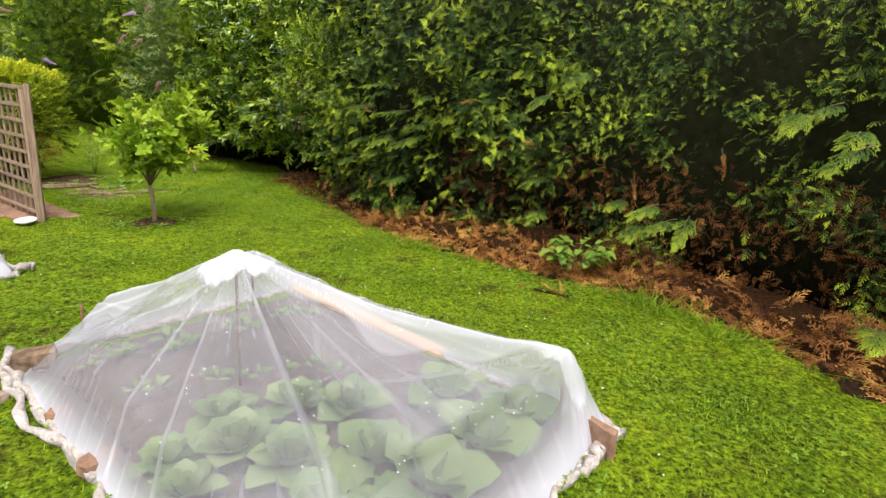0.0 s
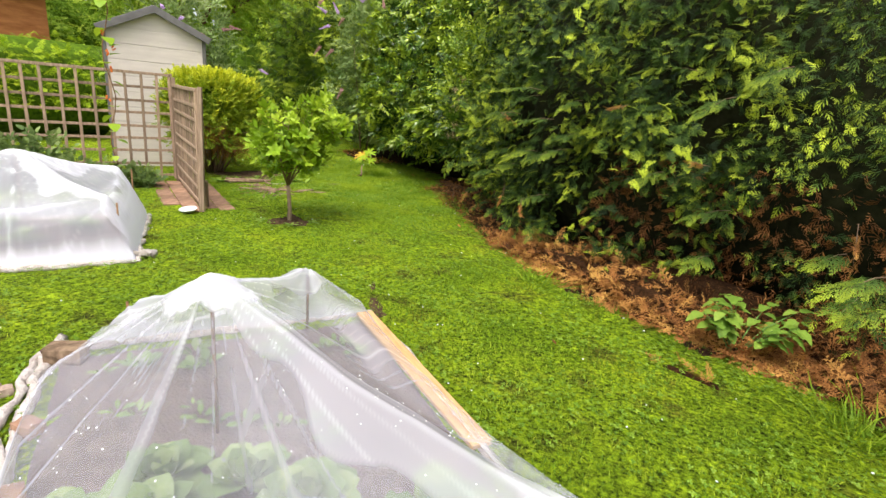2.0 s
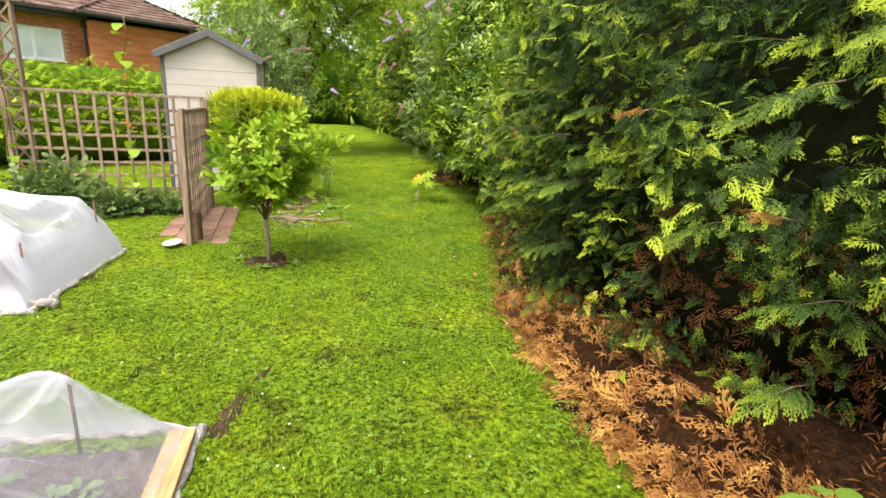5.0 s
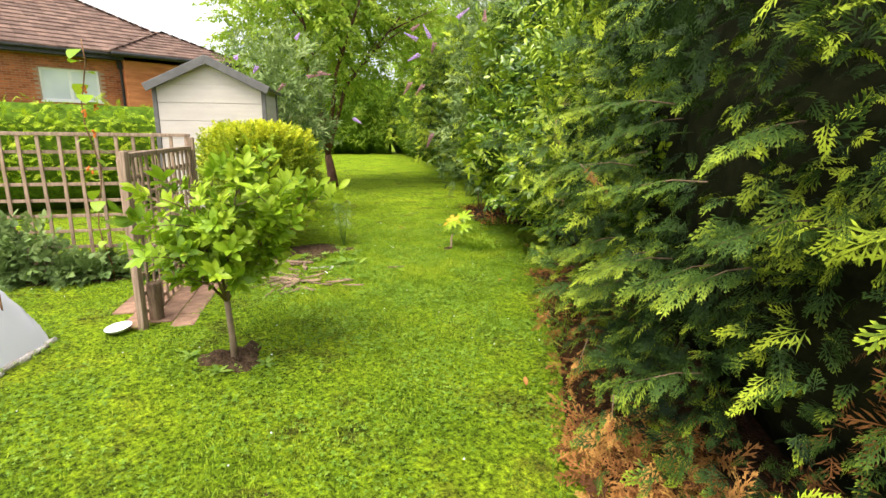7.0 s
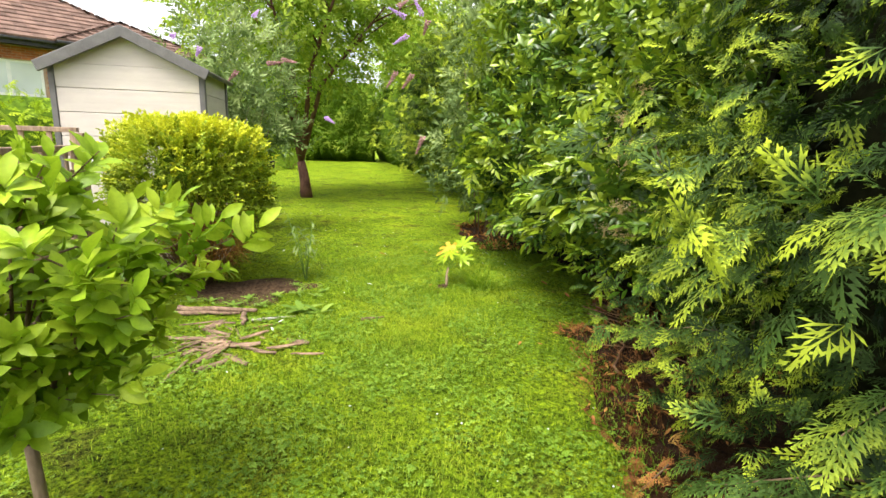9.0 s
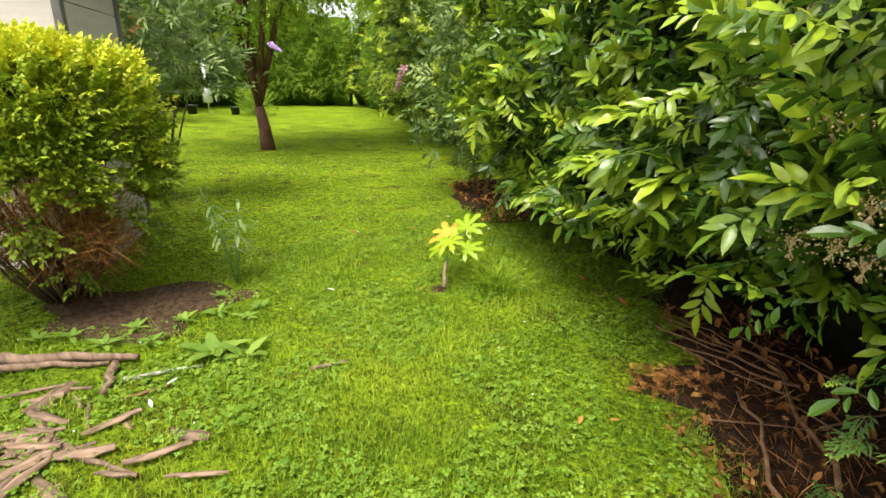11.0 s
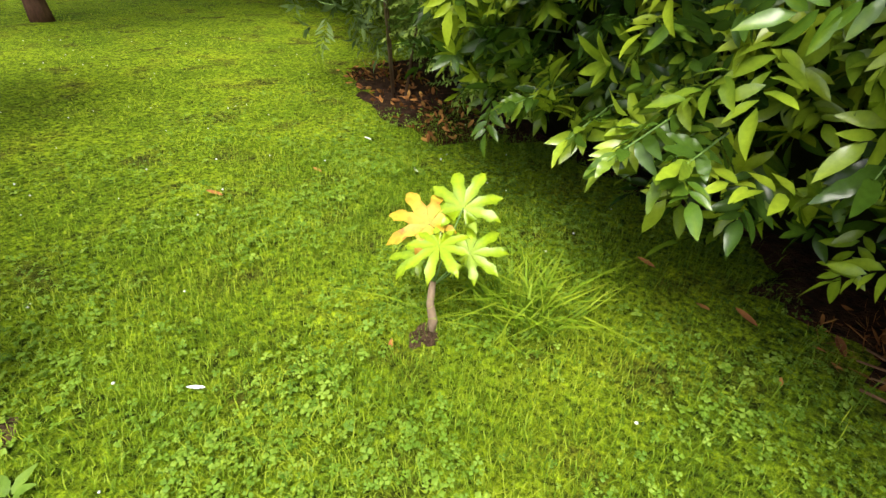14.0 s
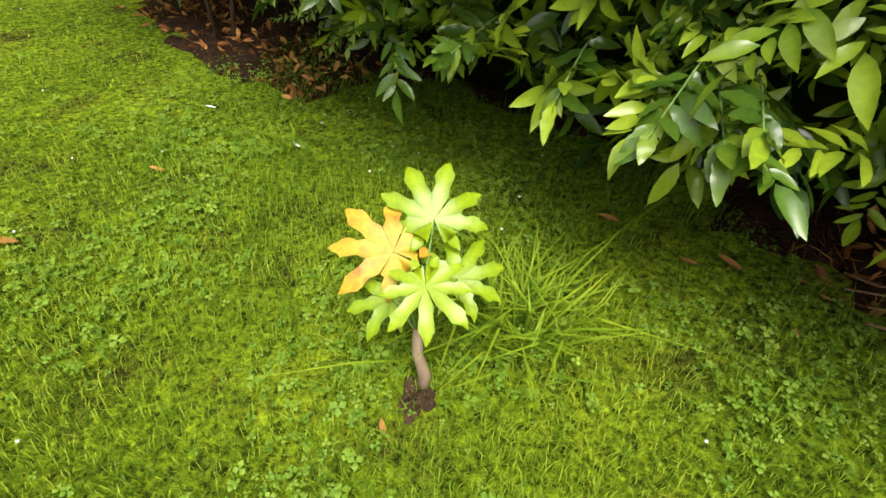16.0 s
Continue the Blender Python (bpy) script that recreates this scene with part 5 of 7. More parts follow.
def lattice_tower(at, height):
    """Tall slatted wooden post carrying a climber."""
    th = thing("lattice_post", "tall weathered lattice post with a climbing plant", "post", pose(*at, 0, 0, 32))
    for x in (-0.16, 0.16):
        part("upright", boxes((x - 0.025, -0.025, -0.05, x + 0.025, 0.025, height), bevel=0.004), M_WOOD, th)
    n = 11
    for i in range(n):
        z = 0.15 + (height - 0.3) * i / n
        for s in (-1, 1):
            bm = boxes((-0.2, -0.008, -0.014, 0.2, 0.008, 0.014), bevel=0.002)
            bmesh.ops.transform(bm, matrix=pose(0, 0.034 * s, z + 0.1, 0, 42 * s, 0), verts=bm.verts)
            part("slat", bm, M_WOOD, th)
    part("cross_bar", boxes((-0.45, -0.03, height - 0.35, 0.35, 0.03, height - 0.28), bevel=0.004), M_WOOD, th)
    return th


lattice_tower((-7.72, 4.72, GZ), 3.0)
HEART = leaf(0.13, 0.13, 0.15, 0.25, (1.0, 0.9, 0.5))


def climber(base, height, n, seed, label, flowers=3):
    g = random.Random(seed)
    th = thing("climbing_bean", label, "climbing plant", pose(*base))
    pts = [(0.04 * math.sin(i * 1.3), 0.04 * math.cos(i * 1.1), height * i / 12) for i in range(13)]
    limbs("vine", [(pts, [0.007] * 13)], M_TWIG, th, sides=6)
    for i in range(n):
        z = height * (0.12 + 0.86 * (i + 0.5) / n)
        w = g.uniform(0, 360)
        m = pose(0, 0, z, 0, 0, w) @ pose(0, 0.03, 0, g.uniform(-35, 25), 0, 0) @ Matrix.Scale(g.uniform(0.7, 1.3), 4)
        V = HEART[0] @ np.array(m)[:3, :3].T + np.array(m)[:3, 3]
        big("leaf", V, HEART[1], M_MAGNOLIA, th, tint=np.full(len(V), g.uniform(0.3, 0.8)), smooth=True)
    for i in range(flowers):
        bm = bmesh.new()
        for k in range(5):
            bmesh.ops.create_icosphere(bm, subdivisions=1, radius=0.014, matrix=pose(g.uniform(-0.02, 0.02), g.uniform(-0.02, 0.02), 0.015 * k))
        f = part("flower", bm, M_ORANGE, th, "orange-red bean flower")
        f.location = (g.uniform(-0.08, 0.08), g.uniform(-0.08, 0.08), height * g.uniform(0.45, 1.0))


M_ORANGE = plain_mat("orange_petals", (0.6, 0.1, 0.02), (0.8, 0.25, 0.04), 30, 0.7)
climber((-6.35, 5.62, GZ), 2.55, 20, 3, "runner bean with orange flowers climbing a tall cane", 5)
climber((-7.55, 4.55, GZ), 2.9, 16, 4, "climber twining up the lattice post", 2)
LOBED = leaf(0.09, 0.06, 0.2, 0.3, (0.9, 1.0, 0.6))
LEAFY = [shoot(LOBED, 7, 0.18) for _ in range(4)]
for x, y, r, h, lb in ((-6.85, 4.98, 0.3, 0.62, "bushy green tomato plant before the trellis"), (-7.1, 4.6, 0.26, 0.45, "bushy green potato plant before the trellis"), (-6.5, 5.55, 0.14, 0.2, "low leafy plant in the trellis bed"), (-6.3, 5.95, 0.15, 0.14, "low leafy plant in the trellis bed"), (-6.6, 5.3, 0.14, 0.2, "low leafy plant in the trellis bed")):
    bush("bed_plant", lb, (x, y, GZ), ((0, 0, h * 0.6), (r * 1.1, r * 1.1, h * 0.75)), int(190 * r / 0.3), LEAFY, M_BUDDLEIA, (0.7, 1.1), int(abs(x * 100)), twigs=5, category="plant", tint=(0.4, 0.2))

# ---- dead prunings and plants under the conifer hedge ----


def heap(name, label, line, width, height, count, templates, material, seed, size=(0.5, 1.0), category="prunings", tint=(0.45, 0.25)):
    """Dry sprays lying in a ridge along a line, on the lawn's edge."""
    g = np.random.default_rng(seed)
    ln = Line(line)
    s = g.uniform(0, ln.len, count)
    c = ln.at(s)
    o = ln.side(s)
    u = g.uniform(-1, 1, count)
    hgt = height * (1 - np.abs(u) ** 1.5) * (0.6 + 0.4 * lumps(np.stack([s, s, s], 1), 3.0, seed)) * np.sin(np.pi * np.clip(s / ln.len, 0.08, 0.92))
    p = np.concatenate([c + o * (u * width / 2)[:, None], (hgt * g.uniform(0.1, 1, count) + 0.02)[:, None]], 1)
    base = np.array([*ln.at(np.array([ln.len / 2]))[0], 0])
    th = thing(name, label, category, pose(base[0], base[1], GZ))
    d = g.normal(0, 1, (count, 3)) * np.array([1, 1, 0.7]) + np.array([0, 0, 0.15])
    d[:, :2] -= o * 0.5
    V, F, T = scatter(templates, p - base, d, np.array([0, 0, 1.0]) + g.normal(0, 0.5, (count, 3)), g.uniform(size[0], size[1], count), g.normal(tint[0], tint[1], count))
    V[:, 2] = np.maximum(V[:, 2], 0.004)
    big("dry_sprays", V, F, material, th, tint=T)
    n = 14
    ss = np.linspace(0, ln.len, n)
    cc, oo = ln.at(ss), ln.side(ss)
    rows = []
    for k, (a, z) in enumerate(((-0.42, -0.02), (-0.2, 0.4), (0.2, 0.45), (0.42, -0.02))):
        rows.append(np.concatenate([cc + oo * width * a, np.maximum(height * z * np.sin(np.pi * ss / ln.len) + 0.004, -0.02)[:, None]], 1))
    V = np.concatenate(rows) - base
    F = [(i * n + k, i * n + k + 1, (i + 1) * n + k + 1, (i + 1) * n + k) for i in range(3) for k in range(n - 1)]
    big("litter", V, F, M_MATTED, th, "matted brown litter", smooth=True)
    return th


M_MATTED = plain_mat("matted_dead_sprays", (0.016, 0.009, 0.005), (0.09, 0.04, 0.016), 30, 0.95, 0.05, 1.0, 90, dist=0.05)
DRY = [shoot(small_leaf(0.055, 0.009), 11, 0.16) for _ in range(4)]
DRYFR = [frond(random, random.uniform(0.18, 0.26), 4, 1, 0.0065) for _ in range(6)]
heap("dead_prunings", "heap of orange-brown dead cypress prunings under the hedge", [(1.75, 5.0), (0.95, 5.45), (0.25, 5.92), (-0.4, 6.42), (-0.95, 7.0)], 0.75, 0.5, 1900, DRYFR, M_DEAD, 3, (0.45, 1.05), tint=(0.55, 0.3))
heap("dead_prunings", "rusty dead cypress branches under the dark hedge", [(3.5, 2.3), (3.2, 3.3), (2.95, 4.1), (2.3, 4.75), (1.7, 5.15)], 0.85, 0.5, 1900, DRYFR, M_DEAD, 4, (0.4, 0.95), tint=(0.34, 0.28))
heap("dead_spray", "yellow and tan dry cypress sprays along the heap's front", [(1.55, 4.9), (0.75, 5.4), (0.1, 5.82), (-0.6, 6.42)], 0.4, 0.24, 420, DRYFR, M_DEAD, 33, (0.4, 0.8), tint=(0.78, 0.22))
heap("dead_prunings", "dark brown twiggy prunings deep under the hedge", [(2.6, 5.0), (1.6, 5.65), (0.6, 6.15), (-0.3, 6.7)], 0.7, 0.6, 1500, DRY, M_DEAD, 35, (0.7, 1.5), tint=(0.16, 0.2))
heap("dead_prunings", "scattered brown cypress prunings at the hedge foot", [(-0.95, 6.75), (-1.5, 7.5), (-2.1, 8.3)], 0.5, 0.12, 200, FRONDS, M_DEAD, 5, (0.3, 0.6))
heap("dead_spray", "rusty brown dry spray lying on the grass", [(-3.3, 9.35), (-2.95, 9.55)], 0.24, 0.1, 160, FRONDS, M_DEAD, 6, (0.2, 0.4))
heap("dead_spray", "orange dry cypress sprig on the lawn", [(0.85, 4.48), (1.2, 4.35)], 0.1, 0.03, 9, FRONDS, M_DEAD, 7, (0.5, 0.8), tint=(0.75, 0.1))
heap("leaf_litter", "brown fallen leaves under the far shrubs", [(-5.6, 11.7), (-6.6, 12.5), (-7.6, 13.3)], 0.8, 0.03, 320, [leaf(0.08, 0.035, 0.4, -0.2)], M_DEAD, 8, (0.7, 1.1), "leaf litter")
heap("leaf_litter", "brown dead twigs and leaves at the laurel foot", [(-1.9, 8.3), (-2.3, 8.75), (-2.7, 9.4)], 0.9, 0.04, 700, [leaf(0.07, 0.03, 0.4, -0.2), rosette(small_leaf(0.16, 0.004), 3, 80), rosette(small_leaf(0.2, 0.005), 2, 80)], M_DEAD, 19, (0.5, 1.1), "leaf litter", tint=(0.2, 0.25))
heap("leaf_litter", "brown dead leaves under the laurel", [(-2.0, 9.2), (-2.5, 9.9), (-3.2, 10.7)], 1.1, 0.04, 800, [leaf(0.09, 0.04, 0.4, -0.2), rosette(small_leaf(0.16, 0.005), 3, 80), rosette(small_leaf(0.12, 0.004), 4, 80)], M_DEAD, 9, (0.6, 1.1), "leaf litter", tint=(0.3, 0.2))


def dead_twig(at, d, ln, seed):
    """A dead brown spray caught in the living hedge."""
    g = np.random.default_rng(seed)
    th = thing("dead_hedge_spray", "orange-brown dead spray hanging in the hedge", "dead branch", pose(*at), group="dead sprays in the hedge")
    k = 7
    dd = np.tile(np.array(d, float), (k, 1)) + g.normal(0, 0.25, (k, 3))
    p = np.outer(np.linspace(0, 1, k), np.array(d) / np.linalg.norm(d) * ln)
    V, F, T = scatter(FRONDS, p, dd, g.normal(0, 1, (k, 3)), np.full(k, 0.32), g.normal(0.6, 0.15, k))
    big("spray", V, F, M_DEAD, th, tint=T)
    e = np.array(d) / np.linalg.norm(d) * ln
    limbs("twig", [([tuple(-e * 0.3), (0, 0, 0), tuple(e)], [0.003, 0.0025, 0.0015])], M_BARK, th, sides=5)


for i, (at, d, ln) in enumerate((((-0.98, 6.42, 0.62), (-0.2, -0.2, -1), 0.14), ((-0.7, 6.15, 0.55), (0.1, -0.2, -1), 0.14), ((-1.15, 6.6, 1.42), (0.7, -0.5, -0.3), 0.2), ((1.75, 4.75, 0.95), (0.1, -0.2, -1), 0.2), ((0.2, 5.7, 1.6), (-0.5, -0.5, -0.2), 0.14), ((2.3, 4.35, 1.3), (0.2, -0.3, -1), 0.15), ((0.9, 5.45, 1.2), (-0.6, -0.4, 0.1), 0.12), ((-1.75, 7.35, 0.35), (-0.4, -0.3, -0.7), 0.12))):
    dead_twig(at, d, ln, 40 + i)


def leafy_plant(name, label, base, stems, seed, lf, material, height, spread, pairs=4):
    """A soft plant of several stems, its leaves in pairs, each one a part."""
    g = random.Random(seed)
    th = thing(name, label, "plant", pose(*base))
    for s in range(stems):
        w = 360 * s / stems + g.uniform(-25, 25)
        top = Vector((math.cos(radians(w)) * spread * g.uniform(0.3, 1), math.sin(radians(w)) * spread * g.uniform(0.3, 1), height * g.uniform(0.65, 1.05)))
        limbs("stem", [([(0, 0, -0.02), tuple(top * 0.5 + Vector((0, 0, 0.05))), tuple(top)], [0.006, 0.005, 0.003])], M_STEM, th, sides=5)
        for k in range(pairs):
            p = top * (0.45 + 0.55 * (k + 1) / pairs)
            for side in (0, 180):
                m = Matrix.Translation(p) @ pose(0, 0, 0, 0, 0, w + 90 * k + side + g.uniform(-20, 20)) @ pose(0, 0.01, 0, g.uniform(-25, 20), 0, 0) @ Matrix.Scale(g.uniform(0.7, 1.1), 4)
                V = lf[0] @ np.array(m)[:3, :3].T + np.array(m)[:3, 3]
                big("leaf", V, lf[1], material, th, tint=np.full(len(V), g.uniform(0.25, 0.75)) + 0.15 * (lf[2] - 0.5), smooth=True)
    return th


M_STEM = plain_mat("green_stem", (0.1, 0.2, 0.04), (0.2, 0.32, 0.08), 20, 0.6)
M_NETTLE = leaf_mat("soft_broad_leaf", (0.05, 0.12, 0.015), (0.14, 0.26, 0.03), (0.3, 0.42, 0.07), 0.55, 0.3, 0.25)
leafy_plant("broad_leaved_weed", "bushy weed with broad heart-shaped green leaves", (1.32, 4.95, GZ), 11, 6, fine_leaf(0.13, 0.095, 0.2, 0.3, 7, 0.05, 0.34), M_NETTLE, 0.44, 0.42, 4)

# ---- young fatsia on the lawn ----


def palmate(r, lobes, seed, span=290, web=0.36):
    """A hand-shaped leaf: blunt lobes, wider beyond the middle, joined by a web round the stalk."""
    g = random.Random(seed)
    V, F, T = [(0, 0, 0)], [], [0.75]
    da = radians(span / (lobes - 1))

    def at(a, f, side, z):
        return (math.sin(a) * f + math.cos(a) * side, math.cos(a) * f - math.sin(a) * side, z)

    for i in range(lobes):
        a = radians(-span / 2) + da * i + radians(g.uniform(-4, 4))
        ln = r * (1.0 - 0.42 * abs(2 * i / (lobes - 1) - 1) ** 1.6) * g.uniform(0.92, 1.06)
        lift, tip = g.uniform(-0.02, 0.05) * r, g.uniform(0.08, 0.3)
        n = len(V)
        rows = ((web, math.tan(min(da, 1.2) / 2) * web), (0.54, 0.115), (0.68, 0.145), (0.78, 0.14), (0.82, 0.1), (0.91, 0.06))
        for f, w in rows:
            z = lift * f * 2 - tip * ln * max(f - 0.35, 0) ** 2 * 2
            for sd in (-1, 0, 1):
                k = w * ln * (g.uniform(0.9, 1.1) if sd and f > web else 1) if f > web else w * r * 0.98
                V.append(at(a, (f if f > web else web * r / ln) * ln, sd * k, z + (0.022 * r if sd else 0)))
                T.append(0.85 if sd == 0 else 0.38 + 0.25 * f)
        V.append(at(a, ln, 0.02 * ln, -tip * ln * 0.85))
        T.append(1.0)
        F += [(0, n + 1, n), (0, n + 2, n + 1)]
        for k in range(0, 15, 3):
            b = n + k
            F += [(b, b + 1, b + 4), (b, b + 4, b + 3), (b + 1, b + 2, b + 5), (b + 1, b + 5, b + 4)]
        F += [(n + 15, n + 16, n + 18), (n + 16, n + 17, n + 18)]
    return np.array(V, float), np.array(F), np.array(T)


M_FATSIA = leaf_mat("fatsia_leaf", (0.1, 0.2, 0.005), (0.19, 0.33, 0.008), (0.36, 0.5, 0.014), 0.3, 0.4, 0.25)
fy = Mat("yellowing_leaf", 0.45, 0.4)
fc = fy.ramp(fy.noise(14, 4), [(0.3, (0.4, 0.1, 0.012)), (0.4, (0.52, 0.28, 0.02)), (0.58, (0.56, 0.42, 0.035)), (0.72, (0.42, 0.14, 0.02))])
fy.color(fc).leafy(fc, 0.25)


def fatsia():
    base = Vector((-4.9, 9.6, GZ))
    th = thing("fatsia", "young fatsia with lime and yellow-orange lobed leaves", "plant", pose(*base))
    limbs("stem", [([(0, 0, -0.02), (0.01, 0.0, 0.08), (-0.015, 0.02, 0.14), (-0.02, 0.05, 0.22)], [0.017, 0.019, 0.016, 0.012])], M_PALEBARK, th, "tan woody stem", sides=9, wob=0.35)
    rows = (((-5.005, 9.775, 0.29), 0.2, 8, (0.15, -0.6, 1), 60, 310, fy.m, "yellow leaf scorched orange and brown"),
            ((-4.9, 9.86, 0.35), 0.2, 8, (0.05, -0.75, 1), 5, 280, M_FATSIA, ""),
            ((-4.9, 9.65, 0.29), 0.155, 9, (0.0, -0.5, 1), 190, 320, M_FATSIA, ""),
            ((-5.0, 9.68, 0.2), 0.135, 7, (-0.1, -0.5, 1), 120, 290, M_FATSIA, ""),
            ((-4.82, 9.76, 0.22), 0.165, 8, (0.15, -0.55, 1), -60, 290, M_FATSIA, ""),
            ((-4.84, 9.8, 0.14), 0.12, 6, (0.2, 0.1, 1), 20, 290, M_FATSIA, ""))
    for i, (p, r, n, nrm, turn, span, mt, lb) in enumerate(rows):
        q = Vector(p) - base
        zq = Vector(nrm).to_track_quat("Z", "Y").to_matrix().to_4x4()
        m = np.array(Matrix.Translation(q) @ zq @ pose(0, 0, 0, 0, 0, turn))
        v, f, t = palmate(r, n, i, span)
        big("leaf", v @ m[:3, :3].T + m[:3, 3], f, mt, th, lb, tint=t + 0.1 * (i % 3) - 0.1, smooth=True)
        limbs("leaf_stalk", [([(-0.02, 0.05, 0.2), tuple(q * 0.5 + Vector((-0.01, 0.025, 0.11))), tuple(q)], [0.004, 0.0035, 0.003])], M_STEM, th, sides=5)


fatsia()

# ---- twigs, bark, logs, weeds and small litter ----


def stick(name, label, a, b, r, seed, material=None, category="stick", bend=0.05, z=None):
    g = np.random.default_rng(seed)
    a, b = np.array(a, float), np.array(b, float)
    n = 6
    P = [a + (b - a) * i / n for i in range(n + 1)]
    P = [p + np.append(g.normal(0, bend * np.linalg.norm(b - a) * 0.3, 2), 0) * (0 < i < n) for i, p in enumerate(P)]
    mid = (a + b) / 2
    ob = limbs(name, [([tuple(p - mid) for p in P], [r * (1.1 - 0.5 * i / n) for i in range(n + 1)])], material or M_TWIG, None, sides=8, wob=0.3)
    ob.location = tuple(mid)
    return tagged(ob, label, category)


def bark_flake(at, ln, w, turn, seed, tilt=0.0):
    """A curled strip of shed bark."""
    g = np.random.default_rng(seed)
    V, F = [], []
    n = 7
    for i in range(n):
        f = i / (n - 1)
        ww = w * (0.2 + 0.8 * math.sin(math.pi * min(max(f, 0.06), 0.94)) ** 0.6) * g.uniform(0.75, 1.15)
        off = g.normal(0, 0.1) * w
        for k, s in enumerate((-1, -0.5, 0, 0.5, 1)):
            z = 0.22 * w * (1 - s * s) + g.normal(0, 0.02) * w
            V.append((ln * (f - 0.5), off + ww * s * 0.5, z + 0.004))
    m = len(V)
    V += [(x, y, z - 0.006 if abs(z) < 1 else z) for x, y, z in V]
    for i in range(n - 1):
        for k in range(4):
            a = i * 5 + k
            F.append((a, a + 5, a + 6, a + 1))
            F.append((m + a, m + a + 1, m + a + 6, m + a + 5))
    for i in range(n - 1):
        for k in (0, 4):
            a = i * 5 + k
            F.append((a, m + a, m + a + 5, a + 5))
    for k in range(4):
        for i in (0, n - 1):
            a = i * 5 + k
            F.append((a, a + 1, m + a + 1, m + a))
    ob = big("bark_piece", V, F, M_FLAKE, smooth=False)
    ob.matrix_basis = pose(*at, 0, tilt, turn)
    return tagged(ob, "curled strip of shed brown bark", "bark", "bark pieces on the lawn")


M_FLAKE = plain_mat("shed_bark", (0.075, 0.048, 0.032), (0.32, 0.22, 0.155), 5, 0.9, 0.15, 0.6, 50, (1, 5, 1), per="object")
gb = random.Random(12)
for i in range(44):
    r = abs(gb.gauss(0, 0.3))
    w = gb.uniform(0, 6.28)
    x, y = -4.98 + r * math.cos(w) * 1.2, 7.08 + r * math.sin(w) * 0.8
    bark_flake((x, y, GZ + 0.012 + 0.012 * (i % 3)), gb.uniform(0.12, 0.4), gb.choice((0.018, 0.025, 0.03, 0.045, 0.065)), gb.gauss(60, 60), i, gb.uniform(-4, 4))
bark_flake((-4.6, 7.55, GZ + 0.015), 0.2, 0.07, 30, 71)
bark_flake((-5.35, 7.2, GZ + 0.015), 0.26, 0.11, 120, 72)
stick("log", "weathered grey-brown log lying by the bush", (-5.92, 7.12, GZ + 0.05), (-5.42, 7.62, GZ + 0.045), 0.03, 1, M_FLAKE, "log", 0.1)
stick("log", "weathered split branch lying by the bush", (-5.9, 7.06, GZ + 0.03), (-5.5, 7.5, GZ + 0.03), 0.02, 2, M_FLAKE, "log", 0.1)
stick("log", "short grey piece of branch on the grass", (-5.46, 7.52, GZ + 0.03), (-5.2, 7.38, GZ + 0.03), 0.024, 3, M_FLAKE, "log", 0.1)
stick("stick", "pale peeled stick lying on the lawn", (-5.28, 7.5, GZ + 0.02), (-5.12, 7.84, GZ + 0.02), 0.013, 4, M_HEM)
stick("stick", "thin brown stick lying on the lawn", (-5.1, 7.42, GZ + 0.02), (-5.05, 7.66, GZ + 0.02), 0.011, 5)
stick("stick", "grey-brown stick lying on the lawn", (-4.66, 8.22, GZ + 0.022), (-4.58, 8.42, GZ + 0.022), 0.014, 6, M_FLAKE)
stick("stick", "grey-brown stick lying on the lawn", (-4.85, 7.15, GZ + 0.022), (-4.5, 7.3, GZ + 0.022), 0.014, 7, M_FLAKE)
pile = [((-2.4, 9.1), (-2.75, 10.0), 0.013), ((-2.75, 10.0), (-3.4, 10.15), 0.007), ((-2.68, 9.85), (-3.38, 10.05), 0.007), ((-2.62, 9.8), (-3.3, 9.85), 0.007), ((-2.6, 9.7), (-3.2, 9.78), 0.006), ((-2.55, 8.85), (-2.85, 9.5), 0.01), ((-2.2, 9.3), (-2.6, 9.6), 0.006), ((-2.3, 9.9), (-3.1, 10.3), 0.006), ((-2.5, 9.5), (-2.1, 10.1), 0.006), ((-2.9, 9.2), (-2.4, 9.55), 0.005), ((-3.35, 10.25), (-2.7, 9.9), 0.005), ((-3.42, 9.98), (-2.9, 9.86), 0.005)]
for i, (a, b, r) in enumerate(pile):
    stick("dry_branch", "dry brown fallen branch under the laurel", (*a, GZ + 0.05 + 0.008 * (i % 4)), (*b, GZ + 0.06 + 0.012 * (i % 3)), r, 20 + i, category="branch", bend=0.09)


def flat_leaf(name, label, at, ln, w, turn, material, tint, category="fallen leaf"):
    v, f, t = leaf(ln, w, 0.5, -0.25, (0.7, 1.0, 0.7))
    v = v.copy()
    v[:, 2] -= v[:, 2].min()
    ob = big(name, v, f, material, tint=np.full(len(v), tint) + 0.2 * (t - 0.5), smooth=True)
    ob.matrix_basis = pose(*at, 0, 0, turn)
    return tagged(ob, label, category)


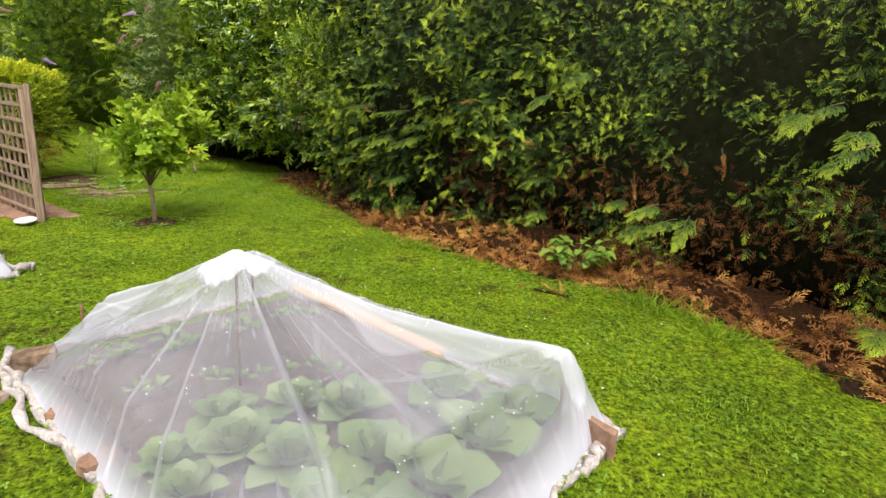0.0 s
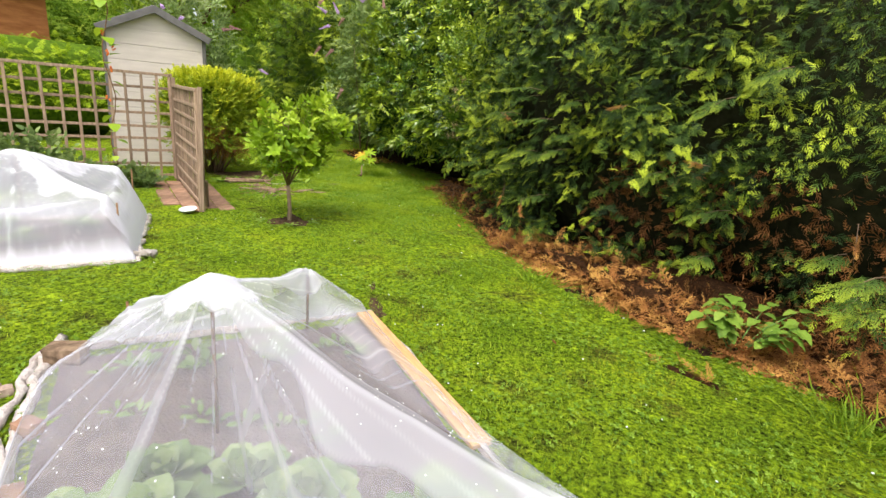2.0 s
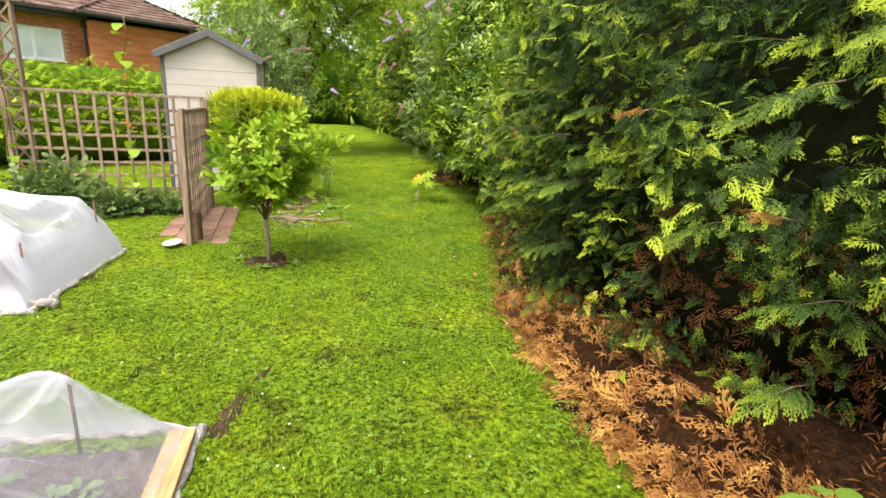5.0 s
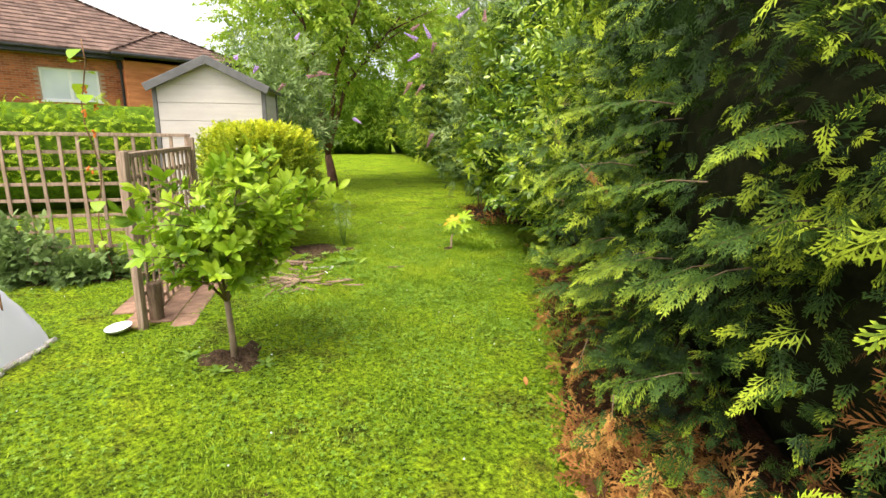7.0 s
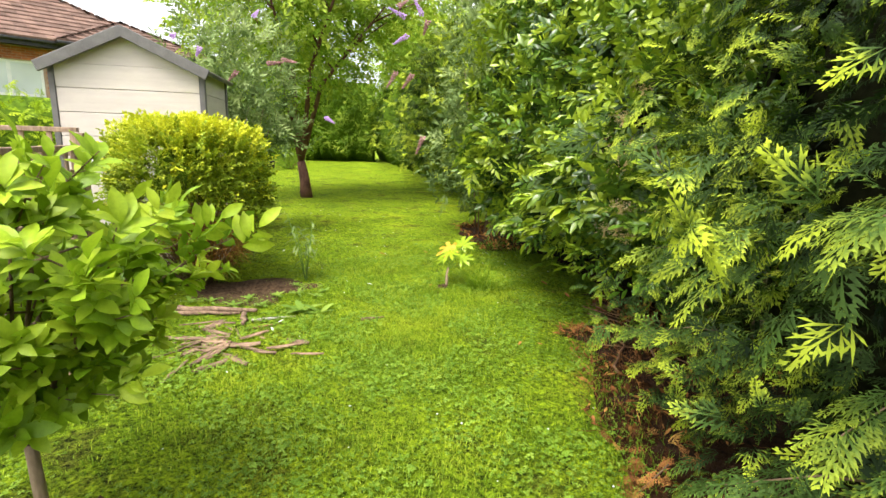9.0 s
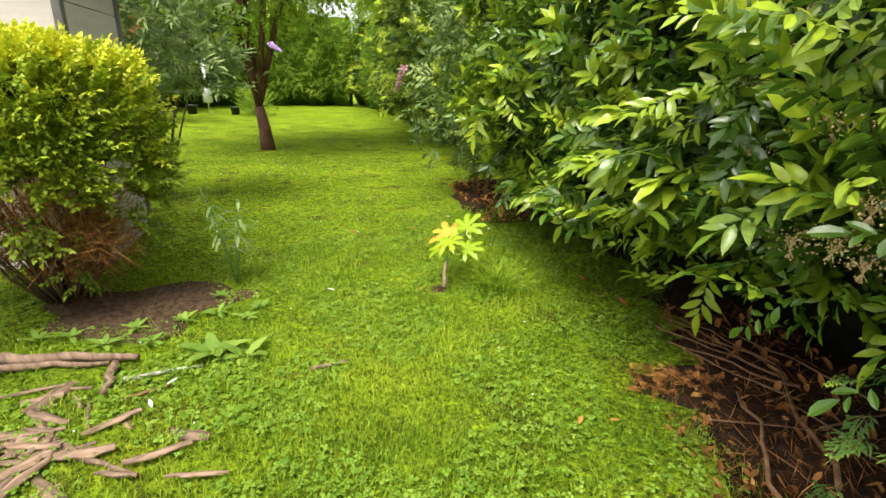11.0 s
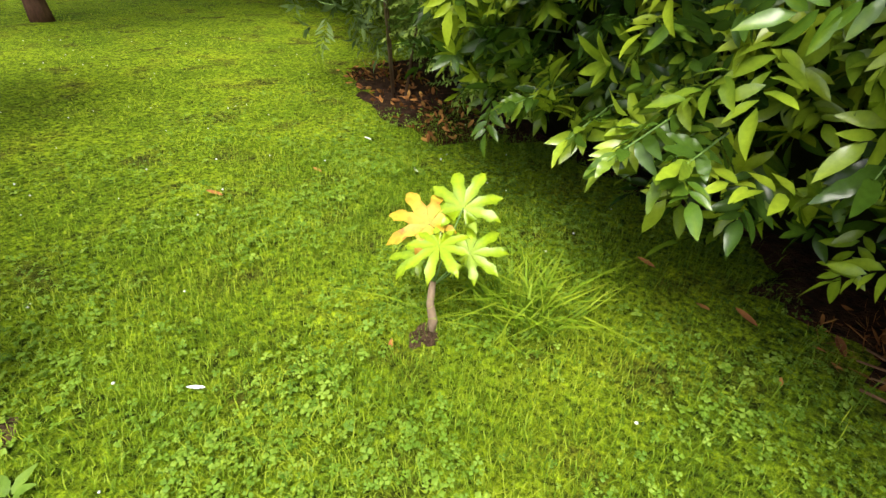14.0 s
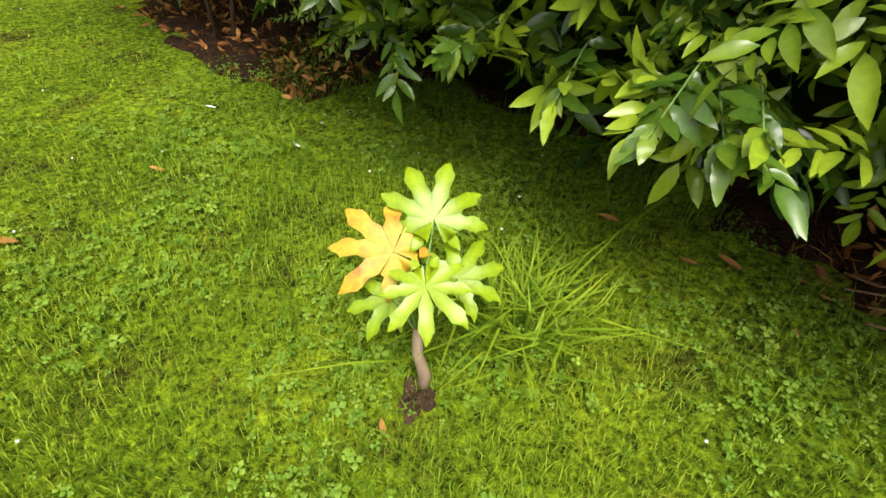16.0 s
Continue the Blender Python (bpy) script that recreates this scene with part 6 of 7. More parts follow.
for x, y, ln, turn, tn in ((-4.14, 10.5, 0.1, 80, 0.55), (-3.71, 10.25, 0.11, 60, 0.4), (-6.48, 10.05, 0.1, 110, 0.5), (-4.98, 9.42, 0.05, 20, 0.5), (-3.65, 9.92, 0.04, 0, 0.6), (-3.35, 8.78, 0.06, 10, 0.7), (-3.22, 8.95, 0.06, 150, 0.7), (-3.95, 10.3, 0.08, 220, 0.6), (-6.68, 12.1, 0.09, 40, 0.8), (-6.2, 10.6, 0.07, 90, 0.7), (-3.05, 10.05, 0.09, 30, 0.9), (-2.7, 9.95, 0.1, 80, 0.9), (-1.68, 7.0, 0.09, 45, 0.6), (0.15, 4.3, 0.05, 45, 0.1)):
    flat_leaf("fallen_leaf", "dry orange-brown leaf lying on the grass", (x, y, GZ + 0.03), ln, ln * 0.38, turn, M_DEAD, tn)
for x, y, turn in ((-5.43, 8.97, 130), (-6.24, 11.25, 100), (-5.66, 10.9, 60), (-7.5, 9.05, 30), (-5.05, 7.62, 0), (-4.9, 7.5, 80)):
    flat_leaf("feather", "small white feather lying on the grass", (x, y, GZ + 0.035), 0.06, 0.017, turn, M_WHITE, 0.5, "feather")


def dock(at, n, r, seed, label):
    g = random.Random(seed)
    th = thing("dock_weed", label, "weed", pose(*at))
    for i in range(n):
        lf = fine_leaf(r * g.uniform(0.7, 1.1), r * 0.36, 0.2, 0.3, 7, 0.08)
        m = np.array(pose(0, 0, 0.012, 0, 0, 360 * i / n + g.uniform(-20, 20)) @ pose(0, 0.01, 0, g.uniform(12, 45), 0, 0))
        big("leaf", lf[0] @ m[:3, :3].T + m[:3, 3], lf[1], M_NETTLE, th, tint=np.full(len(lf[0]), g.uniform(0.3, 0.75)), smooth=True)
    return th


dock((-5.2, 7.95, GZ), 8, 0.2, 3, "pale green dock rosette at the bed's edge")
dock((-5.05, 8.05, GZ), 6, 0.17, 5, "pale green dock rosette at the bed's edge")
dock((-5.95, 7.0, GZ), 7, 0.18, 4, "broad green dock by the logs")
for i, (x, y) in enumerate(((-5.75, 7.55), (-5.6, 7.75), (-3.7, 5.55), (-3.3, 5.6), (-3.2, 5.9), (-5.7, 8.2), (-5.5, 8.3), (-5.85, 7.75), (-5.95, 8.35), (-5.6, 8.45), (-5.75, 8.0), (-6.0, 7.45), (-6.1, 7.3))):
    dock((x, y, GZ + 0.01), 7, 0.09, 10 + i, "small green weed on bare soil")

# privet growth and dry twigs low on the golden privet
bush("dry_twig_tangle", "tangle of dry brown twigs low in the privet", (-6.7, 7.6, GZ), ((0.05, -0.02, 0.5), (0.64, 0.66, 0.5)), 1700, [rosette(small_leaf(0.15, 0.004), 4, 85) for _ in range(4)], M_DEAD, (0.6, 1.5), 13, twigs=30, tint=(0.38, 0.28), category="twigs", hollow=0.2)
leafy_plant("weed", "tall thin weed beside the privet", (-6.1, 8.55, GZ), 5, 8, LANCE, M_BUDDLEIA, 0.75, 0.2, 6)

# flowering shrub beside the laurel
fl = bush("flowering_privet", "green shrub with cream flower clusters beside the laurel", (-1.85, 9.25, GZ), ((-0.45, -0.5, 1.5), (0.8, 0.9, 1.4)), 850, [shoot(leaf(0.075, 0.032, 0.25, 0.2), 8, 0.16) for _ in range(4)], M_LAUREL, (0.8, 1.3), 131, tint=(0.5, 0.22), twigs=4, bare=0.85)
spots = [(-2.89, 9.08, 1.54), (-2.93, 9.0, 1.19), (-2.72, 8.77, 0.94), (-2.61, 8.7, 0.97), (-2.53, 8.69, 0.93), (-2.55, 8.62, 1.11), (-2.84, 9.08, 1.69), (-2.97, 9.15, 1.43), (-2.51, 8.49, 1.4), (-2.47, 8.41, 1.15), (-2.59, 8.58, 1.66), (-2.68, 8.66, 1.32), (-2.43, 8.45, 1.82), (-2.38, 8.32, 1.49)]
for i, p in enumerate(spots):
    g = np.random.default_rng(200 + i)
    bm = bmesh.new()
    for k in range(80):
        q = g.normal(0, 1, 3) * np.array([0.034, 0.034, 0.02])
        bmesh.ops.create_icosphere(bm, subdivisions=1, radius=g.uniform(0.0025, 0.0045), matrix=pose(q[0], q[1], q[2] + 0.03))
    for k in range(9):
        box(bm, -0.0012, -0.0012, -0.03, 0.0012, 0.0012, 0.035, m=pose(0, 0, 0, g.uniform(-35, 35), g.uniform(-35, 35), 0))
    f = tagged(part("flower_cluster", bm, M_CREAM, fl, "cream flower cluster"), kind="stuff")
    f.location = Vector(p) - Vector((-1.85, 9.25, GZ))


def laurel_branch(at, d, n, ln, seed, bright=0.75, scale=1.0):
    """A laurel shoot that hangs over the lawn, its leaves parts of their own."""
    g = random.Random(seed)
    th = thing("laurel_branch", "laurel shoot with long toothed bright green leaves", "branch", Matrix.Translation(Vector(at) - Vector(d).normalized() * 0.12 + Vector((0, 0, g.uniform(-0.02, 0.06)))) @ (Vector(d) + Vector((g.uniform(-0.35, 0.35), g.uniform(-0.35, 0.35), g.uniform(-0.1, 0.25)))).to_track_quat("Y", "Z").to_matrix().to_4x4() @ pose(0, 0, 0, 0, g.uniform(-40, 40), 0), group="laurel shoots over the lawn")
    limbs("twig", [([(0, -0.2, 0.02), (0, -0.05, 0.01), (0, ln, -0.03)], [0.004, 0.0035, 0.002])], M_STEM, th, sides=6)
    n += 5
    for i in range(n):
        f = -0.7 + 1.7 * (i + 1) / n
        lf = fine_leaf(0.14 * scale * g.uniform(0.7, 1.1), 0.046 * scale, 0.25, g.uniform(0.05, 0.45), 9, 0.1)
        m = np.array(pose(0, ln * f, -0.03 * f, 0, g.uniform(-30, 30), (1 if i % 2 else -1) * g.uniform(25, 85) * (1.15 - max(f, 0))) @ pose(0, 0, 0, g.uniform(-45, 15), g.uniform(-25, 25), 0))
        big("leaf", lf[0] @ m[:3, :3].T + m[:3, 3], lf[1], M_LAUREL, th, tint=np.full(len(lf[0]), bright - 0.32 + 0.3 * max(f, 0) + g.uniform(-0.22, 0.22)) + 0.12 * (lf[2] - 0.5), smooth=True)


# low shoots take a smaller bright: shade beneath the laurel put into leaf tint
for i, (p, d, n, ln, br, sc) in enumerate((((-3.4, 9.5, 1.15), (-0.6, -0.55, -0.25), 11, 0.3, 0.92, 1.3), ((-3.5, 9.55, 1.3), (-0.8, -0.3, 0.0), 11, 0.28, 0.97, 1.3), ((-3.59, 9.4, 1.06), (-0.6, -0.8, -0.2), 11, 0.28, 0.82, 1.3), ((-3.45, 9.24, 0.88), (-0.7, -0.7, -0.1), 11, 0.28, 0.85, 1.3), ((-3.48, 9.25, 1.13), (-0.6, -0.7, -0.2), 11, 0.28, 0.8, 1.3), ((-3.67, 9.57, 1.15), (-0.6, -0.8, -0.2), 11, 0.28, 0.78, 1.3), ((-3.3, 9.45, 0.95), (-0.3, -0.7, -0.25), 11, 0.26, 0.87, 1.25), ((-3.2, 9.35, 1.05), (-0.4, -0.6, -0.3), 10, 0.26, 0.92, 1.3), ((-3.55, 9.65, 1.0), (-0.7, -0.4, -0.3), 10, 0.26, 0.82, 1.25), ((-4.1, 9.85, 0.72), (0.1, -0.7, -0.15), 10, 0.2, 0.66, 0.9), ((-4.35, 9.9, 0.68), (-0.4, -0.7, -0.25), 10, 0.2, 0.66, 0.9), ((-4.22, 9.85, 0.62), (-0.1, -0.6, -0.15), 8, 0.15, 0.66, 0.9), ((-4.6, 10.2, 0.62), (-0.6, -0.6, -0.15), 9, 0.2, 0.65, 0.85), ((-4.9, 10.5, 0.6), (-0.6, -0.6, -0.2), 9, 0.2, 0.55, 0.85), ((-3.7, 9.8, 0.8), (-0.1, -0.7, -0.15), 9, 0.2, 0.4, 1.0), ((-3.15, 9.3, 1.4), (-0.6, -0.6, 0.1), 9, 0.2, 0.8, 1.0), ((-3.9, 9.8, 1.3), (-0.6, -0.6, 0.2), 9, 0.2, 0.75, 1.0), ((-4.4, 10.1, 1.5), (-0.6, -0.5, 0.3), 9, 0.2, 0.75, 1.0), ((-2.95, 9.1, 0.7), (-0.5, -0.6, -0.15), 8, 0.2, 0.5, 0.9), ((-5.1, 10.6, 0.9), (-0.7, -0.5, 0.0), 9, 0.2, 0.6, 0.9), ((-5.2, 10.7, 1.4), (-0.7, -0.4, 0.3), 9, 0.2, 0.7, 1.0))):
    laurel_branch(p, d, n, ln, 300 + i, br - 0.02, sc * 1.05)


def conifer_branch(at, d, ln, seed, bright=0.7, size=(0.4, 0.7)):
    """A cypress branch that reaches out of the hedge, carrying flat sprays."""
    g = np.random.default_rng(seed)
    th = thing("cypress_branch", "cypress branch with lime green tips reaching out", "branch", pose(*at), group="cypress branches reaching out")
    e = np.array(d, float)
    e /= np.linalg.norm(e)
    k = 16
    f = np.linspace(-0.2, 1, k)
    p = np.outer(f * ln, e) + np.array([0, 0, -0.25]) * (f ** 2 * ln)[:, None]
    side = np.cross(e, [0, 0, 1])
    dd = e + np.outer(np.where(np.arange(k) % 2, 1, -1) * (1.1 - 0.8 * np.clip(f, 0, 1)), side) + g.normal(0, 0.15, (k, 3)) + np.array([0, 0, -0.3])
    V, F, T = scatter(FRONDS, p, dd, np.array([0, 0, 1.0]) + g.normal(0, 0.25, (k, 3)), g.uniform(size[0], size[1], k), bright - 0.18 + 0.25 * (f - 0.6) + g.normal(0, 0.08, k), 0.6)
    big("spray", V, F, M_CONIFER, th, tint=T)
    limbs("twig", [([tuple(-e * 0.12), (0, 0, 0), tuple(p[-1])], [0.004, 0.003, 0.0015])], M_BARK, th, sides=5)


for i, (p, d, ln, br) in enumerate((((1.95, 5.0, 0.5), (-0.5, -0.8, 0.0), 0.25, 0.85), ((1.85, 5.3, 0.7), (-0.6, -0.7, 0.0), 0.22, 0.8), ((0.3, 6.3, 0.93), (-0.7, -0.6, -0.2), 0.3, 0.6), ((1.05, 5.6, 0.45), (-0.4, -0.8, 0.1), 0.2, 0.85), ((1.1, 5.8, 0.82), (-0.7, -0.5, 0.0), 0.25, 0.7), ((-0.2, 6.55, 1.28), (-0.7, -0.5, 0.1), 0.25, 0.75), ((0.6, 6.05, 1.96), (-0.8, -0.3, 0.1), 0.3, 0.8), ((-0.65, 6.35, 1.42), (-0.8, -0.2, 0.0), 0.25, 0.75), ((-0.85, 6.5, 1.72), (-0.7, -0.5, 0.1), 0.25, 0.75), ((-1.1, 6.75, 1.45), (-0.7, -0.5, 0.1), 0.22, 0.7), ((2.1, 4.3, 0.72), (-0.5, -0.8, -0.1), 0.35, 0.85), ((2.5, 3.8, 1.65), (-0.6, -0.7, 0.0), 0.35, 0.85), ((2.65, 3.4, 1.55), (-0.6, -0.7, 0.0), 0.3, 0.85), ((2.8, 3.0, 0.35), (-0.6, -0.7, 0.1), 0.25, 0.8), ((-1.3, 7.0, 0.75), (-0.7, -0.5, 0.0), 0.25, 0.65), ((-0.6, 6.5, 0.6), (-0.6, -0.6, 0.0), 0.22, 0.7), ((-1.7, 7.6, 1.2), (-0.8, -0.3, 0.0), 0.25, 0.7), ((-1.9, 8.0, 0.7), (-0.8, -0.4, 0.0), 0.25, 0.75))):
    conifer_branch(p, d, ln, 400 + i, br)
for i, (p, d, ln, br) in enumerate((((-0.89, 6.7, 1.04), (-0.5, -0.9, 0.0), 0.24, 0.8), ((-0.97, 6.69, 0.89), (-0.4, -0.9, 0.1), 0.2, 0.8), ((-0.77, 6.52, 1.07), (-0.5, -0.9, 0.1), 0.22, 0.85), ((-1.19, 6.94, 1.03), (-0.4, -0.9, 0.0), 0.2, 0.8), ((-0.91, 6.84, 1.65), (-0.5, -0.9, -0.1), 0.28, 0.55), ((-1.17, 7.1, 1.48), (-0.4, -0.9, -0.1), 0.24, 0.65), ((0.4, 6.1, 1.37), (-0.5, -0.9, -0.1), 0.32, 0.67), ((0.56, 5.83, 1.07), (-0.5, -0.9, 0.0), 0.2, 0.85), ((-0.32, 6.27, 1.62), (-0.4, -0.9, -0.1), 0.2, 0.75), ((-0.41, 6.29, 1.13), (-0.4, -0.9, -0.0), 0.2, 0.8))):
    conifer_branch(p, d, ln, 430 + i, br, (0.35, 0.62))
for i, (p, d, ln, br) in enumerate((((0.19, 6.24, 1.51), (-0.4, -0.9, -0.1), 0.24, 0.6), ((-0.28, 6.37, 1.31), (-0.5, -0.9, -0.0), 0.28, 0.6), ((-0.6, 6.54, 1.06), (-0.4, -0.9, 0.0), 0.22, 0.75), ((0.9, 5.18, 1.69), (-0.6, -0.8, -0.2), 0.24, 0.75), ((1.17, 4.96, 1.89), (-0.6, -0.8, -0.2), 0.24, 0.8), ((1.57, 3.8, 0.9), (-0.7, -0.7, -0.0), 0.2, 0.85), ((1.77, 3.95, 0.76), (-0.9, -0.5, -0.1), 0.24, 0.85), ((2.32, 3.26, 1.69), (-0.9, -0.4, -0.2), 0.28, 0.8), ((2.36, 2.98, 1.45), (-0.9, -0.4, -0.2), 0.24, 0.8))):
    conifer_branch(p, d, ln, 450 + i, br, (0.35, 0.62))

# far end of the garden
lathe("closed_parasol", [(0.03, 0), (0.03, 0.5), (0.2, 0.55), (0.16, 1.2), (0.08, 2.3), (0.02, 2.45)], M_WHITE, "closed white parasol at the far end of the lawn", "parasol", pose(-25.3, 17.25, GZ), 14)
for x, y, r, h in ((-25.0, 18.3, 0.22, 0.35), (-26.2, 16.9, 0.25, 0.4)):
    lathe("plant_pot", [(r * 0.7, 0), (r, h), (r * 1.08, h), (r * 1.08, h - 0.05), (r * 0.8, h - 0.06)], M_BLACK, "dark plant pot at the far end of the lawn", "pot", pose(x, y, GZ), 14)
bush("round_shrub", "clipped round shrub at the far end of the lawn", (-24.2, 18.9, GZ), ((0, 0, 0.55), (0.9, 0.9, 0.75)), 500, SHRUB, M_TREE, (1.2, 1.8), 141, tint=(0.5, 0.15))

# ---- grass ----
PLAN_WALK = Line([(0.9, 1.7), (0.9, 3.4), (0.0, 4.4), (-0.9, 5.3), (-2.6, 6.9), (-4.7, 8.7), (-4.95, 10.0)])


def lawn_mask(P):
    ok = ~(in_poly(P, BED) | in_poly(P, BED2))
    outer = [tuple(p) for p in EDGE.p] + [(-30, 30), (-40, -8), (6, -8)]
    ok &= in_poly(P, outer)
    for _, _, (cx, cy, rx, ry, tn) in SOILS:
        d = P - np.array([cx, cy])
        c, s = math.cos(tn), math.sin(tn)
        ok &= ((d[:, 0] * c + d[:, 1] * s) / rx) ** 2 + ((-d[:, 0] * s + d[:, 1] * c) / ry) ** 2 > 0.45 + 0.5 * (np.sin(P[:, 0] * 37) * np.sin(P[:, 1] * 41)) ** 2
    d = P - np.array([-4.62, 5.5])
    a = math.atan2(1.06, -1.68)
    u, v = d[:, 0] * math.cos(a) + d[:, 1] * math.sin(a), -d[:, 0] * math.sin(a) + d[:, 1] * math.cos(a)
    ok &= ~((u > -0.05) & (u < 2.1) & (np.abs(v) < 0.38))
    return ok


def dist_to(line, P):
    s = np.linspace(0, line.len, 40)
    return np.min(np.linalg.norm(P[:, None, :] - line.at(s)[None], axis=2), axis=1)


def blades(P, height, width, g, tint):
    n = len(P)
    w = g.uniform(0, 2 * np.pi, n)
    lean = g.uniform(0.15, 0.9, n) * height
    d = np.stack([np.cos(w), np.sin(w)], 1)
    q = np.stack([-d[:, 1], d[:, 0]], 1)
    z0 = np.full(n, GZ - 0.012)
    wd = (width * g.uniform(0.6, 1.3, n))[:, None]
    base = np.concatenate([P, z0[:, None]], 1)
    side = np.concatenate([q * wd / 2, np.zeros((n, 1))], 1)
    mid = base + np.concatenate([d * (lean * 0.35)[:, None], (height * 0.6)[:, None]], 1)
    tip = base + np.concatenate([d * lean[:, None], (height * g.uniform(0.75, 1.0, n))[:, None]], 1)
    V = np.stack([base - side, base + side, mid + side * 0.8, mid - side * 0.8, tip], 1).reshape(-1, 3)
    i = np.arange(n) * 5
    F = np.concatenate([np.stack([i, i + 1, i + 2], 1), np.stack([i, i + 2, i + 3], 1), np.stack([i + 3, i + 2, i + 4], 1)])
    # roots tinted darker than tips: shade between blades put into the colour
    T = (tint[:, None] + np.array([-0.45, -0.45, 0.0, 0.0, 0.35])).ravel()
    return V, F, T


def sow(name, label, x0, x1, y0, y1, n, height, width, keep, seed, base_tint=0.5):
    g = np.random.default_rng(seed)
    P = np.stack([g.uniform(x0, x1, n), g.uniform(y0, y1, n)], 1)
    P = P[lawn_mask(P + g.normal(0, 0.05, P.shape))]
    P = P[keep(P, g)]
    Q = np.concatenate([P, np.zeros((len(P), 1))], 1)
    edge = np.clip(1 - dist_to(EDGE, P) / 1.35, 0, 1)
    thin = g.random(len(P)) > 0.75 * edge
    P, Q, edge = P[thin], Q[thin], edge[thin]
    # blades near the hedge darken: its shade is put into the tint
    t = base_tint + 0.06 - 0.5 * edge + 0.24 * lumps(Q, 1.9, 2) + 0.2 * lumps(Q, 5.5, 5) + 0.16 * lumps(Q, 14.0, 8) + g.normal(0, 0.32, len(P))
    t = t + 0.45 * np.exp(-((P[:, 0] + 0.1) ** 2 + (P[:, 1] - 3.6) ** 2) / 0.09)      # a dry patch
    long = np.clip(1 - dist_to(EDGE, P) / 0.5, 0, 1)
    h = height * g.uniform(0.5, 1.35, len(P)) * (1 + 0.3 * lumps(Q, 3.3, 7) + 0.3 * lumps(Q, 15.0, 4)) * (1 + 1.1 * long)
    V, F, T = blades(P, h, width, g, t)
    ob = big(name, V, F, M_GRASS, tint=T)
    return tagged(ob, label, "grass", kind="stuff")


END = Line([(-4.0, 8.3), (-4.8, 9.3), (-5.0, 10.6)])
sow("grass", "short fresh green mown grass", -8.5, -1.5, 6.3, 12.8, 430000, 0.05, 0.0035, lambda P, g: g.random(len(P)) < np.exp(-(dist_to(END, P) / 1.5) ** 2) * 0.92 + 0.08, 1, 0.62)
sow("grass", "short fresh green mown grass", -7.5, 3.6, 0.4, 9.0, 270000, 0.034, 0.006, lambda P, g: g.random(len(P)) < np.exp(-(dist_to(PLAN_WALK, P) / 2.2) ** 2) * 0.8 + 0.2, 2)
# far stretch tinted lighter: its brighter light is put into the colour
sow("grass", "short fresh green mown grass", -22.0, -3.0, 6.0, 22.0, 60000, 0.03, 0.013, lambda P, g: dist_to(END, P) > 2.0, 3, 1.1)

# clover and small weeds between the blades
def clover(n, x0, x1, y0, y1, keep, seed, size, label):
    g = np.random.default_rng(seed)
    lf = leaf(0.012, 0.012, 0.2, 0.1, (0.7, 1.0, 0.95))
    sl = (np.array([(0, 0, 0), (-0.0055, 0.007, 0.001), (0.0055, 0.007, 0.001), (0, 0.0125, -0.001)]), np.array([(0, 2, 1), (1, 2, 3)]), np.array([0.2, 0.6, 0.6, 0.8]))
    tri = join([(sl, pose(0, 0, 0, 0, 0, a)) for a in (0, 120, 240)])
    P = np.stack([g.uniform(x0, x1, n), g.uniform(y0, y1, n)], 1)
    P = P[lawn_mask(P)]
    P = P[keep(P, g)]
    Q = np.concatenate([P, np.zeros((len(P), 1))], 1)
    P = P[lumps(Q, 2.8, 11) + 0.5 * lumps(Q, 7, 3) + g.normal(0, 0.25, len(P)) > 0.12]
    m = len(P)
    p = np.concatenate([P, (GZ + g.uniform(0.018, 0.045, m))[:, None]], 1)
    w = g.uniform(0, 2 * np.pi, m)
    d = np.stack([np.cos(w), np.sin(w), g.normal(0, 0.2, m)], 1)
    V, F, T = scatter([tri], p, d, np.array([0, 0, 1.0]) + g.normal(0, 0.25, (m, 3)), g.uniform(0.6, 1.6, m) * size, g.normal(0.55, 0.28, m))
    ob = big("clover", V, F, M_CLOVER, tint=T)
    return tagged(ob, label, "clover", kind="stuff")


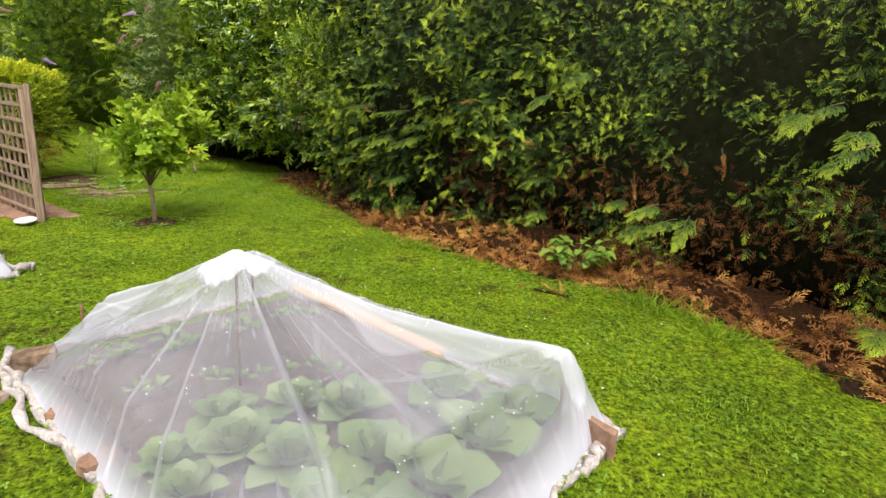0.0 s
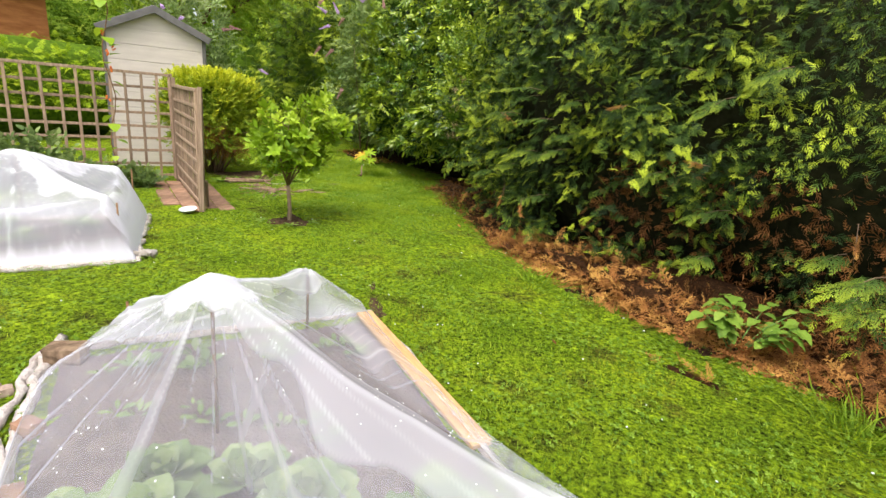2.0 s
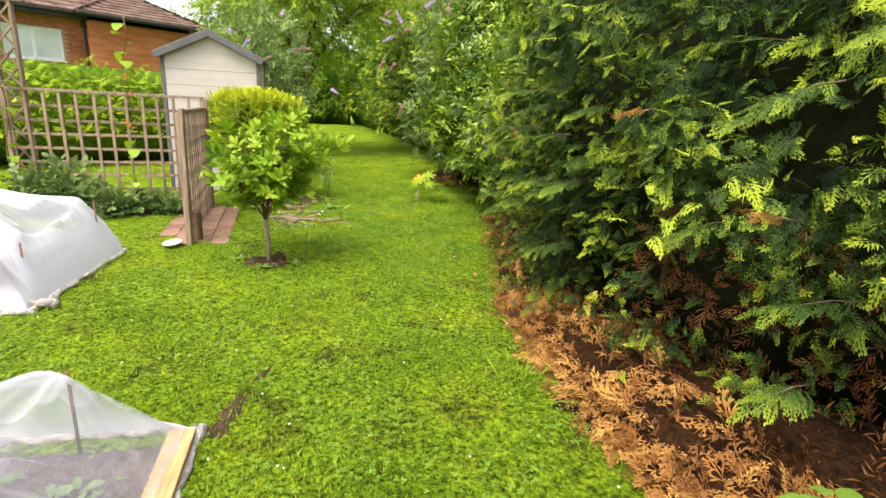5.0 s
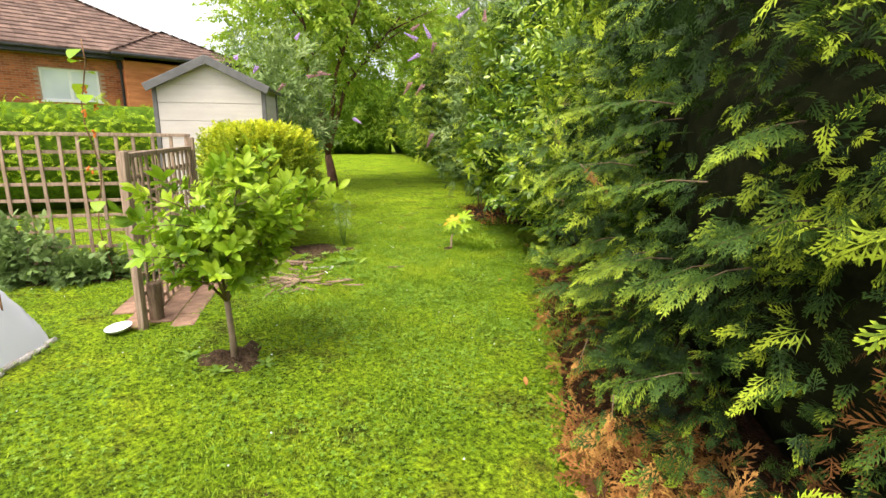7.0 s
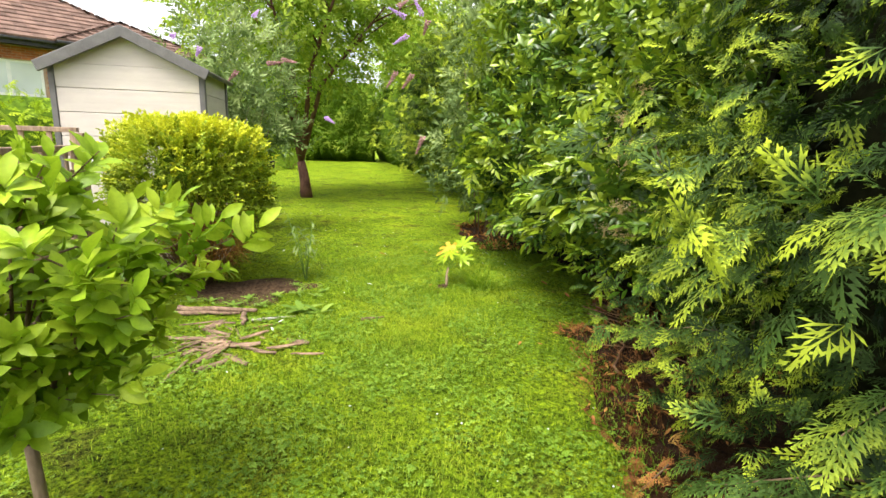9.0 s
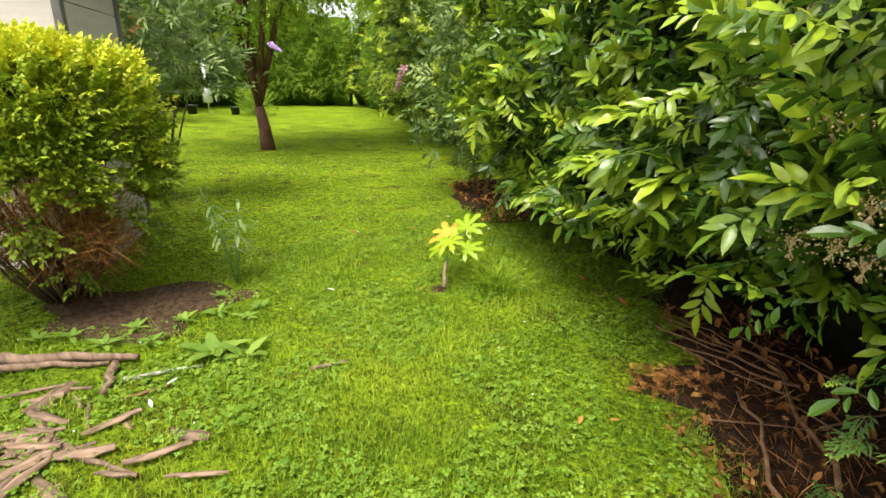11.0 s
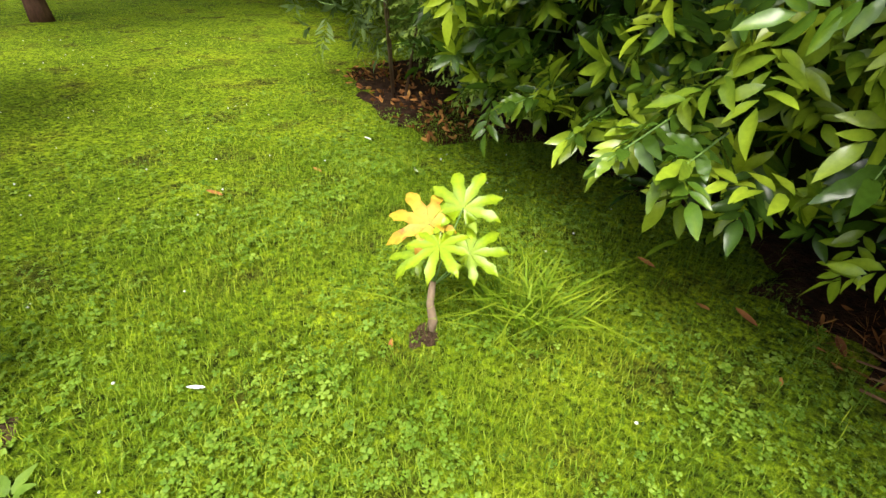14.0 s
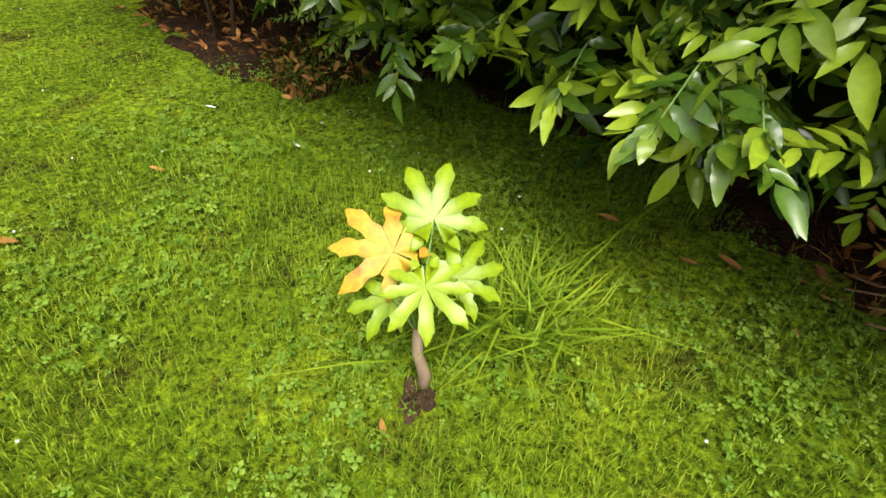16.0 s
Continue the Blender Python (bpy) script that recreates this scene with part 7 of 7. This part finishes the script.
clover(42000, -8.0, -1.8, 6.3, 12.5, lambda P, g: g.random(len(P)) < np.exp(-(dist_to(END, P) / 1.8) ** 2) * 0.9 + 0.1, 5, 0.95, "green clover growing in the lawn")
clover(11000, -8.0, -2.2, 6.5, 12.0, lambda P, g: g.random(len(P)) < np.exp(-(dist_to(END, P) / 2.0) ** 2), 8, 1.45, "broad-leaved small weeds in the lawn")
clover(70000, -7.0, 2.5, 0.8, 8.0, lambda P, g: g.random(len(P)) < 0.8, 6, 0.9, "green clover growing in the lawn")


def clover_flowers():
    """Small white flower heads dotted over the lawn."""
    g = np.random.default_rng(77)
    P = np.stack([g.uniform(-12, 2.4, 420), g.uniform(1.0, 14, 420)], 1)
    P = P[lawn_mask(P)]
    V, F = [], []
    ring = [(math.cos(a), math.sin(a)) for a in np.linspace(0, 2 * math.pi, 6, endpoint=False)]
    for x, y in P:
        r, k, z = g.uniform(0.004, 0.008), len(V), GZ + g.uniform(0.025, 0.045)
        V += [(x, y, z + r)] + [(x + r * c, y + r * s, z + 0.2 * r) for c, s in ring] + [(x, y, z - r * 0.8)]
        for i in range(6):
            j = (i + 1) % 6
            F += [(k, k + 1 + i, k + 1 + j), (k + 7, k + 1 + j, k + 1 + i)]
    tagged(big("clover_flowers", V, F, M_WHITE, smooth=True), "tiny white flower heads dotted over the lawn", "flowers", kind="stuff")


clover_flowers()


def tuft(at, n, height, spread, seed, label):
    """Long arching grass blades."""
    g = np.random.default_rng(seed)
    P = np.array(at[:2]) + g.normal(0, spread * 0.3, (n, 2))
    V, F, T = blades(P, height * g.uniform(0.5, 1.1, n), 0.006, g, g.normal(0.55, 0.15, n))
    c = np.array([*at[:2], 0])
    V = V - c
    V[:, :2] *= 1 + 1.4 * np.clip(V[:, 2:3] - GZ, 0, 1) / height
    V[:, 2] -= GZ
    ob = big("grass_tuft", V, F, M_GRASS, tint=T)
    ob.location = (*at[:2], GZ)
    tagged(ob, label, "grass")


tuft((-4.6, 9.88), 240, 0.25, 0.26, 1, "tuft of long grass beside the fatsia")
tuft((1.9, 4.2), 160, 0.16, 0.4, 2, "long grass at the hedge foot")
tuft((2.2, 3.6), 160, 0.16, 0.4, 3, "long grass at the hedge foot")
tuft((-0.3, 5.55), 120, 0.14, 0.3, 4, "long grass at the prunings' edge")
tuft((-5.75, 10.95), 60, 0.14, 0.12, 5, "tuft of grass under the laurel")
